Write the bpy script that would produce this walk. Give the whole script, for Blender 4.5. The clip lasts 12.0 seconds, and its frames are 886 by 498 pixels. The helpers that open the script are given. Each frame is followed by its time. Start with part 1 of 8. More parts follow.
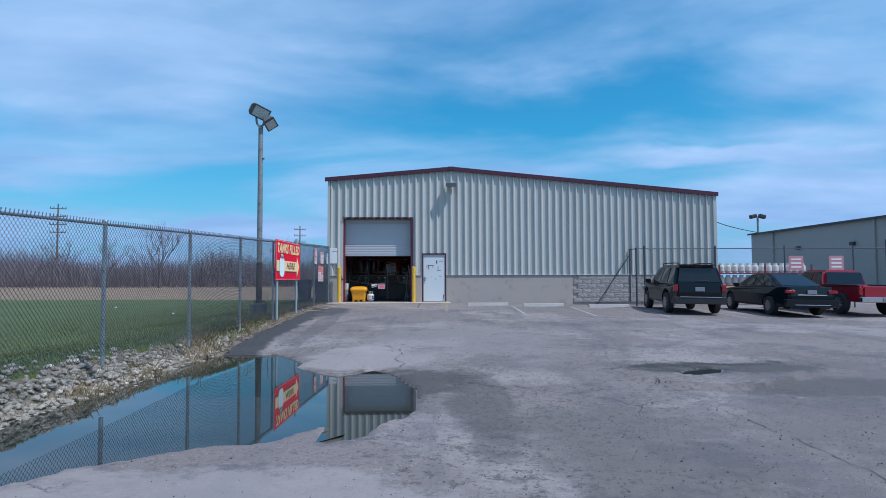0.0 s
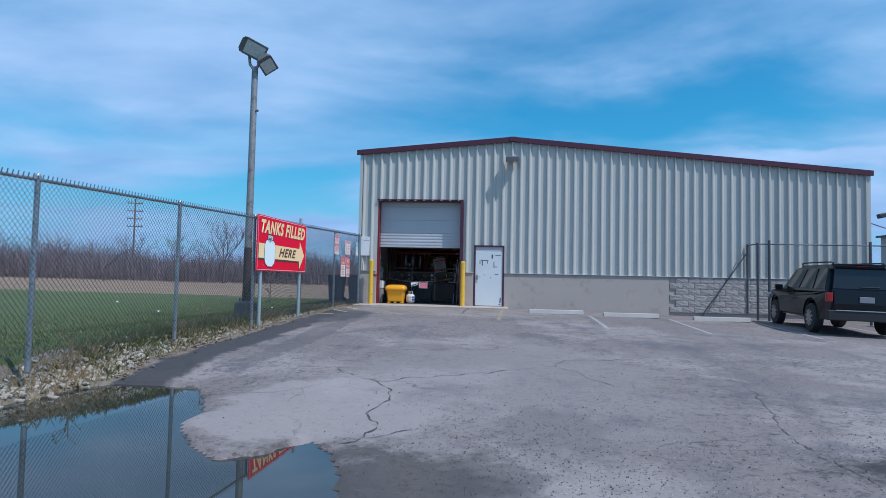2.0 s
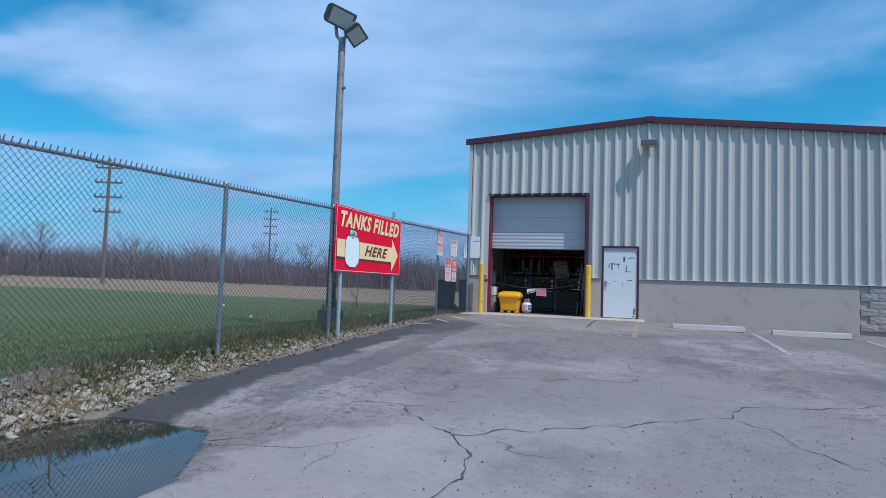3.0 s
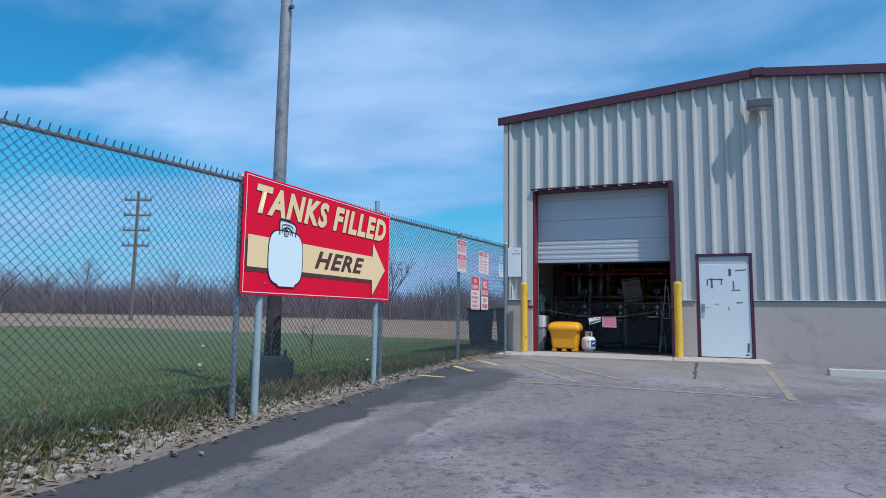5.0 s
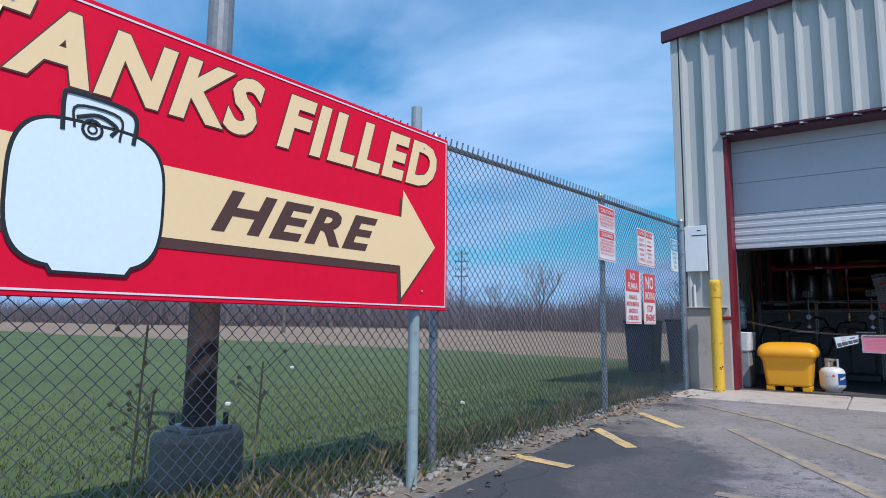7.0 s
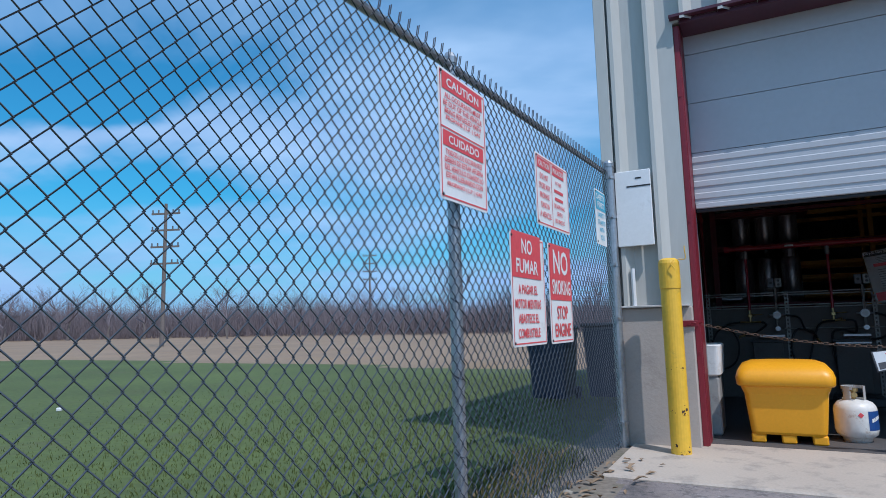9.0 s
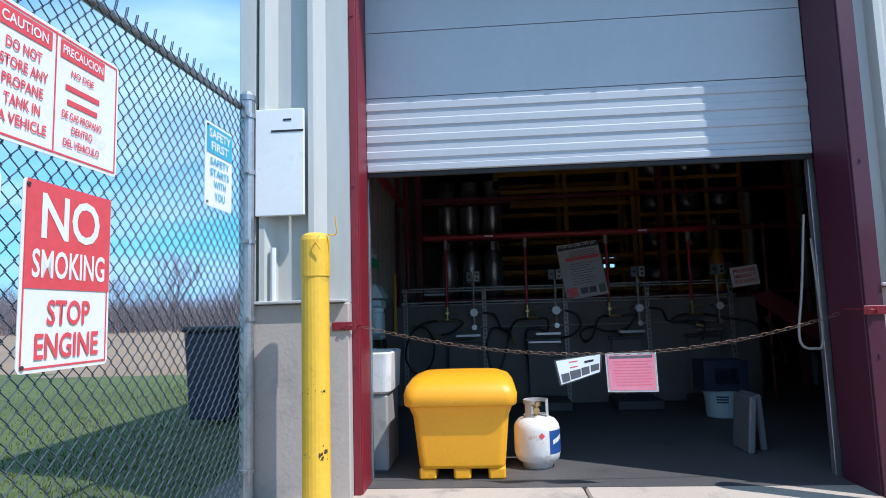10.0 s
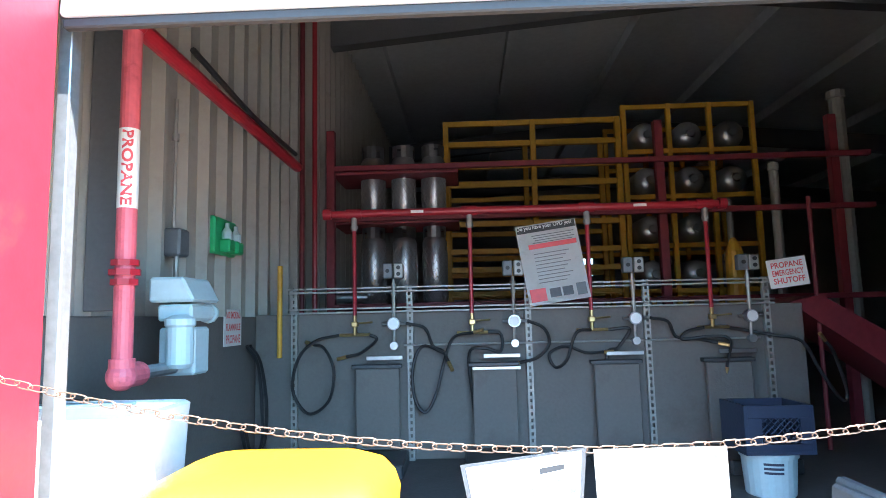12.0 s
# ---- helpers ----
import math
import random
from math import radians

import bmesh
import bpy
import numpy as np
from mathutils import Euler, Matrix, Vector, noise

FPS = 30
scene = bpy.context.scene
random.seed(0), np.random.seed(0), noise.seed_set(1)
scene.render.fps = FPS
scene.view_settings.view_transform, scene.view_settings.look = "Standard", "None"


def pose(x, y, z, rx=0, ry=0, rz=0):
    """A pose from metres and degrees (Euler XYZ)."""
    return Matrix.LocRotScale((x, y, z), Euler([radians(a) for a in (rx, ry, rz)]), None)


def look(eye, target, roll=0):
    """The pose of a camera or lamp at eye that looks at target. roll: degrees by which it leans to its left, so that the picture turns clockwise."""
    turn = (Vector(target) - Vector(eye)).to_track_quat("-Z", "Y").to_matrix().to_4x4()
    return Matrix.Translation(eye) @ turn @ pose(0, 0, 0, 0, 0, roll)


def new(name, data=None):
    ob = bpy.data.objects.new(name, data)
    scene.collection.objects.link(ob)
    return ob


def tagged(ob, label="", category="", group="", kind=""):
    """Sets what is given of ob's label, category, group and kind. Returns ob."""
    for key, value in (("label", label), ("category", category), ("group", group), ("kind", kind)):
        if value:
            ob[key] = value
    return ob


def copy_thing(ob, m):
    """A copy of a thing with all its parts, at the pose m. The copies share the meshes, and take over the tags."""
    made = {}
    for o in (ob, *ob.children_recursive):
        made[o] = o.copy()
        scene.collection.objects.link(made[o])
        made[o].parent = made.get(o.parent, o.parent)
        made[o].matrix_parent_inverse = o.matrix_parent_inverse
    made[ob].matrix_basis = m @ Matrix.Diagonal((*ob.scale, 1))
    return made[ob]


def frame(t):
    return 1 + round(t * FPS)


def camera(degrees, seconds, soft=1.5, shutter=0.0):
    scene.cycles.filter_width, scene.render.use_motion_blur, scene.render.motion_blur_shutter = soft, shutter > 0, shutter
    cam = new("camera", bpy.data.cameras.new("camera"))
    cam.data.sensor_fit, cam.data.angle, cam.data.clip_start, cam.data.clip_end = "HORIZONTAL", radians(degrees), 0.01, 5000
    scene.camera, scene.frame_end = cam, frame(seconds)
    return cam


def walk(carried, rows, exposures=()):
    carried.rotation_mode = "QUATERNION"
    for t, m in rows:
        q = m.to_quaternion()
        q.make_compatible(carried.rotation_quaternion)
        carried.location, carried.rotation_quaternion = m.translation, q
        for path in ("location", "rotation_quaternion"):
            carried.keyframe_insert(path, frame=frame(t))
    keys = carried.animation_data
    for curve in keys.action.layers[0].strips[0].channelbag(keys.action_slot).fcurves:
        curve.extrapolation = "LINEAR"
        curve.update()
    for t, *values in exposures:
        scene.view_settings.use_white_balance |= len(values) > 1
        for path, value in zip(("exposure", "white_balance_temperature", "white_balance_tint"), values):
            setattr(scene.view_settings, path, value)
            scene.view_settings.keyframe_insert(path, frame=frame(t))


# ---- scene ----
cam = camera(71.5, 12.0, soft=0.9)
METRES, EYE, TILT, LEAN, TURN = 26.0, 1.15, 0.0, 0.0, -1.8
ROWS = [
    (0.0, 0.0, 0.0, 0.0, 0.01, 2.74, 0.21),
    (0.5, 0.0052, 0.0498, -0.0014, 4.81, 2.6, 0.04),
    (1.0, 0.0115, 0.1027, -0.0031, 4.63, 2.93, -0.1),
    (1.5, 0.0183, 0.1559, -0.0038, 3.86, 2.96, -0.56),
    (2.0, 0.0213, 0.2084, -0.006, 6.78, 2.94, -1.25),
    (2.5, 0.0191, 0.2602, -0.0062, 11.8, 3.15, -1.41),
    (3.0, 0.0132, 0.3111, -0.0075, 18.26, 3.31, -1.9),
    (3.5, 0.0016, 0.3613, -0.007, 23.6, 4.26, -1.41),
    (5.5, -0.0398, 0.5442, -0.0072, 22.68, 6.16, -0.55),
    (6.0, -0.051, 0.5876, -0.0065, 23.54, 6.31, -0.33),
    (6.5, -0.0676, 0.6264, -0.0055, 32.66, 6.59, -0.66),
    (7.0, -0.0873, 0.6615, -0.0042, 37.23, 6.84, -0.51),
    (9.0, -0.1385, 0.8103, 0.001, 29.41, 7.05, 1.38),
    (9.5, -0.1371, 0.8483, 0.0016, 15.34, 6.57, 2.41),
    (10.0, -0.1295, 0.8814, 0.0018, 6.07, 6.0, 1.62),
    (10.5, -0.1297, 0.9137, 0.0018, 6.9, 5.67, 1.48),
    (11.0, -0.1239, 0.9399, 0.0024, 6.7, 6.06, 1.42),
    (11.5, -0.1197, 0.9585, 0.003, 4.16, 6.2, 1.7),
    (12.0, -0.1171, 0.9702, 0.0033, 4.0, 6.39, 1.32),
]
EXPOSURES = [(0, 0.0, 5800, 13), (6.0, 0.0, 5800, 13), (7.0, 0.12, 5900, 15), (9.0, 0.03, 5800, 13), (9.6, 0.05, 5800, 13), (10.0, 0.68, 5900, 12), (10.5, 0.98, 6000, 11), (11.0, 1.42, 6000, 9), (11.5, 2.6, 6000, 10), (12.0, 3.95, 6200, 10)]
walk(cam, [(t, pose(0, 0, EYE, TILT, LEAN, TURN) @ pose(METRES * x, METRES * y, METRES * z, 90 + pitch, roll, yaw)) for t, x, y, z, yaw, pitch, roll in ROWS],
     exposures=EXPOSURES)

# ---- world and sun ----
SUN = Vector((0.57, -0.33, 1.0))


# banks (+) and gaps (-) of the cloud layer, on a plane overhead: centre, half axes, turn, amount
CLOUDS = [(0.75, 2.2, 0.70, 0.26, -10, -0.24), (-1.5, 1.03, 0.45, 0.22, 20, -0.34), (-2.3, 1.5, 0.55, 0.19, 25, -0.30), (-1.35, 3.2, 0.6, 0.4, 0, -0.17), (-1.7, 2.0, 0.35, 0.22, 30, -0.10),
          (0.0, 1.6, 0.6, 0.35, 0, 0.12), (-1.0, 1.8, 0.6, 0.40, 20, 0.15), (-1.75, 1.3, 0.4, 0.10, 30, 0.14), (1.3, 2.65, 0.45, 0.10, -8, 0.24), (-0.9, 4.1, 0.9, 0.35, 0, 0.16), (2.1, 3.4, 0.8, 0.6, 0, 0.12)]


def make_world():
    world = bpy.data.worlds.new("sky_world")
    scene.world = world
    world.use_nodes = True
    nt = world.node_tree
    nt.nodes.clear()
    n, link = nt.nodes.new, nt.links.new
    out, bg = n("ShaderNodeOutputWorld"), n("ShaderNodeBackground")
    sky = n("ShaderNodeTexSky")
    sky.sky_type, sky.sun_disc = "NISHITA", False
    sky.sun_elevation = math.atan2(SUN.z, math.hypot(SUN.x, SUN.y))
    sky.sun_rotation = math.atan2(SUN.x, SUN.y)
    sky.air_density, sky.dust_density, sky.ozone_density = 1.3, 0.5, 3.0
    # streaky high cloud laid on a flat ceiling far above
    tc = n("ShaderNodeTexCoord")
    sep = n("ShaderNodeSeparateXYZ")
    link(tc.outputs["Generated"], sep.inputs[0])
    zz = n("ShaderNodeMath"); zz.operation = "ADD"; zz.inputs[1].default_value = 0.16
    link(sep.outputs[2], zz.inputs[0])
    zm = n("ShaderNodeMath"); zm.operation = "MAXIMUM"; zm.inputs[1].default_value = 0.08
    link(zz.outputs[0], zm.inputs[0])
    dx = n("ShaderNodeMath"); dx.operation = "DIVIDE"
    dy = n("ShaderNodeMath"); dy.operation = "DIVIDE"
    link(sep.outputs[0], dx.inputs[0]); link(zm.outputs[0], dx.inputs[1])
    link(sep.outputs[1], dy.inputs[0]); link(zm.outputs[0], dy.inputs[1])
    comb = n("ShaderNodeCombineXYZ")
    link(dx.outputs[0], comb.inputs[0]); link(dy.outputs[0], comb.inputs[1])
    mp = n("ShaderNodeMapping")
    mp.inputs["Rotation"].default_value = (0, 0, radians(28))
    mp.inputs["Scale"].default_value = (0.6, 0.95, 1)
    mp.inputs["Location"].default_value = (1.7, 0.4, 0)
    link(comb.outputs[0], mp.inputs[0])
    big = n("ShaderNodeTexNoise")
    big.inputs["Scale"].default_value, big.inputs["Detail"].default_value = 0.9, 6
    big.inputs["Roughness"].default_value, big.inputs["Distortion"].default_value = 0.52, 0.5
    link(mp.outputs[0], big.inputs["Vector"])
    # thicker banks and clear gaps of the high cloud, with wandering edges
    warp, ws, wa = n("ShaderNodeTexNoise"), n("ShaderNodeVectorMath"), n("ShaderNodeVectorMath")
    warp.inputs["Scale"].default_value, warp.inputs["Detail"].default_value = 1.6, 5
    link(comb.outputs[0], warp.inputs["Vector"])
    ws.operation, wa.operation = "MULTIPLY_ADD", "ADD"
    ws.inputs[1].default_value, ws.inputs[2].default_value = (0.9, 0.7, 0), (-0.45, -0.35, 0)
    link(warp.outputs["Color"], ws.inputs[0]); link(comb.outputs[0], wa.inputs[0]); link(ws.outputs[0], wa.inputs[1])
    cover = big.outputs[0]
    for cx, cy, rx, ry, turn, amount in CLOUDS:
        m2, ln, fall, ad = n("ShaderNodeMapping"), n("ShaderNodeVectorMath"), n("ShaderNodeMapRange"), n("ShaderNodeMath")
        m2.vector_type = "TEXTURE"
        m2.inputs["Location"].default_value, m2.inputs["Rotation"].default_value, m2.inputs["Scale"].default_value = (cx, cy, 0), (0, 0, radians(turn)), (rx, ry, 1)
        link(wa.outputs[0], m2.inputs[0])
        ln.operation = "LENGTH"
        link(m2.outputs[0], ln.inputs[0])
        fall.interpolation_type = "SMOOTHSTEP"
        fall.inputs[1].default_value, fall.inputs[2].default_value, fall.inputs[3].default_value, fall.inputs[4].default_value = 0.15, 1.6, amount, 0.0
        link(ln.outputs["Value"], fall.inputs[0])
        ad.operation = "ADD"
        link(cover, ad.inputs[0]); link(fall.outputs[0], ad.inputs[1])
        cover = ad.outputs[0]
    ramp = n("ShaderNodeValToRGB")
    ramp.color_ramp.interpolation = "EASE"
    ramp.color_ramp.elements[0].position, ramp.color_ramp.elements[1].position = 0.30, 0.68
    link(cover, ramp.inputs[0])
    tone = n("ShaderNodeTexNoise")
    tone.inputs["Scale"].default_value, tone.inputs["Detail"].default_value = 2.2, 5
    link(mp.outputs[0], tone.inputs["Vector"])
    cloud = n("ShaderNodeValToRGB")
    cloud.color_ramp.elements[0].position, cloud.color_ramp.elements[1].position = 0.35, 0.7
    cloud.color_ramp.elements[0].color = (2.55, 4.25, 6.5, 1)
    cloud.color_ramp.elements[1].color = (4.3, 6.0, 8.0, 1)
    link(tone.outputs[0], cloud.inputs[0])
    tint = n("ShaderNodeMix"); tint.data_type, tint.blend_type = "RGBA", "MULTIPLY"
    tint.inputs[0].default_value = 1.0
    link(sky.outputs[0], tint.inputs[6]); tint.inputs[7].default_value = (0.22, 0.84, 1.02, 1)
    mix = n("ShaderNodeMix"); mix.data_type = "RGBA"
    link(ramp.outputs[0], mix.inputs[0]); link(tint.outputs[2], mix.inputs[6]); link(cloud.outputs[0], mix.inputs[7])
    # pale haze low over the horizon
    hz = n("ShaderNodeMapRange")
    hz.inputs[1].default_value, hz.inputs[2].default_value, hz.inputs[3].default_value, hz.inputs[4].default_value = 0.0, 0.20, 0.72, 0.0
    link(sep.outputs[2], hz.inputs[0])
    haze = n("ShaderNodeMix"); haze.data_type = "RGBA"
    link(hz.outputs[0], haze.inputs[0]); link(mix.outputs[2], haze.inputs[6]); haze.inputs[7].default_value = (2.5, 4.1, 6.6, 1)
    link(haze.outputs[2], bg.inputs[0])
    bg.inputs[1].default_value = 0.115
    link(bg.outputs[0], out.inputs[0])


make_world()
sun_data = bpy.data.lights.new("sun", "SUN")
sun_data.energy, sun_data.angle, sun_data.color = 3.3, radians(0.5), (1.0, 0.95, 0.88)
sun_ob = new("sun", sun_data)
sun_ob.matrix_basis = look(SUN * 30, (0, 0, 0))


# ---- materials ----
def mat(name, color, rough=0.6, metal=0.0, var=0.12, scale=1.5, fine=40.0, bump=0.15, dirt=None, dirt_amount=0.0, piece=0.0, spec=0.5, stretch=(1, 1, 1), coat=0.0):
    """Plain procedural surface: broad tone, fine grain, optional dirt patches, and a shift from piece to piece."""
    m = bpy.data.materials.new(name)
    m.use_nodes = True
    nt = m.node_tree
    n, link = nt.nodes.new, nt.links.new
    bsdf = nt.nodes["Principled BSDF"]
    bsdf.inputs["Roughness"].default_value, bsdf.inputs["Metallic"].default_value = rough, metal
    bsdf.inputs["Specular IOR Level"].default_value = spec
    bsdf.inputs["Coat Weight"].default_value = coat
    tc, mp = n("ShaderNodeTexCoord"), n("ShaderNodeMapping")
    mp.inputs["Scale"].default_value = stretch
    link(tc.outputs["Object"], mp.inputs[0])
    a, b = n("ShaderNodeTexNoise"), n("ShaderNodeTexNoise")
    a.inputs["Scale"].default_value, a.inputs["Detail"].default_value = scale, 5
    b.inputs["Scale"].default_value, b.inputs["Detail"].default_value = fine, 4
    link(mp.outputs[0], a.inputs["Vector"]); link(mp.outputs[0], b.inputs["Vector"])
    add = n("ShaderNodeMath"); add.operation = "ADD"
    link(a.outputs[0], add.inputs[0]); link(b.outputs[0], add.inputs[1])
    rng = n("ShaderNodeMapRange")
    rng.inputs[1].default_value, rng.inputs[2].default_value = 0.6, 1.4
    rng.inputs[3].default_value, rng.inputs[4].default_value = 1 - var, 1 + var
    link(add.outputs[0], rng.inputs[0])
    value = rng.outputs[0]
    if piece:
        info, pr = n("ShaderNodeObjectInfo"), n("ShaderNodeMapRange")
        pr.inputs[3].default_value, pr.inputs[4].default_value = 1 - piece, 1 + piece
        link(info.outputs["Random"], pr.inputs[0])
        mul = n("ShaderNodeMath"); mul.operation = "MULTIPLY"
        link(value, mul.inputs[0]); link(pr.outputs[0], mul.inputs[1])
        value = mul.outputs[0]
    tint = n("ShaderNodeVectorMath"); tint.operation = "SCALE"
    tint.inputs[0].default_value = color
    link(value, tint.inputs["Scale"])
    col = tint.outputs[0]
    if dirt:
        d = n("ShaderNodeTexNoise")
        d.inputs["Scale"].default_value, d.inputs["Detail"].default_value = scale * 2.3, 7
        d.inputs["Roughness"].default_value = 0.7
        link(mp.outputs[0], d.inputs["Vector"])
        dr = n("ShaderNodeMapRange")
        dr.inputs[1].default_value, dr.inputs[2].default_value = 0.62 - 0.3 * dirt_amount, 0.78 - 0.2 * dirt_amount
        link(d.outputs[0], dr.inputs[0])
        mix = n("ShaderNodeMix"); mix.data_type = "RGBA"
        mix.inputs[7].default_value = (*dirt, 1)
        link(dr.outputs[0], mix.inputs[0]); link(col, mix.inputs[6])
        col = mix.outputs[2]
    link(col, bsdf.inputs["Base Color"])
    if bump:
        bp = n("ShaderNodeBump")
        bp.inputs["Strength"].default_value, bp.inputs["Distance"].default_value = bump, 0.01
        link(b.outputs[0], bp.inputs["Height"]); link(bp.outputs[0], bsdf.inputs["Normal"])
    return m


def glow(name, color, strength):
    m = bpy.data.materials.new(name)
    m.use_nodes = True
    b = m.node_tree.nodes["Principled BSDF"]
    b.inputs["Base Color"].default_value = (*color, 1)
    b.inputs["Emission Color"].default_value, b.inputs["Emission Strength"].default_value = (*color, 1), strength
    return m


STAINS = [(-1.6, 3.9, 2.4, 1.5, (0.34, 0.305, 0.292), 0.6), (-1.1, 11.7, 1.5, 1.5, (0.35, 0.308, 0.292), 0.62), (0.9, 13.5, 2.5, 3.5, (0.27, 0.245, 0.235), 0.4), (-0.1, 9.4, 1.15, 1.5, (0.06, 0.053, 0.05), 0.75), (4.9, 10.2, 2.1, 0.8, (0.034, 0.031, 0.031), 0.93),
          (6.6, 8.6, 2.4, 0.9, (0.055, 0.05, 0.05), 0.8), (0.75, 8.2, 0.5, 3.2, (0.075, 0.069, 0.068), 0.6), (1.9, 5.6, 1.2, 2.2, (0.10, 0.093, 0.09), 0.45), (1.25, 10.9, 0.6, 1.3, (0.10, 0.092, 0.09), 0.35), (8.0, 6.0, 6.0, 6.0, (0.13, 0.115, 0.113), 0.55),
          (-3.78, 17.6, 0.52, 8.0, (0.042, 0.042, 0.046), 0.9), (-2.8, 17.5, 0.35, 4.5, (0.085, 0.08, 0.083), 0.55), (-3.3, 21.2, 0.8, 2.4, (0.055, 0.053, 0.055), 0.7), (-1.2, 23.9, 3.2, 2.0, (0.255, 0.21, 0.165), 0.5)]


def asphalt_material():
    m = mat("asphalt", (0.213, 0.179, 0.169), 0.9, var=0.18, scale=0.35, fine=130, bump=0.5)
    nt = m.node_tree
    n, link = nt.nodes.new, nt.links.new
    bsdf = nt.nodes["Principled BSDF"]
    base = bsdf.inputs["Base Color"].links[0].from_socket
    tc = n("ShaderNodeTexCoord")

    def noise_mask(scale, lo, hi, detail=6, rough=0.6, stretch=(1, 1, 1), off=(0, 0, 0)):
        mp, t, r = n("ShaderNodeMapping"), n("ShaderNodeTexNoise"), n("ShaderNodeMapRange")
        mp.inputs["Scale"].default_value, mp.inputs["Location"].default_value = stretch, off
        link(tc.outputs["Object"], mp.inputs[0]); link(mp.outputs[0], t.inputs["Vector"])
        t.inputs["Scale"].default_value, t.inputs["Detail"].default_value, t.inputs["Roughness"].default_value = scale, detail, rough
        r.inputs[1].default_value, r.inputs[2].default_value = lo, hi
        link(t.outputs[0], r.inputs[0])
        return r.outputs[0]

    def blend(mask, col, under):
        x = n("ShaderNodeMix"); x.data_type = "RGBA"
        link(mask, x.inputs[0]); link(under, x.inputs[6]); x.inputs[7].default_value = (*col, 1)
        return x.outputs[2]

    def times(a, b):
        x = n("ShaderNodeMath"); x.operation = "MULTIPLY"
        link(a, x.inputs[0])
        if isinstance(b, float):
            x.inputs[1].default_value = b
        else:
            link(b, x.inputs[1])
        return x.outputs[0]

    c = blend(times(noise_mask(0.28, 0.50, 0.575, 8, 0.66), 0.8), (0.315, 0.274, 0.260), base)        # pale worn patches
    c = blend(times(noise_mask(0.6, 0.53, 0.62, 8, 0.72, off=(7, 3, 0)), 0.7), (0.105, 0.10, 0.11), c)   # dark worn patches
    c = blend(times(noise_mask(0.5, 0.55, 0.7, 6, 0.6, (3.0, 0.25, 1), (2, 9, 0)), 0.45), (0.11, 0.105, 0.115), c)  # tyre streaks
    c = blend(times(times(noise_mask(11, 0.53, 0.61, 5, 0.75), noise_mask(0.4, 0.40, 0.52, 5, 0.65, off=(3, 3, 0))), 0.72), (0.065, 0.06, 0.058), c)       # loose dark gravel
    c = blend(times(noise_mask(3.2, 0.55, 0.66, 7, 0.7, off=(9, 1, 0)), 0.4), (0.10, 0.092, 0.092), c)    # blotches
    c = blend(times(noise_mask(26, 0.56, 0.68, 4), 0.65), (0.07, 0.068, 0.07), c)                # dark grit
    c = blend(times(noise_mask(38, 0.64, 0.72, 3, off=(5, 5, 0)), 0.7), (0.46, 0.44, 0.42), c)  # light grit
    # oily and wet patches where water stands, and the newer dark strip by the fence
    for cx, cy, rx, ry, col, amount in STAINS:
        mp, ln, r = n("ShaderNodeMapping"), n("ShaderNodeVectorMath"), n("ShaderNodeMapRange")
        mp.inputs["Location"].default_value = (-cx / rx, -cy / ry, 0)
        mp.inputs["Scale"].default_value = (1 / rx, 1 / ry, 0)
        link(tc.outputs["Object"], mp.inputs[0])
        ln.operation = "LENGTH"
        link(mp.outputs[0], ln.inputs[0])
        nz = noise_mask(1.1, 0.25, 0.75, 9, 0.72, off=(cx, cy, 0))
        ad = n("ShaderNodeMath"); ad.operation = "ADD"
        link(ln.outputs["Value"], ad.inputs[0]); link(nz, ad.inputs[1])
        r.inputs[1].default_value, r.inputs[2].default_value, r.inputs[3].default_value, r.inputs[4].default_value = 1.2, 1.42, amount, 0
        link(ad.outputs[0], r.inputs[0])
        c = blend(r.outputs[0], col, c)
    # long wandering cracks
    warp, sc, add = n("ShaderNodeTexNoise"), n("ShaderNodeVectorMath"), n("ShaderNodeVectorMath")
    warp.inputs["Scale"].default_value, warp.inputs["Detail"].default_value = 1.3, 5
    link(tc.outputs["Object"], warp.inputs["Vector"])
    sc.operation, add.operation = "SCALE", "ADD"
    sc.inputs["Scale"].default_value = 0.9
    link(warp.outputs["Color"], sc.inputs[0]); link(sc.outputs[0], add.inputs[0]); link(tc.outputs["Object"], add.inputs[1])
    vor, r = n("ShaderNodeTexVoronoi"), n("ShaderNodeMapRange")
    vor.feature = "DISTANCE_TO_EDGE"
    vor.inputs["Scale"].default_value = 0.30
    link(add.outputs[0], vor.inputs["Vector"])
    r.inputs[1].default_value, r.inputs[2].default_value, r.inputs[3].default_value, r.inputs[4].default_value = 0.0006, 0.003, 0.8, 0
    link(vor.outputs["Distance"], r.inputs[0])
    crack = times(r.outputs[0], noise_mask(0.33, 0.52, 0.60, 3, off=(1, 8, 0)))
    c = blend(crack, (0.04, 0.038, 0.042), c)
    link(c, bsdf.inputs["Base Color"])
    bump = [x for x in nt.nodes if x.type == "BUMP"][0]
    b2 = n("ShaderNodeBump")
    b2.inputs["Strength"].default_value, b2.inputs["Distance"].default_value, b2.invert = 0.6, 0.03, True
    link(crack, b2.inputs["Height"]); link(bump.outputs[0], b2.inputs["Normal"]); link(b2.outputs[0], bsdf.inputs["Normal"])
    return m


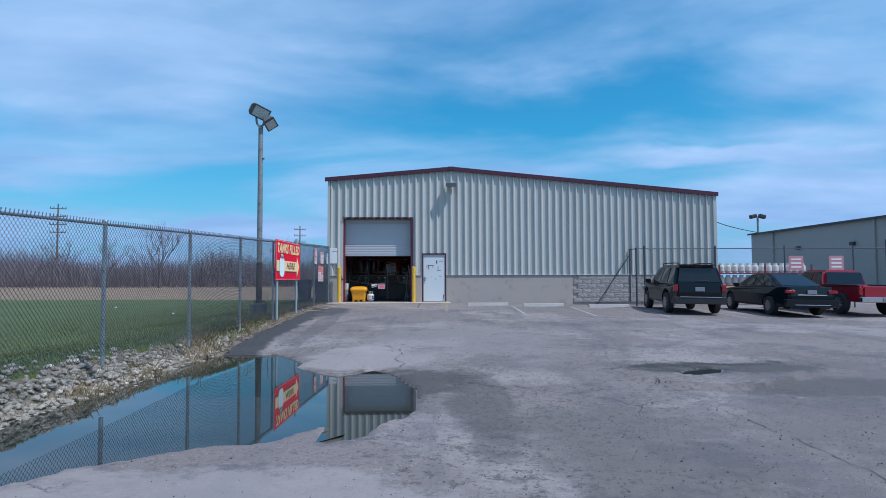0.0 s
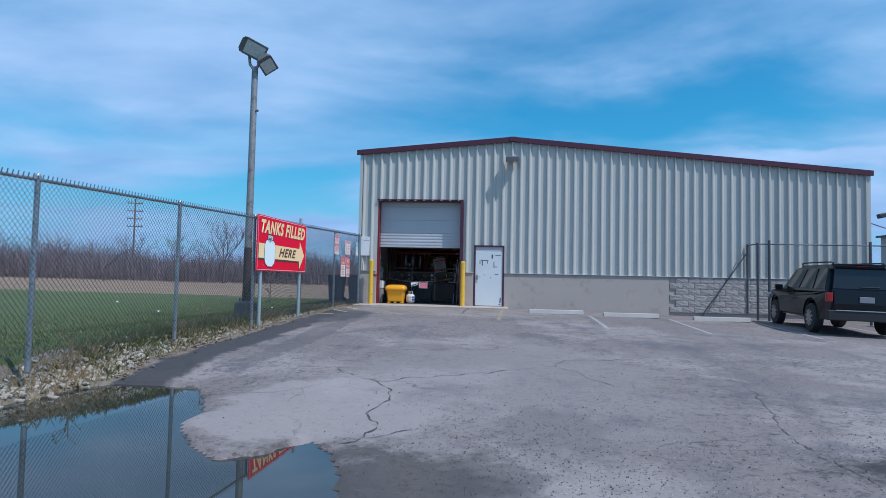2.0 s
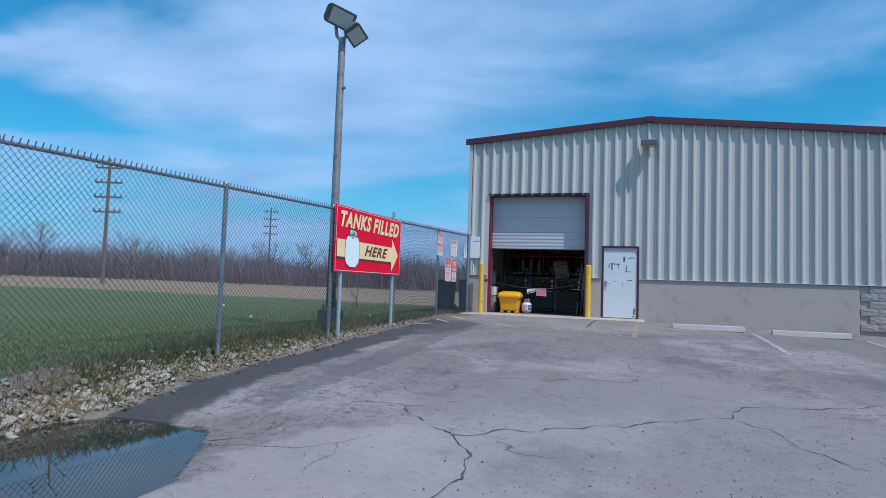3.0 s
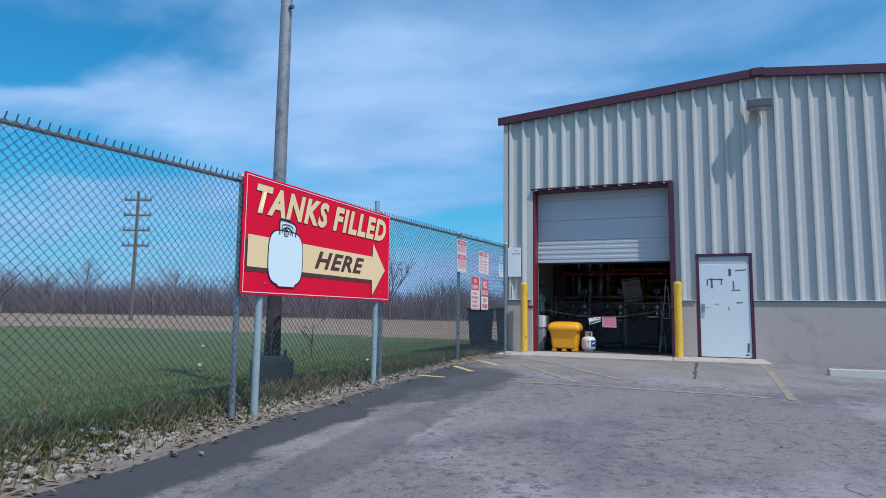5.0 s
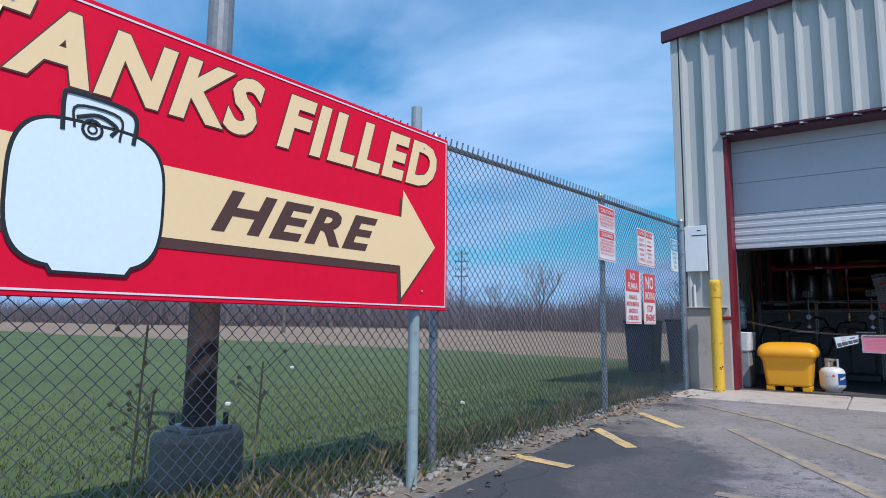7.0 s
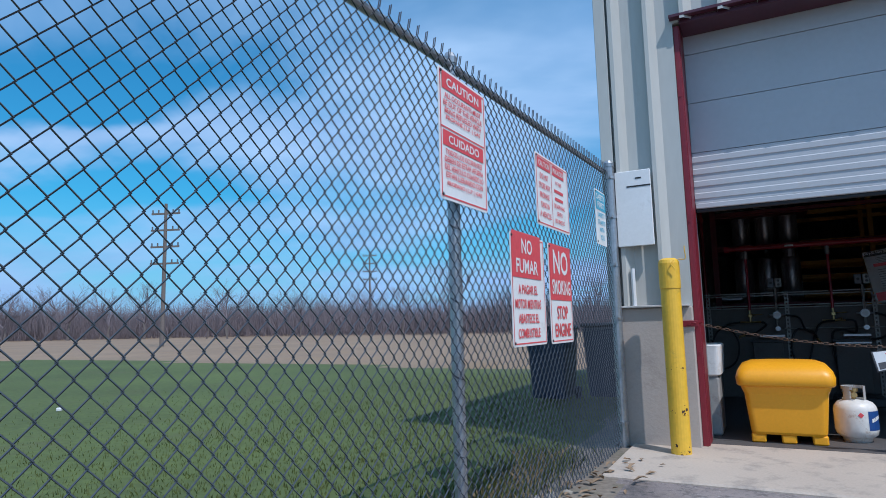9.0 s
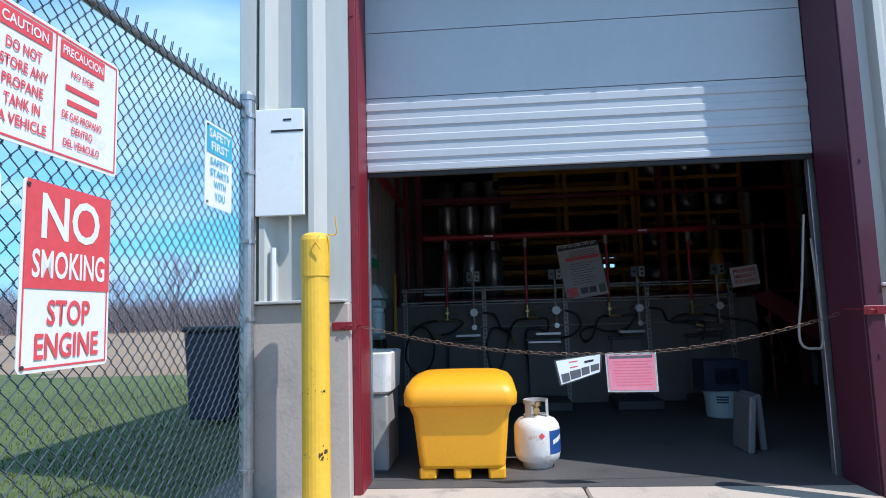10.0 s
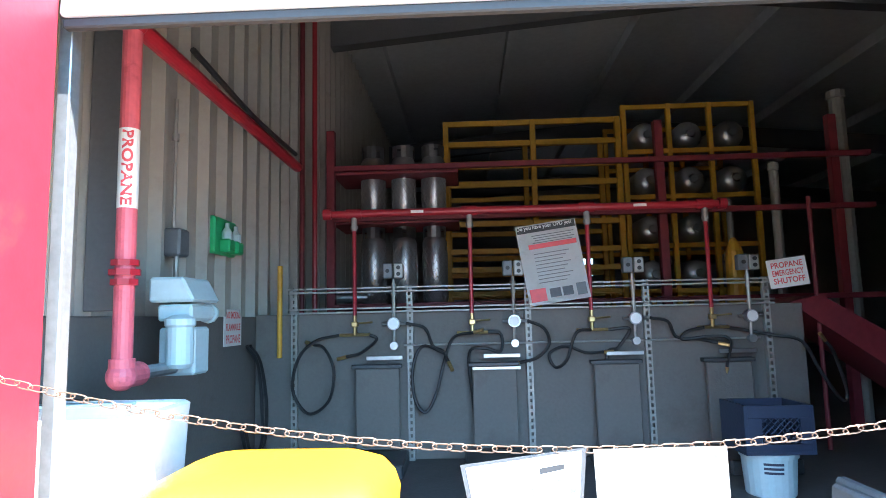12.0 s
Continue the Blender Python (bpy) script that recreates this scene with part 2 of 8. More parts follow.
M = {}
M["asphalt"] = asphalt_material()
M["mud"] = mat("wet_mud", (0.095, 0.083, 0.068), 0.45, var=0.3, scale=1.2, fine=30, bump=0.4)
M["water"] = mat("puddle_water", (0.03, 0.034, 0.03), 0.02, var=0.2, scale=0.5, fine=2.0, bump=0.012, spec=0.5)
M["grass"] = mat("mown_grass", (0.080, 0.106, 0.024), 0.9, var=0.35, scale=0.25, fine=9, bump=0.6, dirt=(0.085, 0.09, 0.03), dirt_amount=0.25)
M["blade"] = mat("grass_blade", (0.085, 0.105, 0.022), 0.7, var=0.3, scale=2, bump=0)
M["straw"] = mat("dry_grass", (0.25, 0.172, 0.11), 0.95, var=0.25, scale=0.15, fine=5, bump=0.4, dirt=(0.27, 0.17, 0.08), dirt_amount=0.3)
M["weed"] = mat("dead_weed", (0.26, 0.19, 0.10), 0.9, var=0.3, scale=5, bump=0)
M["stone"] = mat("grey_rubble", (0.47, 0.42, 0.35), 0.85, var=0.25, scale=3, fine=30, bump=0.5, piece=0.35, dirt=(0.16, 0.13, 0.10), dirt_amount=0.3)
M["leaf"] = mat("dead_leaf", (0.23, 0.155, 0.095), 0.8, var=0.3, scale=9, bump=0, piece=0.4)
M["gravel"] = mat("loose_gravel", (0.09, 0.083, 0.08), 0.9, var=0.4, scale=9, fine=60, bump=0)
M["soil"] = mat("verge_soil", (0.20, 0.165, 0.13), 0.95, var=0.35, scale=1.5, fine=25, bump=0.6, dirt=(0.10, 0.10, 0.055), dirt_amount=0.35)
M["apron"] = mat("concrete_apron", (0.47, 0.395, 0.325), 0.85, var=0.12, scale=1.2, fine=60, bump=0.25, dirt=(0.24, 0.21, 0.19), dirt_amount=0.35)
# slab colour taken far below bare concrete, carrying the indoor shade
M["floor"] = mat("dimmed_warehouse_slab", (0.085, 0.08, 0.08), 0.65, var=0.2, scale=0.8, fine=40, bump=0.15, dirt=(0.06, 0.057, 0.057), dirt_amount=0.3)
M["wainscot"] = mat("painted_concrete", (0.43, 0.375, 0.335), 0.8, var=0.06, scale=0.9, fine=45, bump=0.2, dirt=(0.30, 0.255, 0.225), dirt_amount=0.25)
M["block"] = mat("split_face_block", (0.37, 0.34, 0.32), 0.9, var=0.35, scale=9, fine=26, bump=1.0, piece=0.08)
M["siding"] = mat("cream_steel_siding", (0.51, 0.505, 0.47), 0.42, var=0.05, scale=1.0, fine=8, bump=0.03, piece=0.025, dirt=(0.46, 0.44, 0.40), dirt_amount=0.08, stretch=(3, 3, 0.6))
M["maroon"] = mat("maroon_trim", (0.075, 0.016, 0.034), 0.45, var=0.15, scale=2, fine=30, bump=0.05)
M["red_paint"] = mat("red_painted_steel", (0.20, 0.014, 0.026), 0.45, var=0.14, scale=2, fine=25, bump=0.08, dirt=(0.22, 0.03, 0.03), dirt_amount=0.15)
M["roof"] = mat("roof_sheet", (0.45, 0.44, 0.43), 0.5, var=0.1)
M["overhead"] = mat("grey_white_door_panel", (0.47, 0.485, 0.51), 0.5, var=0.05, scale=2, fine=20, bump=0.04, dirt=(0.5, 0.49, 0.47), dirt_amount=0.1)
M["rubber"] = mat("black_rubber", (0.022, 0.022, 0.024), 0.75, var=0.2, fine=60)
M["white_door"] = mat("white_painted_door", (0.66, 0.70, 0.71), 0.45, var=0.05, scale=2, fine=30, bump=0.06, dirt=(0.62, 0.64, 0.64), dirt_amount=0.12)
M["scuff"] = mat("bare_dark_scuff", (0.10, 0.10, 0.11), 0.6, var=0.3, scale=8)
M["old_concrete"] = mat("old_dark_concrete", (0.20, 0.17, 0.14), 0.9, var=0.3, scale=4, fine=30, bump=0.4)
M["galv"] = mat("galvanised_steel", (0.42, 0.43, 0.45), 0.42, 0.85, var=0.2, scale=6, fine=40, bump=0.08)
M["wire"] = mat("fence_wire", (0.085, 0.095, 0.115), 0.5, 0.35, var=0.3, scale=6, fine=50, bump=0)
M["pole"] = mat("weathered_steel_pole", (0.30, 0.29, 0.29), 0.5, 0.4, var=0.25, scale=2, fine=18, bump=0.1, dirt=(0.12, 0.085, 0.07), dirt_amount=0.3)
M["yellow"] = mat("safety_yellow_paint", (0.80, 0.475, 0.04), 0.45, var=0.1, scale=3, fine=30, bump=0.08, dirt=(0.42, 0.27, 0.05), dirt_amount=0.1)
M["rust_coat"] = mat("rusted_pole_base", (0.060, 0.042, 0.036), 0.8, var=0.3, scale=3, fine=25, bump=0.2, dirt=(0.10, 0.06, 0.045), dirt_amount=0.3)
M["chip"] = mat("rust_chip", (0.07, 0.035, 0.02), 0.85, var=0.3, scale=10)
M["bin"] = mat("yellow_plastic", (0.86, 0.38, 0.010), 0.42, var=0.06, scale=2, fine=50, bump=0.06)
M["white_plastic"] = mat("white_plastic", (0.74, 0.74, 0.73), 0.4, var=0.07, scale=2, fine=30, bump=0.05, dirt=(0.5, 0.47, 0.42), dirt_amount=0.15)
M["tank_white"] = mat("white_tank_paint", (0.72, 0.70, 0.66), 0.4, var=0.1, scale=4, fine=30, bump=0.08, dirt=(0.35, 0.22, 0.13), dirt_amount=0.18)
M["sign_red"] = mat("sign_red", (0.85, 0.008, 0.042), 0.6, spec=0.12, var=0.06, scale=1.2, fine=20, bump=0.03)
M["sign_cream"] = mat("sign_cream", (1.0, 0.71, 0.38), 0.6, spec=0.15, var=0.03, bump=0)
M["sign_brown"] = mat("sign_brown", (0.10, 0.045, 0.035), 0.5, var=0.05, bump=0)
M["sign_white"] = mat("sign_white", (0.80, 0.80, 0.79), 0.45, var=0.05, scale=3, bump=0.02, dirt=(0.6, 0.58, 0.55), dirt_amount=0.1)
M["sign_ice"] = mat("sign_pale_blue_white", (0.84, 0.93, 0.92), 0.5, var=0.03, bump=0)
M["sign_coral"] = mat("sign_faded_red", (0.72, 0.085, 0.10), 0.5, var=0.1, scale=5, bump=0)
M["sign_faded"] = mat("sign_washed_out_pink", (0.55, 0.26, 0.27), 0.5, var=0.08, scale=4, bump=0)
M["sign_teal"] = mat("sign_blue", (0.05, 0.40, 0.58), 0.5, var=0.08, scale=4, bump=0)
M["ink"] = mat("black_ink", (0.02, 0.02, 0.022), 0.5, var=0.1, bump=0)
M["sheet_pink"] = mat("pink_sheet", (0.70, 0.22, 0.29), 0.6, var=0.06, scale=5, bump=0.05)
M["line_yellow"] = mat("worn_yellow_line", (0.40, 0.30, 0.17), 0.9, var=0.3, scale=3, fine=40, dirt=(0.215, 0.182, 0.165), dirt_amount=0.95)
M["dash_yellow"] = mat("chipped_yellow_dash", (0.62, 0.41, 0.16), 0.85, var=0.25, scale=4, fine=40, dirt=(0.22, 0.19, 0.16), dirt_amount=0.45)
M["crack"] = mat("tar_dark_crack", (0.08, 0.071, 0.068), 0.95, var=0.25, scale=5, fine=40, bump=0.3)
M["line_white"] = mat("worn_white_line", (0.45, 0.43, 0.42), 0.85, var=0.2, scale=4, fine=40, dirt=(0.2, 0.185, 0.18), dirt_amount=0.75)
M["kerb"] = mat("cast_concrete", (0.45, 0.42, 0.39), 0.85, var=0.15, scale=3, fine=40, bump=0.3)
M["glass"] = mat("dark_car_glass", (0.012, 0.014, 0.016), 0.05, var=0.1, bump=0, spec=0.6)
M["car_black"] = mat("black_car_paint", (0.004, 0.005, 0.007), 0.22, 0.0, var=0.1, scale=1, bump=0, coat=0.15, spec=0.3)
M["car_grey"] = mat("charcoal_car_paint", (0.007, 0.010, 0.014), 0.2, 0.0, var=0.1, scale=1, bump=0, coat=0.2, spec=0.3)
M["car_red"] = mat("red_car_paint", (0.30, 0.008, 0.022), 0.28, 0.1, var=0.08, scale=1, bump=0, coat=0.6)
M["trim_black"] = mat("black_plastic_trim", (0.02, 0.02, 0.022), 0.55, var=0.2, bump=0.05)
M["tail_red"] = mat("tail_lamp_red", (0.28, 0.008, 0.014), 0.15, var=0.05, bump=0, coat=0.5)
M["chrome"] = mat("chrome", (0.7, 0.7, 0.72), 0.15, 1.0, var=0.05, bump=0)
M["plate"] = mat("number_plate", (0.22, 0.23, 0.25), 0.4, var=0.05, bump=0)
M["twig"] = mat("bare_twigs", (0.19, 0.155, 0.165), 0.95, var=0.3, scale=0.05, fine=1.0, bump=0)
M["bark"] = mat("bark", (0.15, 0.125, 0.115), 0.95, var=0.3, scale=1, fine=12, bump=0.4)
M["pole_wood"] = mat("utility_pole_wood", (0.17, 0.14, 0.125), 0.9, var=0.2, scale=1, fine=12)
M["far_wall"] = mat("far_beige_siding", (0.36, 0.35, 0.32), 0.7, var=0.05, scale=0.4, fine=4)
M["dark_metal"] = mat("dark_metal", (0.06, 0.06, 0.065), 0.5, 0.3, var=0.2)
M["lamp_grey"] = mat("grey_lamp_housing", (0.15, 0.155, 0.165), 0.5, 0.2, var=0.12, scale=4)
M["flood_lens"] = mat("pale_flood_glass", (0.55, 0.57, 0.56), 0.3, 0.0, var=0.1, scale=6, bump=0)
M["lens"] = mat("flood_lens", (0.36, 0.40, 0.43), 0.12, 0.2, var=0.1, bump=0)
M["int_siding"] = mat("inside_siding", (0.38, 0.36, 0.325), 0.55, var=0.08, scale=1.5, fine=20, bump=0.05, dirt=(0.3, 0.28, 0.25), dirt_amount=0.2, piece=0.03)
# concrete base colour lowered so the indoor gloom is in the albedo
M["int_wall"] = mat("dimmed_inside_concrete", (0.15, 0.137, 0.128), 0.8, var=0.1, scale=1.5, fine=40, bump=0.2, dirt=(0.12, 0.105, 0.095), dirt_amount=0.3)
M["ceiling"] = mat("ceiling_sheet", (0.58, 0.60, 0.62), 0.6, var=0.12, scale=0.8, fine=10)
M["pipe_pink"] = mat("faded_red_pipe_paint", (0.62, 0.12, 0.16), 0.5, var=0.15, scale=4, fine=30, bump=0.1, dirt=(0.4, 0.06, 0.08), dirt_amount=0.25)
M["pipe_red"] = mat("red_pipe_paint", (0.34, 0.016, 0.03), 0.4, var=0.12, scale=4, fine=30, bump=0.08)
M["rack_red"] = mat("dark_red_rack_paint", (0.17, 0.02, 0.03), 0.55, var=0.2, scale=3, fine=20)
M["rack_yellow"] = mat("yellow_rack_paint", (0.62, 0.33, 0.03), 0.5, var=0.15, scale=3, fine=20, bump=0.05)
M["steel"] = mat("brushed_steel", (0.42, 0.42, 0.43), 0.36, 0.9, var=0.12, scale=5, fine=30, bump=0.04)
M["strut"] = mat("galvanised_strut", (0.34, 0.33, 0.31), 0.5, 0.4, var=0.12, scale=6, fine=30)
M["hose"] = mat("black_hose", (0.018, 0.018, 0.02), 0.55, var=0.2, scale=8)
M["pump_blue"] = mat("pale_blue_enamel", (0.40, 0.52, 0.56), 0.4, var=0.08, scale=4, bump=0.04)
M["green"] = mat("green_plastic", (0.03, 0.42, 0.16), 0.45, var=0.08, scale=4, bump=0.03)
M["brass"] = mat("brass", (0.55, 0.40, 0.18), 0.35, 0.9, var=0.15, scale=9)
M["chain"] = mat("rusty_chain", (0.17, 0.11, 0.08), 0.5, 0.6, var=0.3, scale=12, fine=60)
M["cabinet"] = mat("grey_cabinet_plastic", (0.34, 0.34, 0.335), 0.5, var=0.1, scale=3, fine=30, bump=0.05, dirt=(0.22, 0.21, 0.2), dirt_amount=0.2)
M["label_blue"] = mat("dark_blue_label", (0.02, 0.075, 0.26), 0.45, var=0.1, scale=9, bump=0)
M["collar_grey"] = mat("pale_grey_collar", (0.45, 0.45, 0.44), 0.45, var=0.1, scale=6, bump=0.05)
M["post_paint"] = mat("pale_green_grey_post", (0.33, 0.41, 0.42), 0.5, 0.1, var=0.12, scale=5, fine=30, bump=0.06, dirt=(0.22, 0.24, 0.24), dirt_amount=0.2)
M["basket"] = mat("dark_blue_plastic", (0.02, 0.03, 0.06), 0.45, var=0.1)


# ---- building tools ----
def root_at(ob):
    while ob.parent:
        ob = ob.parent
    return ob.location.copy()


def part(name, bm, material, parent=None, label="", smooth=False):
    """Link a bmesh, drawn in world metres, as one mesh object under a thing or a part."""
    me = bpy.data.meshes.new(name)
    if parent:
        bmesh.ops.translate(bm, verts=bm.verts, vec=-root_at(parent))
    if smooth:
        for f in bm.faces:
            f.smooth = True
    bm.to_mesh(me)
    bm.free()
    ob = new(name, me)
    for x in (material if isinstance(material, (list, tuple)) else [material]):
        me.materials.append(x)
    if parent:
        ob.parent = parent
    if label:
        ob["label"] = label
    return ob


def mesh_part(name, verts, faces, material, parent=None, label="", smooth=False):
    me = bpy.data.meshes.new(name)
    v = np.asarray(verts, float).reshape(-1, 3)
    if parent:
        v = v - np.array(root_at(parent))
    me.from_pydata(v.tolist(), [], [list(f) for f in faces])
    if smooth:
        me.polygons.foreach_set("use_smooth", [True] * len(me.polygons))
    me.update()
    me.materials.append(material)
    ob = new(name, me)
    if parent:
        ob.parent = parent
    if label:
        ob["label"] = label
    return ob


def thing(name, label, category, at=(0, 0, 0), group="", kind=""):
    ob = new(name)
    ob.empty_display_size = 0.1
    ob.location = at
    return tagged(ob, label, category, group, kind)


def solid(name, bm, material, label, category="", at=None, group="", kind="", smooth=False):
    """A thing that is one mesh."""
    if at is not None:
        bmesh.ops.translate(bm, verts=bm.verts, vec=-Vector(at))
    ob = part(name, bm, material, smooth=smooth)
    if at is not None:
        ob.location = at
    return tagged(ob, label, category, group, kind)


def box(bm, c, s, bevel=0.0, m=None, seg=1, mi=0):
    """A box with centre c and size s, optionally bevelled, optionally turned by m about its centre."""
    made = bmesh.ops.create_cube(bm, size=1.0)["verts"]
    bmesh.ops.scale(bm, verts=made, vec=s)
    if bevel:
        es = list({e for v in made for e in v.link_edges})
        r = bmesh.ops.bevel(bm, geom=es, offset=bevel, segments=seg, affect="EDGES", profile=0.5)
        made = list({v for f in r["faces"] for v in f.verts} | {v for v in made if v.is_valid})
        seen, stack = set(made), list(made)
        while stack:
            v = stack.pop()
            for e in v.link_edges:
                o = e.other_vert(v)
                if o not in seen:
                    seen.add(o); stack.append(o)
        made = list(seen)
    if m is not None:
        bmesh.ops.transform(bm, matrix=m, verts=made)
    bmesh.ops.translate(bm, verts=made, vec=c)
    if mi:
        for f in {f for v in made for f in v.link_faces}:
            f.material_index = mi
    return made


def span(bm, lo, hi, bevel=0.0):
    return box(bm, [(a + b) / 2 for a, b in zip(lo, hi)], [abs(b - a) for a, b in zip(lo, hi)], bevel)


def cyl(bm, p0, p1, r, seg=12, r2=None, caps=True):
    p0, p1 = Vector(p0), Vector(p1)
    d = p1 - p0
    q = Vector((0, 0, 1)).rotation_difference(d.normalized()).to_matrix().to_4x4()
    return bmesh.ops.create_cone(bm, cap_ends=caps, segments=seg, radius1=r, radius2=r if r2 is None else r2, depth=d.length,
                                 matrix=Matrix.Translation((p0 + p1) / 2) @ q)["verts"]


def lathe(bm, rings, seg=20, at=(0, 0, 0)):
    """A turned body: rings of (radius, z) from the bottom up, closed at both ends."""
    rows = []
    for r, z in rings:
        rows.append([bm.verts.new((at[0] + r * math.cos(a), at[1] + r * math.sin(a), at[2] + z)) for a in [2 * math.pi * i / seg for i in range(seg)]])
    for a, b in zip(rows, rows[1:]):
        for i in range(seg):
            bm.faces.new((a[i], a[(i + 1) % seg], b[(i + 1) % seg], b[i]))
    bm.faces.new(rows[0][::-1]); bm.faces.new(rows[-1])


def sweep(bm, pts, r, seg=8, closed=False):
    """A round tube along a line of points."""
    pts = [Vector(p) for p in pts]
    rows, n = [], len(pts)
    side = None
    for i, p in enumerate(pts):
        a, b = (pts[(i - 1) % n], pts[(i + 1) % n]) if closed else (pts[max(i - 1, 0)], pts[min(i + 1, n - 1)])
        d = (b - a).normalized()
        if side is None:
            side = d.orthogonal().normalized()
        side = (side - d * side.dot(d)).normalized()
        up = d.cross(side)
        rows.append([bm.verts.new(p + (side * math.cos(t) + up * math.sin(t)) * r) for t in [2 * math.pi * k / seg for k in range(seg)]])
    for i in range(n if closed else n - 1):
        a, b = rows[i], rows[(i + 1) % n]
        for k in range(seg):
            bm.faces.new((a[k], a[(k + 1) % seg], b[(k + 1) % seg], b[k]))
    if not closed:
        bm.faces.new(rows[0][::-1]); bm.faces.new(rows[-1])


def curve_points(ctrl, steps=10):
    """A smooth line through control points."""
    c = [Vector(p) for p in ctrl]
    c = [c[0] * 2 - c[1]] + c + [c[-1] * 2 - c[-2]]
    out = []
    for i in range(1, len(c) - 2):
        for k in range(steps):
            t = k / steps
            a, b, d, e = c[i - 1:i + 3]
            out.append(0.5 * ((2 * b) + (d - a) * t + (2 * a - 5 * b + 4 * d - e) * t * t + (3 * b - a - 3 * d + e) * t ** 3))
    return out + [c[-2]]


def prism(bm, outline, y0, y1, m=None):
    """An outline of (x, z) points given thickness from y0 to y1."""
    a = [bm.verts.new((x, y0, z)) for x, z in outline]
    b = [bm.verts.new((x, y1, z)) for x, z in outline]
    bm.faces.new(a); bm.faces.new(b[::-1])
    n = len(a)
    for i in range(n):
        bm.faces.new((a[i], b[i], b[(i + 1) % n], a[(i + 1) % n]))
    if m is not None:
        bmesh.ops.transform(bm, matrix=m, verts=a + b)
    bmesh.ops.recalc_face_normals(bm, faces=bm.faces)
    return a + b


def lettering(text, width, height, shear=0.0, bold=0.0, outline=0.0, gap=1.0):
    """A bmesh of words with its lower left corner at the origin, in the x-z plane facing -y, made to fill width x height."""
    made = []
    for grow in ((bold, bold + outline) if outline else (bold,)):
        cu = bpy.data.curves.new("words", "FONT")
        cu.body, cu.size, cu.shear, cu.offset, cu.extrude, cu.resolution_u = text, 1.0, shear, grow, 0.0, 3
        cu.align_x, cu.space_line, cu.space_character = "CENTER", 0.85, gap
        ob = bpy.data.objects.new("words", cu)
        scene.collection.objects.link(ob)
        me = bpy.data.meshes.new_from_object(ob.evaluated_get(bpy.context.evaluated_depsgraph_get()))
        bm = bmesh.new()
        bm.from_mesh(me)
        bpy.data.objects.remove(ob); bpy.data.curves.remove(cu); bpy.data.meshes.remove(me)
        made.append(bm)
    xs, ys = [v.co.x for v in made[0].verts], [v.co.y for v in made[0].verts]
    x0, y0, w, h = min(xs), min(ys), max(xs) - min(xs), max(ys) - min(ys)
    for v in made[-1].verts:
        v.co = ((v.co.x - x0) / w * width, 0, (v.co.y - y0) / h * height)
    if outline:
        made[0].free()
    return made[-1]


def smooth_step(a, b, v):
    k = min(max((v - a) / (b - a), 0.0), 1.0)
    return k * k * (3 - 2 * k)


# ---- ground ----
WATER = -0.42
FLOOR = 0.15
FRONT = 26.68          # outer plane of the facade
LEFT, RIGHT, RIDGE = -4.10, 12.85, 1.2
PUDDLE = [(-4.9, 2.6), (-3.7, 4.1), (-3.2, 4.82), (-2.9, 5.2), (-2.5, 5.5), (-2.1, 5.8), (-1.49, 5.95), (-1.2, 6.35), (-1.02, 6.6), (-1.1, 5.85), (-0.82, 5.95), (-0.6, 6.1), (-0.4, 6.75),
          (-0.12, 7.05), (-0.06, 7.8), (-0.10, 8.8), (-0.35, 9.7), (-0.55, 10.35), (-0.9, 10.75), (-1.05, 10.3), (-1.35, 10.0), (-1.8, 10.4), (-2.22, 11.1), (-2.3, 11.7), (-2.65, 12.4), (-2.95, 12.85),
          (-3.5, 12.95), (-4.15, 13.0), (-4.42, 12.3), (-4.5, 10.7), (-4.62, 9.4), (-4.7, 8.4), (-4.8, 7.4), (-5.05, 5.5), (-5.3, 3.0)]
HOLE = [(4.05, 9.75), (4.2, 9.45), (4.6, 9.6), (4.85, 9.85), (5.2, 10.2), (4.8, 10.3), (4.35, 10.1)]


def inside_by(poly, x, y):
    """Distance to the outline, positive inside."""
    odd, best = False, 1e9
    for (ax, ay), (bx, by) in zip(poly, poly[1:] + poly[:1]):
        if (ay > y) != (by > y) and x < (bx - ax) * (y - ay) / (by - ay) + ax:
            odd = not odd
        k = ((x - ax) * (bx - ax) + (y - ay) * (by - ay)) / ((bx - ax) ** 2 + (by - ay) ** 2)
        k = min(max(k, 0), 1)
        best = min(best, math.hypot(x - ax - k * (bx - ax), y - ay - k * (by - ay)))
    return best if odd else -best


def fence_x(y):
    return -4.45 + 0.325 * min(max((y - 12) / 14.6, 0), 1) - 0.09 * min(max((12 - y) / 3, 0), 1)


def slope_z(y):
    k = min(max((y - 9) / 15, 0), 1)
    return -0.40 + 0.53 * (k * k * (3 - 2 * k) * 0.4 + 0.6 * k)


def ground_base(y):
    """Level of the bank that the fence stands on."""
    return -0.02 + 0.085 * smooth_step(12.5, 15, y) + 0.07 * smooth_step(11.5, 8.5, y)


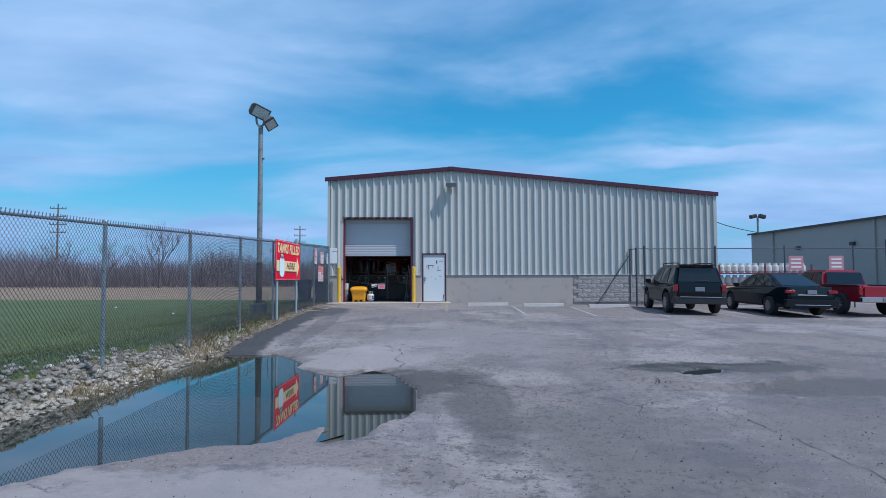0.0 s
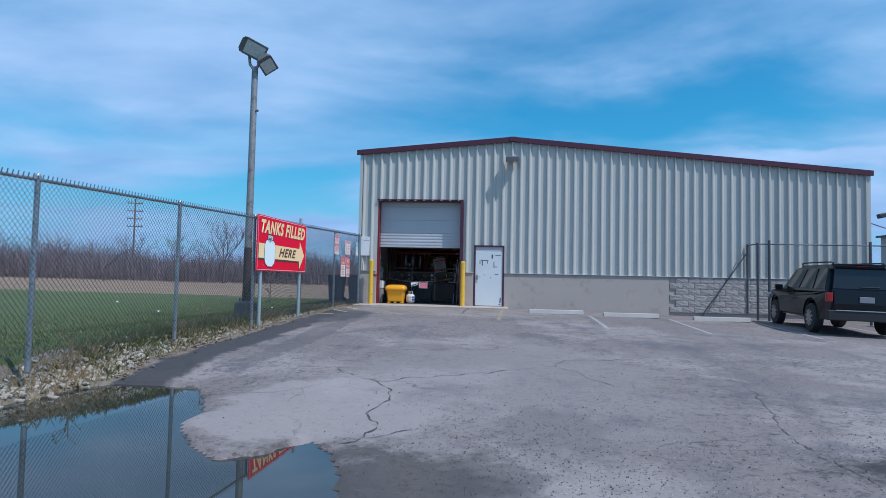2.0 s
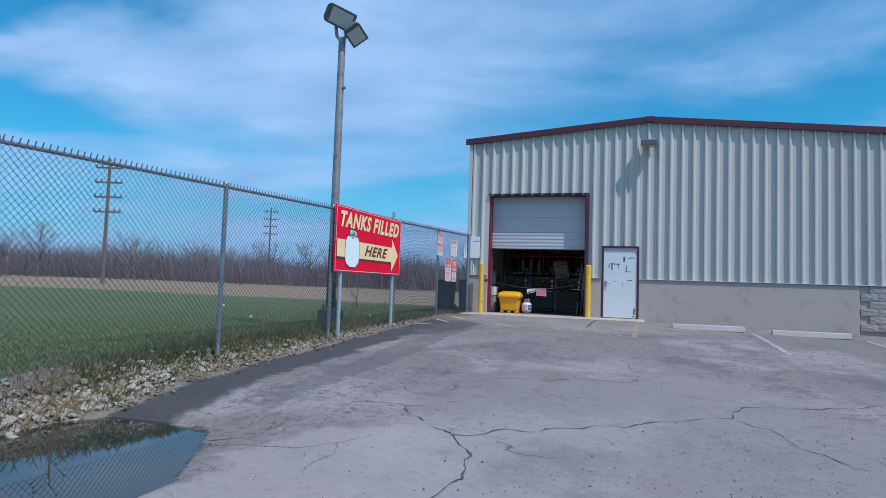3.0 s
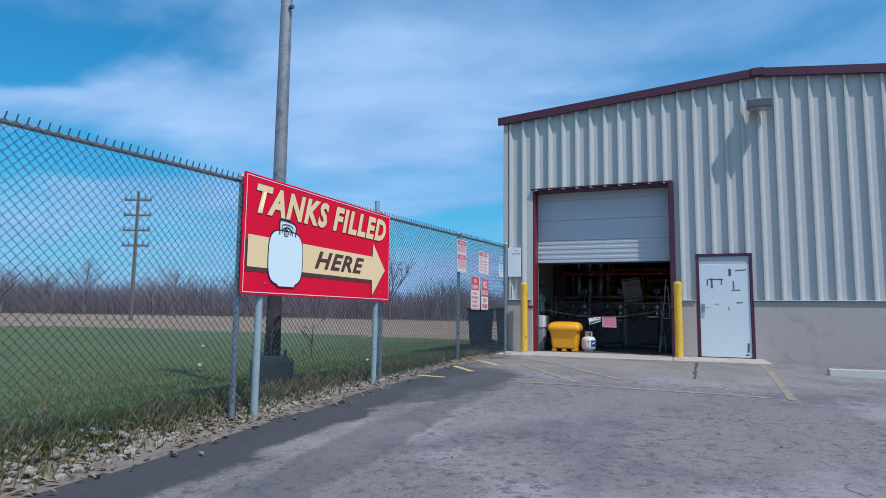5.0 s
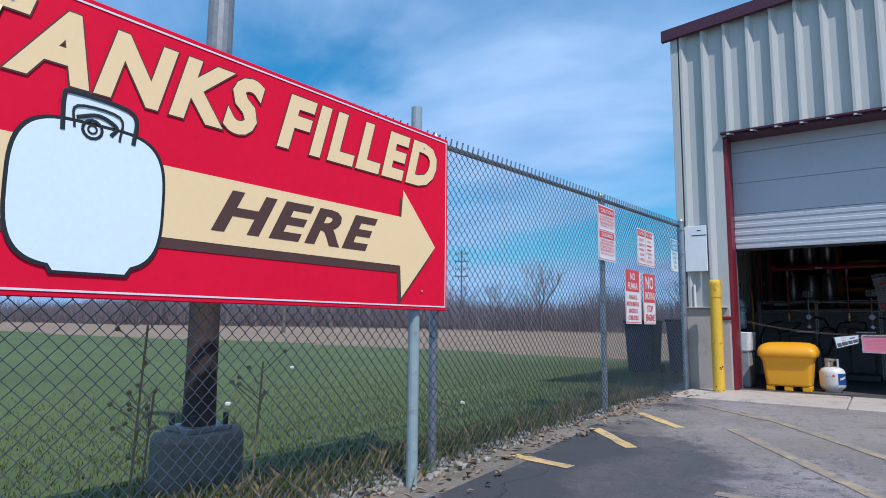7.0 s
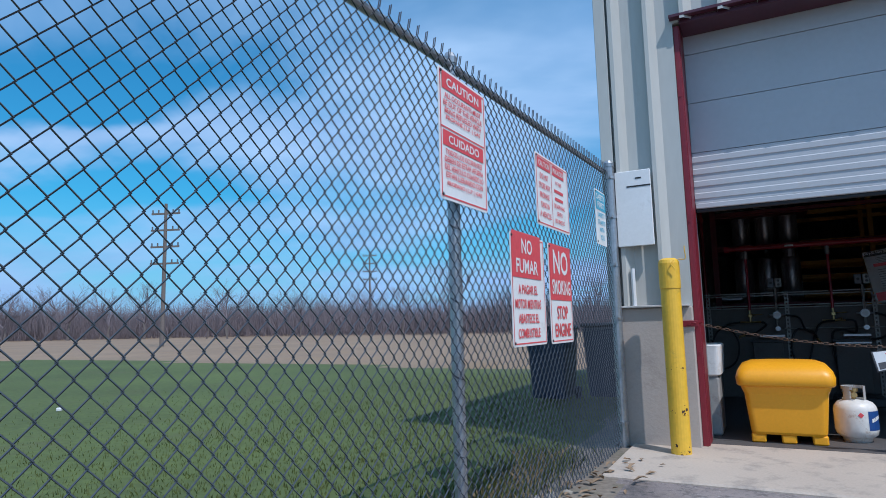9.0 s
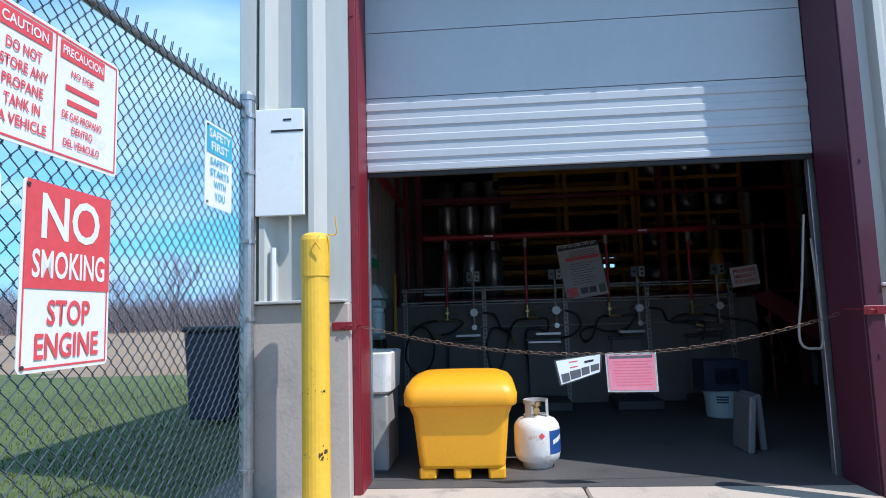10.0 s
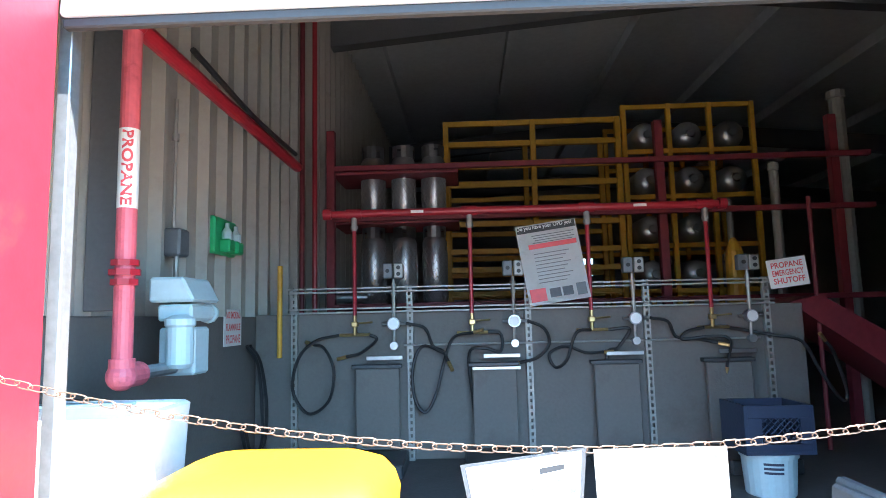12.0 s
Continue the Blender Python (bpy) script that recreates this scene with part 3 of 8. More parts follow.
def ground_z(x, y):
    z = slope_z(y) - 0.02 * min(max(x, 0), 14) * smooth_step(11, 22, y)
    if -8 < x < 8 and y < 16:
        wob = 0.06 * noise.noise(Vector((x * 1.9, y * 1.9, 3))) + 0.045 * noise.noise(Vector((x * 6, y * 6, 1)))
        for poly, deep in ((PUDDLE, 0.10), (HOLE, 0.07)):
            lvl = WATER if poly is PUDDLE else WATER + 0.045
            d = inside_by(poly, x, y) + wob
            if d > -1.0:
                if d > 0:
                    z = lvl - min(0.012 + 0.07 * d, deep)
                else:
                    z = max(lvl + 0.006 + 0.035 * -d, z * min(-d, 1) + (lvl + 0.03) * (1 + max(d, -1)))
    out = fence_x(y) - x
    if out > -0.6:
        bank = ground_base(y) - (0.16 + 0.10 * smooth_step(11.5, 8.5, y)) * smooth_step(1.0, 3.5, out)
        z += (bank - z) * smooth_step(-0.10, 0.62 - 0.30 * smooth_step(11.5, 14, y), out + 0.06 * noise.noise(Vector((x * 2, y * 2, 9))))
    if x > -3.6 and y < 25.2:
        z += 0.012 * noise.noise(Vector((x * 0.5, y * 0.5, 7)))
    if LEFT - 0.02 < x < RIGHT + 0.02 and y > FRONT + 0.02 and y < 47:
        z = -0.3
    return z


def grid_steps(marks):
    out = []
    for a, b, step in marks:
        k = max(1, round((b - a) / step))
        out += [a + (b - a) * i / k for i in range(k)]
    return out + [marks[-1][1]]


def make_ground():
    xs = grid_steps([(-900, -300, 150), (-300, -60, 30), (-60, -14, 4), (-14, -6.6, 0.6), (-6.6, -5.0, 0.16), (-5.0, 0.4, 0.065), (0.4, 6.2, 0.13), (6.2, 34, 0.9), (34, 100, 11), (100, 900, 160)])
    ys = grid_steps([(-900, -100, 200), (-100, -14, 12), (-14, 3, 0.7), (3, 5, 0.13), (5, 13.2, 0.065), (13.2, 14, 0.13), (14, 26.8, 0.16), (26.8, 46, 1.2), (46, 120, 6), (120, 900, 130)])
    verts = [(x, y, ground_z(x, y)) for y in ys for x in xs]
    nx, faces, idx = len(xs), [], []
    for j in range(len(ys) - 1):
        for i in range(nx - 1):
            faces.append((j * nx + i, j * nx + i + 1, (j + 1) * nx + i + 1, (j + 1) * nx + i))
            x, y = (xs[i] + xs[i + 1]) / 2, (ys[j] + ys[j + 1]) / 2
            n1 = noise.noise(Vector((x * 1.2, y * 1.2, 0)))
            edge = fence_x(y) + 0.28 + 0.12 * n1
            if x > edge and y < 70 and x < 60:
                d = max(inside_by(PUDDLE, x, y), inside_by(HOLE, x, y)) if (-7 < x < 8 and 2 < y < 15) else -9
                idx.append(1 if d + 0.06 * noise.noise(Vector((x * 1.9, y * 1.9, 3))) > 0.03 else 0)
            elif x > fence_x(y) - 0.45 + 0.25 * n1 and y < 30 and x < 60:
                idx.append(2)
            elif y < 38 + 2.0 * noise.noise(Vector((x * 0.05, 3, 0))) - 0.03 * x:
                idx.append(3)
            else:
                idx.append(4)
    ob = mesh_part("ground", verts, faces, M["asphalt"])
    for k in ("mud", "soil", "grass", "straw"):
        ob.data.materials.append(M[k])
    ob.data.polygons.foreach_set("material_index", idx)
    ob.data.polygons.foreach_set("use_smooth", [True] * len(idx))
    tagged(ob, "cracked grey asphalt lot beside a mown grass field and dry straw", "ground", kind="structure")


make_ground()
for poly, level, words in ((PUDDLE, WATER, "wide still puddle mirroring the fence and the sky"), (HOLE, WATER + 0.045, "small puddle in a broken pothole")):
    bm = bmesh.new()
    cx, cy = sum(p[0] for p in poly) / len(poly), sum(p[1] for p in poly) / len(poly)
    ring = []
    for x, y in poly:
        d = math.hypot(x - cx, y - cy)
        ring.append(bm.verts.new((x + (x - cx) / d * 0.35, y + (y - cy) / d * 0.35, level)))
    bmesh.ops.triangle_fill(bm, edges=[bm.edges.new((a, b)) for a, b in zip(ring, ring[1:] + ring[:1])], use_beauty=True)
    bmesh.ops.recalc_face_normals(bm, faces=bm.faces)
    for f in bm.faces:
        if f.normal.z < 0:
            f.normal_flip()
    solid("water", bm, M["water"], words, "puddle", kind="structure")


# ---- warehouse shell ----
def roof_line(x):
    return 5.95 - (0.088 * (RIDGE - x) if x < RIDGE else 0.094 * (x - RIDGE))


SILL = 1.28
OPEN_L, OPEN_R, OPEN_T = -3.475, -0.49, 3.76     # rough opening of the overhead door
DOOR_L, DOOR_R, DOOR_T = -0.07, 0.97, 2.24      # side door with its frame
PITCH = 0.305


def rib_profile(x0, x1, y, depth=0.074, flip=1):
    """Corners of a ribbed sheet from x0 to x1, as (x, y): a flat pan with one raised rib a pitch."""
    out = [(x0, y)]
    k = math.floor(x0 / PITCH) - 1
    while k * PITCH < x1 + PITCH:
        c = k * PITCH
        for dx, dy in ((-0.060, 0), (-0.050, depth), (-0.016, depth), (0.045, 0)):
            if x0 < c + dx < x1:
                out.append((c + dx, y - flip * dy))
        k += 1
    return out + [(x1, y)]


def siding(name, x0, x1, y, bottom, top, material, parent, flip=1, along="x"):
    """One ribbed sheet; bottom and top are functions of x."""
    prof = rib_profile(x0, x1, y, flip=flip)
    v, f = [], []
    for x, yy in prof:
        for z in (bottom(x), top(x)):
            v.append((x, yy, z) if along == "x" else (yy, x, z))
    for i in range(len(prof) - 1):
        f.append((2 * i, 2 * i + 2, 2 * i + 3, 2 * i + 1))
    return mesh_part(name, v, f, material, parent)


bm = bmesh.new()
T = 0.16
# concrete base wall, in lengths between the openings
for a, b in ((LEFT, OPEN_L), (OPEN_R, DOOR_L), (DOOR_R, 6.48)):
    span(bm, (a, FRONT - 0.05, -0.3), (b, FRONT + T, SILL), 0.008)
span(bm, (6.48, FRONT - 0.02, -0.3), (RIGHT, FRONT + T, SILL))
wall_front = solid("wall_front", bm, M["wainscot"], "painted concrete base wall of the warehouse under cream ribbed steel", "wall", kind="structure")

# ribbed sheets, one by one
cuts = [LEFT]
while cuts[-1] + 0.915 < RIGHT:
    cuts.append(cuts[-1] + 0.915)
cuts.append(RIGHT)
edges = sorted(set(cuts + [OPEN_L, OPEN_R, DOOR_L, DOOR_R]))
for a, b in zip(edges, edges[1:]):
    c = (a + b) / 2
    low = OPEN_T if OPEN_L < c < OPEN_R else DOOR_T if DOOR_L < c < DOOR_R else SILL
    siding("siding_panel", a, b, FRONT, lambda x: low, lambda x: roof_line(x) - 0.02, M["siding"], wall_front)
# sheet backing, girts and flashing
bm = bmesh.new()
for a, b, z0 in ((LEFT, OPEN_L, SILL), (OPEN_L, OPEN_R, OPEN_T), (OPEN_R, DOOR_L, SILL), (DOOR_L, DOOR_R, DOOR_T), (DOOR_R, RIDGE, SILL), (RIDGE, RIGHT, SILL)):
    prism(bm, [(a, z0), (b, z0), (b, roof_line(b) - 0.03), (a, roof_line(a) - 0.03)], FRONT + 0.006, FRONT + 0.05)
part("sheet_backing", bm, M["int_siding"], wall_front)
for a, b in ((LEFT, OPEN_L - 0.02), (OPEN_R + 0.02, DOOR_L), (DOOR_R, RIGHT)):
    bm = bmesh.new()
    span(bm, (a, FRONT - 0.09, SILL + 0.002), (b, FRONT + 0.002, SILL + 0.02), 0.004)
    part("sill_flashing", bm, M["roof"], wall_front, "thin pale metal ledge flashing")
# corner trims
for x in (LEFT, RIGHT):
    bm = bmesh.new()
    span(bm, (x - 0.045, FRONT - 0.062, SILL + 0.022), (x + 0.06, FRONT + 0.004, roof_line(x) - 0.03), 0.004)
    span(bm, (x - 0.045, FRONT + 0.006, SILL), (x + 0.0, FRONT + 0.16, roof_line(x) - 0.03), 0.004)
    part("corner_trim", bm, M["siding"], wall_front)
# split-face blocks on the right part of the base
rnd = random.Random(4)
shapes = []
for s in range(4):
    bm = bmesh.new()
    box(bm, (0, 0, 0), (0.39, 0.05, 0.185))
    bmesh.ops.subdivide_edges(bm, edges=[e for e in bm.edges if abs(e.verts[0].co.y + 0.025) < 1e-4 and abs(e.verts[1].co.y + 0.025) < 1e-4], cuts=3, use_grid_fill=True)
    for v in bm.verts:
        if v.co.y < -0.02 and abs(v.co.x) < 0.19 and abs(v.co.z) < 0.09:
            v.co.y -= rnd.uniform(0.0, 0.012)
    me = bpy.data.meshes.new("block")
    bm.to_mesh(me); bm.free()
    me.materials.append(M["block"])
    shapes.append(me)
for row in range(6):
    x = 6.5 + (0.2 if row % 2 else 0.0)
    while x + 0.4 <= RIGHT + 0.05:
        ob = new("block", shapes[rnd.randrange(4)])
        ob.location = (x + 0.2, FRONT - 0.035, 0.10 + 0.197 * row + 0.1)
        ob.parent = wall_front
        x += 0.4

# other walls, behind the front
BACK = 46.0
bm = bmesh.new()
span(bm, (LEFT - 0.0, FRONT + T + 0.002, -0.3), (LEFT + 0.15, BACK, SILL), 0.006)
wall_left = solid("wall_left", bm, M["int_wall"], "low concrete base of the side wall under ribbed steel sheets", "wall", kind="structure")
y = FRONT + T + 0.004
while y < BACK:
    y2 = min(y + 0.915, BACK)
    siding("siding_panel", y, y2, LEFT + 0.10, lambda x: SILL, lambda x: roof_line(LEFT) - 0.05, M["int_siding"], wall_left, flip=-1, along="y")
    y = y2
bm = bmesh.new()
span(bm, (LEFT - 0.03, FRONT + 0.165, SILL), (LEFT + 0.03, BACK, roof_line(LEFT) - 0.06))
part("outer_sheet", bm, M["siding"], wall_left)
bm = bmesh.new()
span(bm, (RIGHT - 0.15, FRONT + T + 0.002, -0.3), (RIGHT, BACK, roof_line(RIGHT) - 0.06))
solid("wall_right", bm, M["int_siding"], "steel side wall of the warehouse", "wall", kind="structure")
WIN = (1.36, 2.06, 2.50, 3.26)
bm = bmesh.new()
span(bm, (LEFT, BACK, -0.3), (WIN[0], BACK + 0.15, 5.3))
span(bm, (WIN[1], BACK, -0.3), (RIGHT, BACK + 0.15, 5.0))
span(bm, (WIN[0], BACK, -0.3), (WIN[1], BACK + 0.15, WIN[2]))
span(bm, (WIN[0], BACK, WIN[3]), (WIN[1], BACK + 0.15, 5.3))
prism(bm, [(LEFT, 5.0), (RIGHT, 4.8), (RIGHT, roof_line(RIGHT) - 0.03), (RIDGE, roof_line(RIDGE) - 0.03), (LEFT, roof_line(LEFT) - 0.03)], BACK + 0.155, BACK + 0.2)
solid("wall_back", bm, M["int_siding"], "dark back wall of the warehouse with one small window", "wall", kind="structure")
win = thing("window_1", "small barred window showing bright daylight", "window", (WIN[0], BACK + 0.07, WIN[2]), kind="structure")
bm = bmesh.new()
for i in range(4):
    x = WIN[0] + (WIN[1] - WIN[0]) * i / 3
    span(bm, (x - 0.035, BACK + 0.05, WIN[2]), (x + 0.035, BACK + 0.09, WIN[3]))
for i in range(3):
    z = WIN[2] + (WIN[3] - WIN[2]) * i / 2
    span(bm, (WIN[0], BACK + 0.045, z - 0.035), (WIN[1], BACK + 0.095, z + 0.035))
part("window_frame", bm, M["dark_metal"], win)

# roof, ceiling and fascia
for name, lift, thick, material, words in (("roof", 0.0, 0.05, M["roof"], "low pitched steel roof of the warehouse"), ("ceiling", -0.16, 0.04, M["ceiling"], "dim sheet ceiling under the roof")):
    bm = bmesh.new()
    for a, b in ((LEFT - (0.1 if name == "roof" else -0.1), RIDGE), (RIDGE, RIGHT + (0.1 if name == "roof" else -0.1))):
        y0 = FRONT - 0.1 if name == "roof" else FRONT + 0.06
        prism(bm, [(a, roof_line(a) + lift), (b, roof_line(b) + lift), (b, roof_line(b) + lift + thick), (a, roof_line(a) + lift + thick)], y0, BACK + 0.19)
    ob = solid(name, bm, material, words, name, kind="structure")
for a, b in ((LEFT - 0.16, RIDGE), (RIDGE, RIGHT + 0.12)):
    bm = bmesh.new()
    prism(bm, [(a, roof_line(a) - 0.11), (b, roof_line(b) - 0.11), (b, roof_line(b) + 0.06), (a, roof_line(a) + 0.06)], FRONT - 0.135, FRONT - 0.102)
    prism(bm, [(a, roof_line(a) - 0.11), (b, roof_line(b) - 0.11), (b, roof_line(b) - 0.085), (a, roof_line(a) - 0.085)], FRONT - 0.10, FRONT - 0.06)
    solid("trim", bm, M["maroon"], "maroon metal roof edge trim along the gable", "trim", kind="structure")
bm = bmesh.new()
box(bm, (RIDGE, FRONT - 0.145, roof_line(RIDGE) - 0.02), (0.24, 0.03, 0.16), 0.006)
solid("trim", bm, M["maroon"], "faded maroon peak cap at the ridge", "trim", kind="structure")
# purlins and frames inside
for i in range(9):
    x = -3.4 + i * 1.9
    bm = bmesh.new()
    span(bm, (x - 0.03, FRONT + 0.3, roof_line(x) - 0.38), (x + 0.03, BACK, roof_line(x) - 0.18))
    solid("purlin", bm, M["ceiling"], "grey steel purlin under the roof", "purlin", group="purlins", kind="structure")
for y in (32.8, 38.8, 44.0):
    bm = bmesh.new()
    for a, b in ((LEFT + 0.2, RIDGE), (RIDGE, RIGHT - 0.2)):
        prism(bm, [(a, roof_line(a) - 0.78), (b, roof_line(b) - 0.78), (b, roof_line(b) - 0.4), (a, roof_line(a) - 0.4)], y, y + 0.18)
    solid("roof_beam", bm, M["lamp_grey"], "dark grey steel roof beam", "beam", group="roof beams", kind="structure")

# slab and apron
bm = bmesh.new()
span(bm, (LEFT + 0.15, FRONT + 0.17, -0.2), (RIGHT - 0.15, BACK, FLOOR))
solid("floor", bm, M["floor"], "smooth concrete warehouse slab darkened for indoor shade", "floor", kind="structure")
apron = thing("pavement", "pale stained concrete apron with joints before the doors", "apron", (-1.4, 26.0, FLOOR), kind="structure")
xs = [-4.02, -2.12, -0.55, 1.12]
for a, b in zip(xs, xs[1:]):
    bm = bmesh.new()
    span(bm, (a + 0.006, 25.48, -0.15), (b - 0.006, FRONT + 0.168, FLOOR), 0.012)
    part("slab", bm, M["apron"], apron)

# overhead door: jambs, header, curtain of sections
for x0, x1, face in ((OPEN_L + 0.002, OPEN_L + 0.045, FRONT + 0.02), (OPEN_R - 0.07, OPEN_R + 0.025, FRONT - 0.075)):
    bm = bmesh.new()
    span(bm, (x0, face, FLOOR), (x1, face + 0.015, OPEN_T - 0.022 if x0 < -2 else OPEN_T + 0.02), 0.003)
    inner = x1 if x0 < -2 else x0
    span(bm, (inner - 0.008, face + 0.015, FLOOR), (inner + 0.008, FRONT + 0.30, OPEN_T - 0.022), 0.002)
    if x0 > -2:
        span(bm, (x1 - 0.008, FRONT - 0.06, FLOOR), (x1 + 0.008, FRONT - 0.02, OPEN_T), 0.002)
    for z in (0.9, 2.0, 3.1):
        cyl(bm, ((x0 + x1) / 2, face - 0.007, z), ((x0 + x1) / 2, face + 0.005, z), 0.01, 8)
    solid("door_jamb", bm, M["red_paint" if x0 < -2 else "maroon"], "red painted steel channel jamb of the overhead door", "door jamb", kind="structure")
bm = bmesh.new()
span(bm, (OPEN_L - 0.02, FRONT - 0.075, OPEN_T + 0.022), (OPEN_R + 0.02, FRONT + 0.0, OPEN_T + 0.05), 0.003)
span(bm, (OPEN_L + 0.055, FRONT - 0.01, OPEN_T - 0.02), (OPEN_R - 0.08, FRONT + 0.30, OPEN_T + 0.018), 0.003)
solid("door_header", bm, M["maroon"], "dark red header flashing over the overhead door", "header", kind="structure")
DY, DB = FRONT + 0.31, 2.13
door = thing("overhead_door", "half-raised grey-white ribbed sectional overhead door", "garage door", (-2.0, DY, DB))
for i in range(4):
    z0 = DB + 0.06 + i * 0.46
    prof = [(0.0, z0 + 0.003)]
    for k in range(4 if i == 0 else 0):
        c = z0 + 0.065 + k * 0.11
        prof += [(0.0, c - 0.030), (-0.008, c - 0.022), (-0.008, c + 0.022), (0.0, c + 0.030)]
    prof += [(0.0, z0 + 0.457), (0.045, z0 + 0.457), (0.045, z0 + 0.003)]
    bm = bmesh.new()
    rows = [[bm.verts.new((x, DY + yy, zz)) for yy, zz in prof] for x in (OPEN_L + 0.055, OPEN_R - 0.08)]
    for k in range(len(prof)):
        k2 = (k + 1) % len(prof)
        bm.faces.new((rows[0][k], rows[1][k], rows[1][k2], rows[0][k2]))
    bm.faces.new(rows[0][::-1]); bm.faces.new(rows[1])
    bmesh.ops.recalc_face_normals(bm, faces=bm.faces)
    part("door_section", bm, M["overhead"], door)
bm = bmesh.new()
span(bm, (OPEN_L + 0.055, DY - 0.012, DB + 0.012), (OPEN_R - 0.08, DY + 0.05, DB + 0.06), 0.006)
part("bottom_rail", bm, M["overhead"], door)
bm = bmesh.new()
span(bm, (OPEN_L + 0.055, DY + 0.004, DB - 0.02), (OPEN_R - 0.08, DY + 0.034, DB + 0.012), 0.005)
part("bottom_seal", bm, M["rubber"], door, "black rubber bottom seal")
bm = bmesh.new()
for x in (OPEN_L + 0.03, OPEN_R - 0.062):
    span(bm, (x - 0.02, DY + 0.06, FLOOR), (x + 0.02, DY + 0.11, 3.9), 0.003)
part("guide_track", bm, M["galv"], door)

# side door in its frame
sd = thing("door_1", "dented white steel side door with scuffs and a lever handle, closed", "door", (0.45, FRONT, FLOOR), kind="structure")
bm = bmesh.new()
for a, b, c, d in ((DOOR_L, DOOR_L + 0.05, FLOOR, DOOR_T), (DOOR_R - 0.05, DOOR_R, FLOOR, DOOR_T), (DOOR_L + 0.05, DOOR_R - 0.05, DOOR_T - 0.05, DOOR_T)):
    span(bm, (a, FRONT - 0.062, c), (b, FRONT + 0.10, d), 0.004)
part("door_frame", bm, M["maroon"], sd, "dark maroon steel door frame")
bm = bmesh.new()
span(bm, (DOOR_L + 0.052, FRONT - 0.025, 2.03), (DOOR_R - 0.052, FRONT + 0.03, DOOR_T - 0.052), 0.003)
part("transom", bm, M["overhead"], sd, "grey filler panel over the door")
bm = bmesh.new()
span(bm, (DOOR_L + 0.055, FRONT - 0.035, FLOOR + 0.015), (DOOR_R - 0.055, FRONT + 0.01, 2.028), 0.005)
leaf = part("door_leaf", bm, M["white_door"], sd)
bm = bmesh.new()
for x, z, w, h in ((0.30, 1.72, 0.26, 0.025), (0.22, 1.63, 0.035, 0.18), (0.40, 1.66, 0.02, 0.10), (0.14, 1.66, 0.025, 0.13), (0.62, 1.60, 0.025, 0.16), (0.66, 1.50, 0.16, 0.02),
                   (0.72, 1.25, 0.12, 0.02), (0.30, 1.22, 0.07, 0.012), (0.52, 1.13, 0.015, 0.07), (0.85, 0.36, 0.04, 0.18), (0.83, 0.22, 0.06, 0.03), (0.56, 1.86, 0.05, 0.14), (0.76, 1.90, 0.20, 0.02)):
    a = rnd.uniform(-0.25, 0.25)
    box(bm, (x, FRONT - 0.0365, z), (w, 0.003, h), m=Matrix.Rotation(a * 0.3, 4, "Y"))
part("scuff", bm, M["scuff"], leaf, "dark scraped patches of bare metal")
bm = bmesh.new()
box(bm, (0.05, FRONT - 0.045, 1.14), (0.06, 0.02, 0.17), 0.006)
cyl(bm, (0.05, FRONT - 0.05, 1.15), (0.05, FRONT - 0.10, 1.15), 0.012, 10)
cyl(bm, (0.05, FRONT - 0.095, 1.15), (0.17, FRONT - 0.095, 1.145), 0.010, 10)
part("door_handle", bm, M["steel"], leaf, "steel lever handle and lock plate")
bm = bmesh.new()
for z in (0.4, 1.1, 1.8):
    cyl(bm, (DOOR_R - 0.055, FRONT - 0.045, z - 0.05), (DOOR_R - 0.055, FRONT - 0.045, z + 0.05), 0.009, 8)
part("hinge", bm, M["steel"], leaf)

# wall pack lamp above
lamp = thing("wall_lamp", "grey box wall lamp on the gable", "lamp", (1.19, FRONT - 0.2, 5.1))
bm = bmesh.new()
box(bm, (1.19, FRONT - 0.30, 5.20), (0.44, 0.36, 0.18), 0.02, Matrix.Rotation(radians(8), 4, "X"))
part("housing", bm, M["lamp_grey"], lamp)
bm = bmesh.new()
box(bm, (1.19, FRONT - 0.30, 5.10), (0.36, 0.28, 0.02), 0.004)
part("lens", bm, M["lens"], lamp)
bm = bmesh.new()
cyl(bm, (1.19, FRONT - 0.14, 5.20), (1.19, FRONT - 0.03, 5.20), 0.03, 10)
box(bm, (1.19, FRONT - 0.045, 5.20), (0.14, 0.03, 0.14), 0.004)
part("bracket", bm, M["lamp_grey"], lamp)


# ---- chain-link fence along the field ----
def fence_top(y):
    return 1.97 + 0.0315 * (y - 8.9)


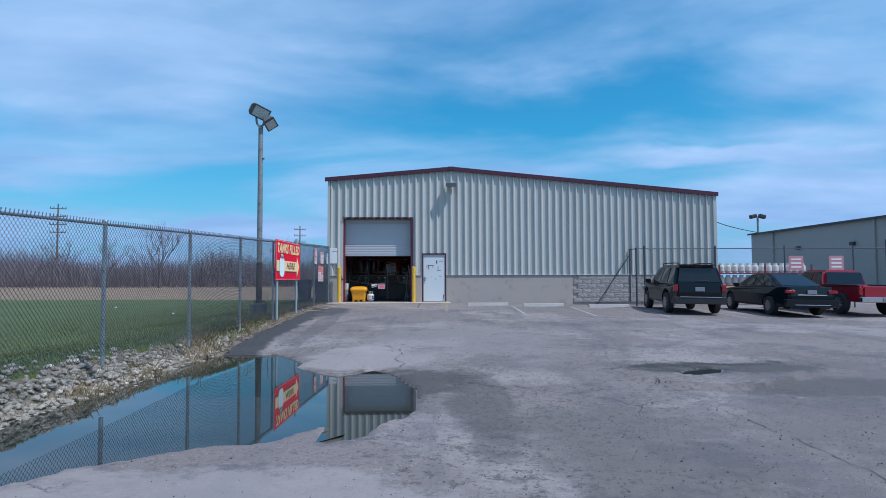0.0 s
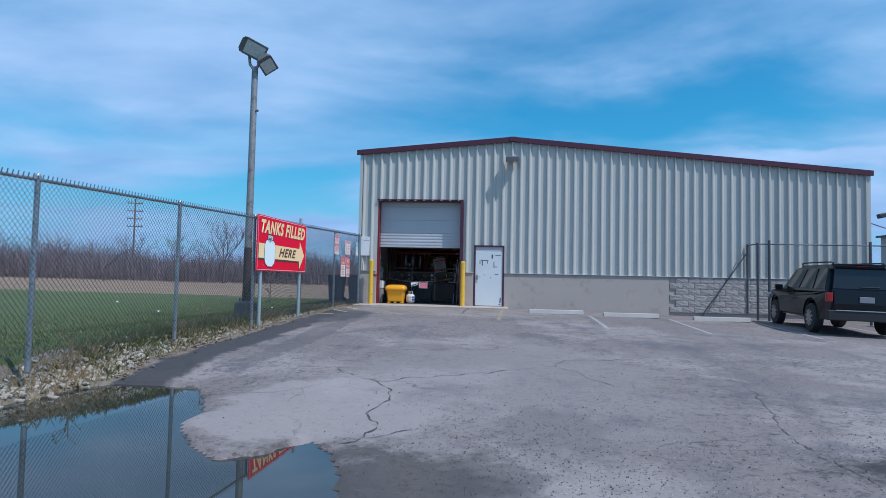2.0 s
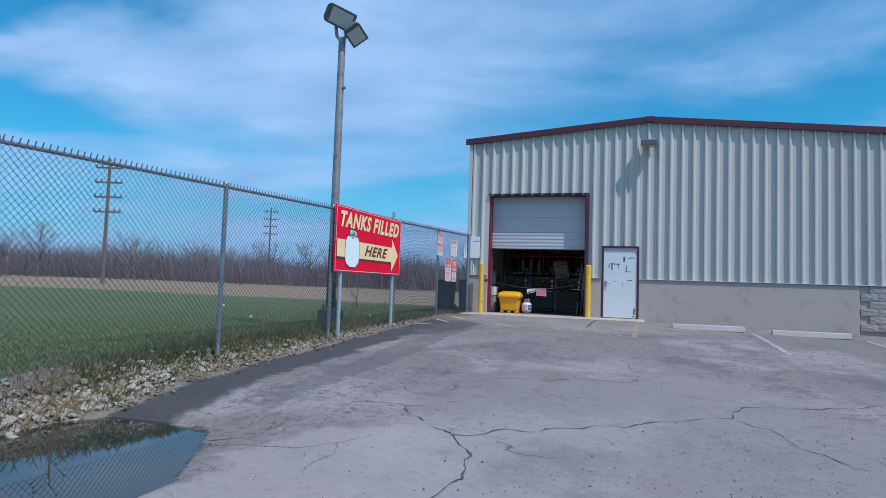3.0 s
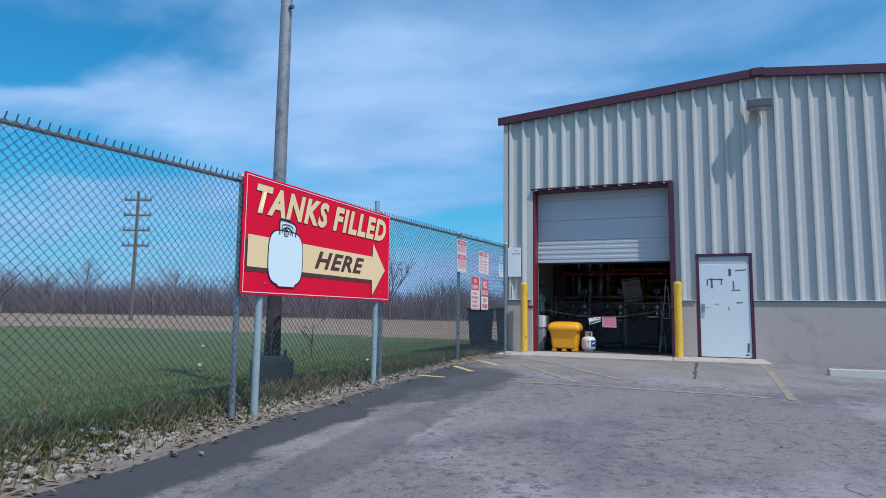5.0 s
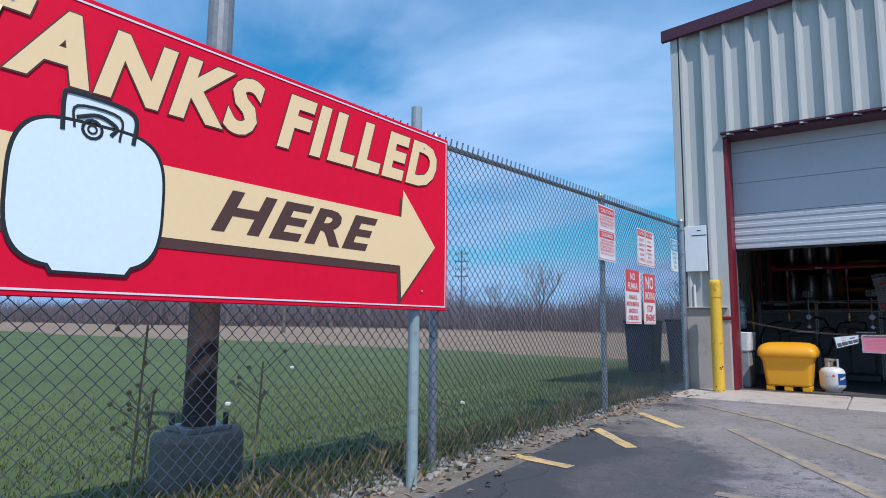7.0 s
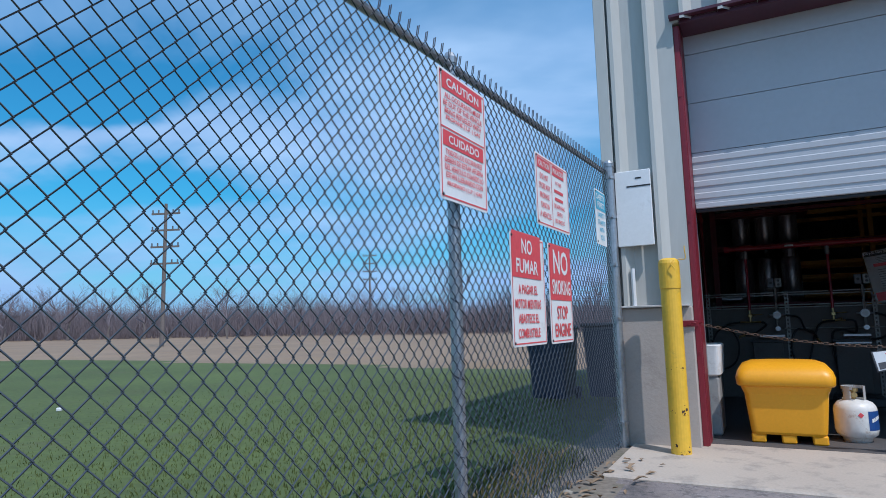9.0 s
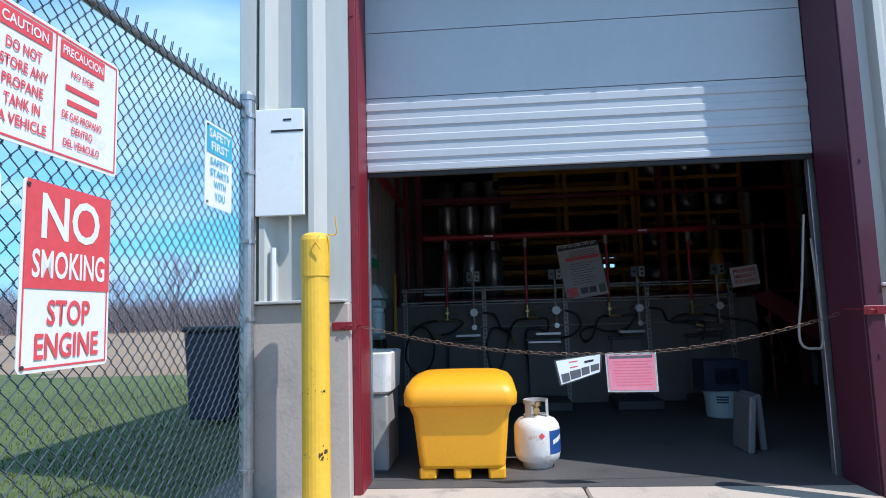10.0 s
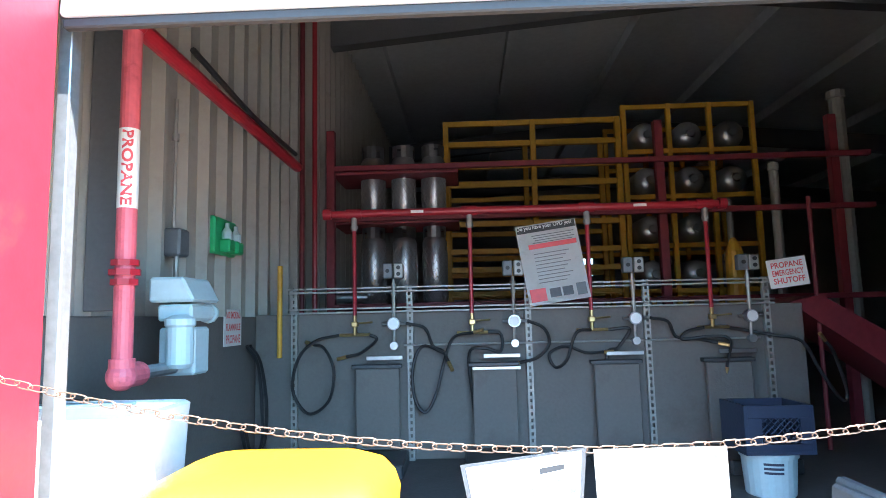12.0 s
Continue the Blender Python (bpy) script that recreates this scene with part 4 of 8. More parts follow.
def wire_mesh(name, p0, p1, z0, z1, material, parent, cell=0.0715, r=0.0033, spikes=0.045):
    """Woven diamond wire between two posts: each wire zigzags upwards and hooks its neighbours. z0, z1: (low, high) at each end."""
    length = math.hypot(p1[0] - p0[0], p1[1] - p0[1])
    n = max(2, round(length / cell * 2))
    ux, uy = (p1[0] - p0[0]) / length, (p1[1] - p0[1]) / length
    step = length / n
    V, F = [], []
    rows = int((z0[1] - z0[0]) / (cell / 2))
    k = np.arange(rows + 1)
    for w in range(n):
        side = np.where((k + w) % 2 == 0, 0.0, 1.0)
        s = (w + side) * step
        f = s / length
        lo, hi = z0[0] + (z1[0] - z0[0]) * f, z0[1] + (z1[1] - z0[1]) * f
        z = lo + (hi - lo) * k / rows
        bulge = np.where((k + w) % 2 == 0, 0.004, -0.004)
        x, y = p0[0] + ux * s - uy * bulge, p0[1] + uy * s + ux * bulge
        if spikes:
            x, y = np.append(x, x[-1] + ux * 0.012), np.append(y, y[-1] + uy * 0.012)
            z = np.append(z, z[-1] + spikes)
        base = len(V)
        for a, b, c in zip(x, y, z):
            for t in range(3):
                g = 2 * math.pi * t / 3
                V.append((a + math.cos(g) * r * ux - math.sin(g) * r * uy, b + math.cos(g) * r * uy + math.sin(g) * r * ux, c))
        for i in range(len(x) - 1):
            for t in range(3):
                q = base + 3 * i
                F.append((q + t, q + (t + 1) % 3, q + 3 + (t + 1) % 3, q + 3 + t))
    ob = mesh_part(name, V, F, material, parent)
    ob["kind"] = "stuff"
    return ob


fence = thing("chain_link_fence", "tall galvanised chain-link fence with twisted wire tips along the grass", "fence", (fence_x(14), 14, ground_base(14)))
POSTS = [-3.0, 0.0, 2.95, 5.92, 8.9, 11.87, 14.87, 17.8, 20.7, 23.7, 26.58]
for i, y in enumerate(POSTS):
    last = i == len(POSTS) - 1
    x, g, t = fence_x(y) + (0.05 if last else 0.0), ground_base(y), fence_top(y)
    bm = bmesh.new()
    r = 0.042 if last else 0.030
    cyl(bm, (x, y, g - 0.1), (x, y, t + (0.02 if last else 0.0)), r, 14)
    lathe(bm, [(r + 0.004, 0), (r + 0.005, 0.03), (r * 0.7, 0.055), (0.008, 0.06)], 14, (x, y, t + (0.0 if last else -0.02)))
    if last:
        for z in (0.25, 0.68, 1.12, 1.58, 2.0, 2.35):
            cyl(bm, (x, y, g + z), (x, y, g + z + 0.025), r + 0.007, 14)
            box(bm, (x + 0.02, y - r - 0.02, g + z + 0.012), (0.012, 0.05, 0.022))
    part("post", bm, M["galv"], fence, smooth=False)
    if not last:
        for k in range(6):
            bm = bmesh.new()
            z = g + 0.2 + k * 0.34
            cyl(bm, (x, y, z), (x + 0.004, y, z + 0.006), r + 0.003, 10)
            part("wire_tie", bm, M["wire"], fence)
for a, b in zip(POSTS, POSTS[1:]):
    pa, pb = (fence_x(a), a), (fence_x(b), b)
    bm = bmesh.new()
    cyl(bm, (*pa, fence_top(a) - 0.03), (*pb, fence_top(b) - 0.03), 0.021, 10)
    part("top_rail", bm, M["galv"], fence)
    off = 0.034
    wire_mesh("wire_panel", (pa[0] + off, a), (pb[0] + off, b), (ground_base(a) + 0.03, fence_top(a) - 0.015), (ground_base(b) + 0.03, fence_top(b) - 0.015), M["wire"], fence)


# ---- signs by the fence ----
def on_fence(bm, y, z, x):
    """Turn a flat drawing that faces -y into one that faces +x, with its lower left corner at (x, y, z)."""
    bmesh.ops.transform(bm, matrix=Matrix.Translation((x, y, z)) @ Matrix.Rotation(radians(88.5), 4, "Z"), verts=bm.verts)
    return bm


def flat(outline, off=0.0):
    bm = bmesh.new()
    f = bm.faces.new([bm.verts.new((x, off, z)) for x, z in outline])
    bmesh.ops.triangulate(bm, faces=[f])
    bmesh.ops.recalc_face_normals(bm, faces=bm.faces)
    return bm


SX, SY, SZ, SW, SH = -4.22, 17.72, 1.12, 2.95, 1.18
SLANT = radians(88.07)
sign = thing("hanging_sign", "large red board, cream letters, arrow and white tank picture", "sign", (SX + 0.05, SY + SW / 2, SZ))


def on_board(bm, u=0.0, v=0.0, lift=0.0):
    """Lay a flat drawing that faces -y on the board, u along it and v up from its lower corner."""
    bmesh.ops.transform(bm, matrix=Matrix.Translation((SX, SY, SZ)) @ Matrix.Rotation(SLANT, 4, "Z") @ Matrix.Translation((u, -lift, v)), verts=bm.verts)
    return bm


def strip_frame(w, h, inset, t):
    bm = bmesh.new()
    for lo, hi in (((inset, inset), (w - inset, inset + t)), ((inset, h - inset - t), (w - inset, h - inset)), ((inset, inset + t), (inset + t, h - inset - t)), ((w - inset - t, inset + t), (w - inset, h - inset - t))):
        bm.faces.new([bm.verts.new(p) for p in ((lo[0], 0, lo[1]), (hi[0], 0, lo[1]), (hi[0], 0, hi[1]), (lo[0], 0, hi[1]))])
    return bm


bm = bmesh.new()
box(bm, (SW / 2, 0.012, SH / 2), (SW, 0.02, SH), 0.004)
part("board", on_board(bm), M["sign_red"], sign)


def sign_flat(name, outline, lift, material, label=""):
    part(name, on_board(flat(outline), 0, 0, lift), material, sign, label)


part("border", on_board(strip_frame(SW, SH, 0.022, 0.008), 0, 0, 0.0015), M["sign_white"], sign, "thin white border line")
arrow = [(0.07, 0.27), (2.465, 0.268), (2.478, 0.07), (2.81, 0.415), (2.483, 0.745), (2.467, 0.572), (0.07, 0.58)]
sign_flat("arrow_shadow", [(x - 0.025, z - 0.045) for x, z in arrow], 0.0015, M["sign_brown"])
sign_flat("arrow", arrow, 0.003, M["sign_cream"])
for txt, x, z, w, h in (("TANKS", 0.160, 0.80, 1.265, 0.295), ("FILLED", 1.51, 0.80, 1.305, 0.295)):
    for out, lift, material in ((0.016, 0.003, "sign_brown"), (0.0, 0.0045, "sign_cream")):
        part("letters", on_board(lettering(txt, w, h, 0.28, 0.045, out, 1.16), x, z, lift), M[material], sign)
part("letters", on_board(lettering("HERE", 1.085, 0.20, 0.35, 0.035, 0.0, 1.14), 1.17, 0.328, 0.0045), M["sign_brown"], sign)
TC, TZ = 0.655, 0.395
body = []
for a in range(64):
    t = 2 * math.pi * a / 64
    c, s = math.cos(t), math.sin(t)
    body.append((TC + 0.28 * math.copysign(abs(c) ** 0.5, c), TZ + 0.275 * math.copysign(abs(s) ** 0.62, s)))
foot = [(0.50, 0.16), (0.54, 0.10), (0.80, 0.10), (0.84, 0.16)]
sign_flat("tank_outline", [(TC + (x - TC) * 1.05, TZ + (z - TZ) * 1.05) for x, z in body], 0.0045, M["ink"])
sign_flat("tank_outline", [(x + (0.012 if x > TC else -0.012), z - (0.012 if z < 0.13 else 0)) for x, z in foot], 0.0052, M["ink"])
sign_flat("tank_picture", body, 0.006, M["sign_ice"])
sign_flat("tank_picture", foot, 0.0067, M["sign_ice"])
collar = [(0.535, 0.63), (0.532, 0.76), (0.56, 0.785), (0.74, 0.775), (0.805, 0.74), (0.80, 0.63)]
sign_flat("valve_collar", collar, 0.004, M["sign_ice"])
bm = bmesh.new()
sweep(bm, curve_points([(x, 0, z) for x, z in collar], 5), 0.009, 6)
sweep(bm, curve_points([(0.575, 0, 0.65), (0.58, 0, 0.735), (0.74, 0, 0.73), (0.745, 0, 0.63)], 5), 0.005, 6)
sweep(bm, [(0.64 + 0.036 * math.cos(t), 0, 0.655 + 0.036 * math.sin(t)) for t in [k * 0.42 for k in range(15)]], 0.006, 6, True)
sweep(bm, [(0.64 + 0.016 * math.cos(t), 0, 0.655 + 0.016 * math.sin(t)) for t in [k * 0.42 for k in range(15)]], 0.004, 6, True)
sweep(bm, curve_points([(0.58, 0, 0.69), (0.66, 0, 0.715), (0.73, 0, 0.685), (0.71, 0, 0.645)], 5), 0.008, 6)
bmesh.ops.scale(bm, verts=bm.verts, vec=(1, 0.1, 1))
part("valve_picture", on_board(bm, 0, 0, 0.008), M["ink"], sign)
for u in (0.34, 2.68):
    x, y = SX + u * math.cos(SLANT) - 0.06, SY + u * math.sin(SLANT)
    g, top = ground_z(x, y), SZ + SH + (-0.02 if u < 1 else 0.17)
    bm = bmesh.new()
    cyl(bm, (x, y, g - 0.1), (x, y, top), 0.036, 14)
    for z in (SZ + 0.12, SZ + SH - 0.12):
        cyl(bm, (x, y, z), (x + 0.066, y, z), 0.007, 8)
    part("sign_post", bm, M["post_paint"], sign)


# ---- small signs on the wire ----
def fence_sign(name, label, y0, y1, z0, z1, base, rows, frame_mat=None, tilt=0.0):
    """A thin metal sign with rounded corners: rows are (kind, words, x, z, w, h, material) in metres from its lower left corner."""
    w, h, x = y1 - y0, z1 - z0, fence_x((y0 + y1) / 2) + 0.05
    t = thing(name, label, "sign", (x, (y0 + y1) / 2, z0), group="fence signs")
    made = []

    def plate(inset, lift, material, nm, depth=0.0):
        r = 0.02
        pts = []
        for cx, cz, a0 in ((w - inset - r, inset + r, -90), (w - inset - r, h - inset - r, 0), (inset + r, h - inset - r, 90), (inset + r, inset + r, 180)):
            pts += [(cx + r * math.cos(radians(a0 + k * 30)), cz + r * math.sin(radians(a0 + k * 30))) for k in range(4)]
        if depth:
            bm = bmesh.new()
            prism(bm, pts, -depth, 0)
        else:
            bm = flat(pts)
        made.append(part(nm, on_fence(bm, y0, z0, x + lift), material, t))

    plate(0, 0, base, "plate", 0.003)
    if frame_mat:
        made.append(part("border", on_fence(strip_frame(w, h, 0.012, 0.007), y0, z0, x + 0.0045), frame_mat, t))
    for kind, words, rx, rz, rw, rh, material in rows:
        if kind == "band":
            bm, lift = flat([(rx, rz), (rx + rw, rz), (rx + rw, rz + rh), (rx, rz + rh)]), 0.0055
        else:
            bm, lift = lettering(words, rw, rh, 0.0, 0.018), 0.007
            bmesh.ops.translate(bm, verts=bm.verts, vec=(rx, 0, rz))
        made.append(part("band" if kind == "band" else "letters", on_fence(bm, y0, z0, x + lift), M[material], t))
    bm = bmesh.new()
    for py, pz in ((0.02, 0.02), (w - 0.02, 0.02), (0.02, h - 0.02), (w - 0.02, h - 0.02)):
        cyl(bm, (x, y0 + py, z0 + pz), (x + 0.010, y0 + py, z0 + pz), 0.007, 8)
    ob = part("bolt", bm, M["dark_metal"], t)
    ob["kind"] = "stuff"
    return t


W, C = "sign_white", "sign_coral"
fence_sign("warning_sign", "white and faded red caution notice in two languages, on wire", 23.47, 23.95, 1.72, 2.32, M[W], [
    ("band", "", 0.03, 0.505, 0.41, 0.075, C), ("text", "CAUTION", 0.07, 0.522, 0.33, 0.042, W),
    ("text", "ALL OCCUPANTS MUST", 0.05, 0.465, 0.37, 0.026, C), ("text", "BE OUT OF THE VEHICLE", 0.04, 0.43, 0.39, 0.026, C), ("text", "BEING REFUELED WITH", 0.05, 0.395, 0.37, 0.026, C),
    ("text", "PROPANE ( L.P. ) GAS", 0.06, 0.36, 0.35, 0.026, C), ("band", "", 0.015, 0.325, 0.44, 0.006, C),
    ("band", "", 0.03, 0.245, 0.41, 0.07, C), ("text", "CUIDADO", 0.08, 0.26, 0.31, 0.04, W),
    ("text", "TODOS LOS OCUPANTES", 0.05, 0.205, 0.37, 0.026, C), ("text", "DEBEN DE ESTAR AFUERA", 0.04, 0.17, 0.39, 0.026, C), ("text", "DEL VEHICULO CUANDO LO", 0.04, 0.135, 0.39, 0.026, C),
    ("text", "ESTAN LLENANDO CON", 0.05, 0.10, 0.37, 0.026, C), ("text", "PROPANO ( L.P. ) GAS", 0.06, 0.06, 0.35, 0.026, C)], M[C])
fence_sign("warning_sign", "white and faded red two-column caution notice on wire", 24.66, 25.29, 1.765, 2.215, M[W], [
    ("band", "", 0.03, 0.36, 0.235, 0.065, C), ("text", "CAUTION", 0.05, 0.375, 0.195, 0.035, W), ("band", "", 0.282, 0.02, 0.006, 0.42, C),
    ("text", "DO NOT", 0.07, 0.295, 0.15, 0.036, C), ("text", "STORE ANY", 0.05, 0.235, 0.20, 0.036, C), ("text", "PROPANE", 0.06, 0.175, 0.17, 0.036, C), ("text", "TANK IN", 0.07, 0.115, 0.15, 0.036, C), ("text", "A VEHICLE", 0.05, 0.055, 0.20, 0.036, C),
    ("band", "", 0.305, 0.36, 0.235, 0.065, C), ("text", "PRECAUCION", 0.315, 0.377, 0.215, 0.032, W), ("text", "NO DEJE", 0.36, 0.30, 0.12, 0.03, C), ("band", "", 0.335, 0.252, 0.18, 0.02, C), ("band", "", 0.345, 0.20, 0.16, 0.02, C),
    ("text", "DE GAS PROPANO", 0.32, 0.148, 0.21, 0.028, C), ("text", "DENTRO", 0.37, 0.10, 0.11, 0.028, C), ("text", "DEL VEHICULO", 0.33, 0.05, 0.19, 0.028, C)], M[C])
fence_sign("no_smoking_sign", "white and red Spanish no smoking sign on wire", 24.22, 24.74, 1.05, 1.67, M[W], [
    ("band", "", 0.015, 0.375, 0.44, 0.255, C), ("text", "NO", 0.155, 0.51, 0.16, 0.085, W), ("text", "FUMAR", 0.07, 0.40, 0.33, 0.08, W),
    ("text", "A PAGAR EL", 0.09, 0.285, 0.29, 0.052, C), ("text", "MOTOR MIENTRAS", 0.04, 0.205, 0.39, 0.052, C), ("text", "ABASTECE EL", 0.08, 0.125, 0.31, 0.052, C), ("text", "COMBUSTIBLE", 0.07, 0.045, 0.33, 0.052, C)], M[C])
fence_sign("no_smoking_sign", "red and white no smoking stop engine sign on wire", 24.83, 25.27, 1.045, 1.67, M[W], [
    ("band", "", 0.015, 0.27, 0.42, 0.355, C), ("text", "NO", 0.08, 0.435, 0.29, 0.155, W), ("text", "SMOKING", 0.045, 0.305, 0.36, 0.095, W),
    ("text", "STOP", 0.12, 0.15, 0.21, 0.085, C), ("text", "ENGINE", 0.07, 0.04, 0.31, 0.085, C)], M[C])
fence_sign("safety_sign", "white and blue safety first sign on wire", 26.03, 26.34, 1.79, 2.24, M[W], [
    ("band", "", 0.012, 0.285, 0.296, 0.153, "sign_teal"), ("text", "SAFETY", 0.035, 0.37, 0.25, 0.048, W), ("text", "FIRST", 0.06, 0.305, 0.20, 0.048, W),
    ("text", "SAFETY", 0.05, 0.225, 0.22, 0.04, "sign_teal"), ("text", "STARTS", 0.05, 0.165, 0.22, 0.04, "sign_teal"), ("text", "WITH", 0.09, 0.105, 0.14, 0.04, "sign_teal"), ("text", "YOU", 0.10, 0.04, 0.12, 0.042, "sign_teal")])


# ---- bollards, notice board ----
def bollard(x, y):
    b = thing("bollard", "chipped yellow steel bollard beside the overhead door", "bollard", (x, y, FLOOR), group="door bollards")
    bm = bmesh.new()
    lathe(bm, [(0.076, 0.0), (0.076, 1.27), (0.0775, 1.275)], 24, (x, y, FLOOR))
    tube = part("tube", bm, M["yellow"], b, smooth=False)
    bm = bmesh.new()
    lathe(bm, [(0.081, 0.0), (0.081, 0.20), (0.074, 0.225), (0.05, 0.24), (0.01, 0.243)], 24, (x, y, FLOOR + 1.272))
    part("cap", bm, M["yellow"], b)
    r2 = random.Random(int(x * 10))
    bm = bmesh.new()
    for k in range(34):
        a, z = r2.uniform(-2.6, -0.4), FLOOR + r2.choice((0.03, 0.30, 0.33, 0.62, 0.66)) + r2.uniform(-0.03, 0.04)
        w = r2.uniform(0.002, 0.006) if k % 5 else r2.uniform(0.008, 0.014)
        c = Vector((x + 0.0767 * math.cos(a), y + 0.0767 * math.sin(a), z))
        ring = bmesh.ops.create_circle(bm, cap_ends=True, segments=9, radius=w, matrix=Matrix.Translation(c) @ Matrix.Rotation(a + math.pi / 2, 4, "Z") @ Matrix.Rotation(radians(90), 4, "X"))
        for v in ring["verts"]:
            v.co = c + (v.co - c) * r2.uniform(0.35, 1.25)
    ob = part("rust_chip", bm, M["chip"], tube, "rusty chips in the paint")
    ob["kind"] = "stuff"
    bm = bmesh.new()
    sweep(bm, curve_points([(x + 0.08, y - 0.03, FLOOR + 1.50), (x + 0.13, y - 0.04, FLOOR + 1.50), (x + 0.13, y - 0.05, FLOOR + 1.57), (x + 0.13, y - 0.05, FLOOR + 1.60)], 5), 0.004, 6)
    sweep(bm, curve_points([(x + 0.05, y - 0.085, FLOOR + 1.49), (x + 0.03, y - 0.10, FLOOR + 1.46), (x + 0.06, y - 0.095, FLOOR + 1.41)], 5), 0.004, 6)
    part("hook", bm, M["yellow"], b)


bollard(-3.60, 26.36)
bollard(-0.43, 26.36)
nb = thing("notice_board", "white notice sheet in a clear holder on the siding", "notice", (-3.9, FRONT - 0.09, 1.80))
bm = bmesh.new()
span(bm, (-4.03, FRONT - 0.10, 1.81), (-3.73, FRONT - 0.07, 2.47), 0.004)
part("holder", bm, M["sign_white"], nb)
bm = bmesh.new()
for z, w in ((2.40, 0.05), (2.33, 0.20)):
    span(bm, (-3.88 - w / 2 + 0.05, FRONT - 0.103, z - 0.006), (-3.88 + w / 2 + 0.05, FRONT - 0.1012, z + 0.006))
part("print", bm, M["ink"], nb, "faint printed lines")
bm = bmesh.new()
cyl(bm, (-3.70, FRONT - 0.062, SILL + 0.03), (-3.70, FRONT - 0.062, 4.4), 0.011, 8)
solid("conduit", bm, M["white_plastic"], "thin white conduit running up the siding", "conduit", (-3.70, FRONT - 0.062, SILL + 0.03))
bm = bmesh.new()
cyl(bm, (-3.93, FRONT - 0.062, SILL + 0.02), (-3.93, FRONT - 0.062, 1.62), 0.018, 8)
solid("conduit", bm, M["white_plastic"], "short white pipe stub above the concrete base", "conduit", (-3.93, FRONT - 0.062, SILL + 0.02))


# ---- floodlight pole on the grass ----
PX, PY = -5.17, 19.54
PG = ground_z(PX, PY)
lp = thing("flood_light_pole", "tall weathered steel pole with two floodlights on concrete", "light pole", (PX, PY, PG))
bm = bmesh.new()
lathe(bm, [(0.27, -0.05), (0.265, 0.28), (0.245, 0.315), (0.02, 0.32)], 20, (PX, PY, PG))
part("footing", bm, M["old_concrete"], lp, "weathered round concrete footing")
bm = bmesh.new()
box(bm, (PX, PY, PG + 0.333), (0.28, 0.28, 0.03), 0.004)
plate = part("base_plate", bm, M["pole"], lp)
for sx in (-1, 1):
    for sy in (-1, 1):
        bm = bmesh.new()
        cyl(bm, (PX + sx * 0.11, PY + sy * 0.11, PG + 0.345), (PX + sx * 0.11, PY + sy * 0.11, PG + 0.42), 0.018, 6)
        part("anchor_bolt", bm, M["dark_metal"], plate)
bm = bmesh.new()
lathe(bm, [(0.0865, 1.1), (0.072, 5.45), (0.065, 5.5)], 16, (PX, PY, PG + 0.475))
part("shaft", bm, M["pole"], lp)
bm = bmesh.new()
lathe(bm, [(0.100, 0.0), (0.094, 0.3), (0.088, 1.26), (0.084, 1.27)], 16, (PX, PY, PG + 0.347))
part("lower_shaft", bm, M["rust_coat"], lp, "dark rusted lower pole")
PT = PG + 5.97
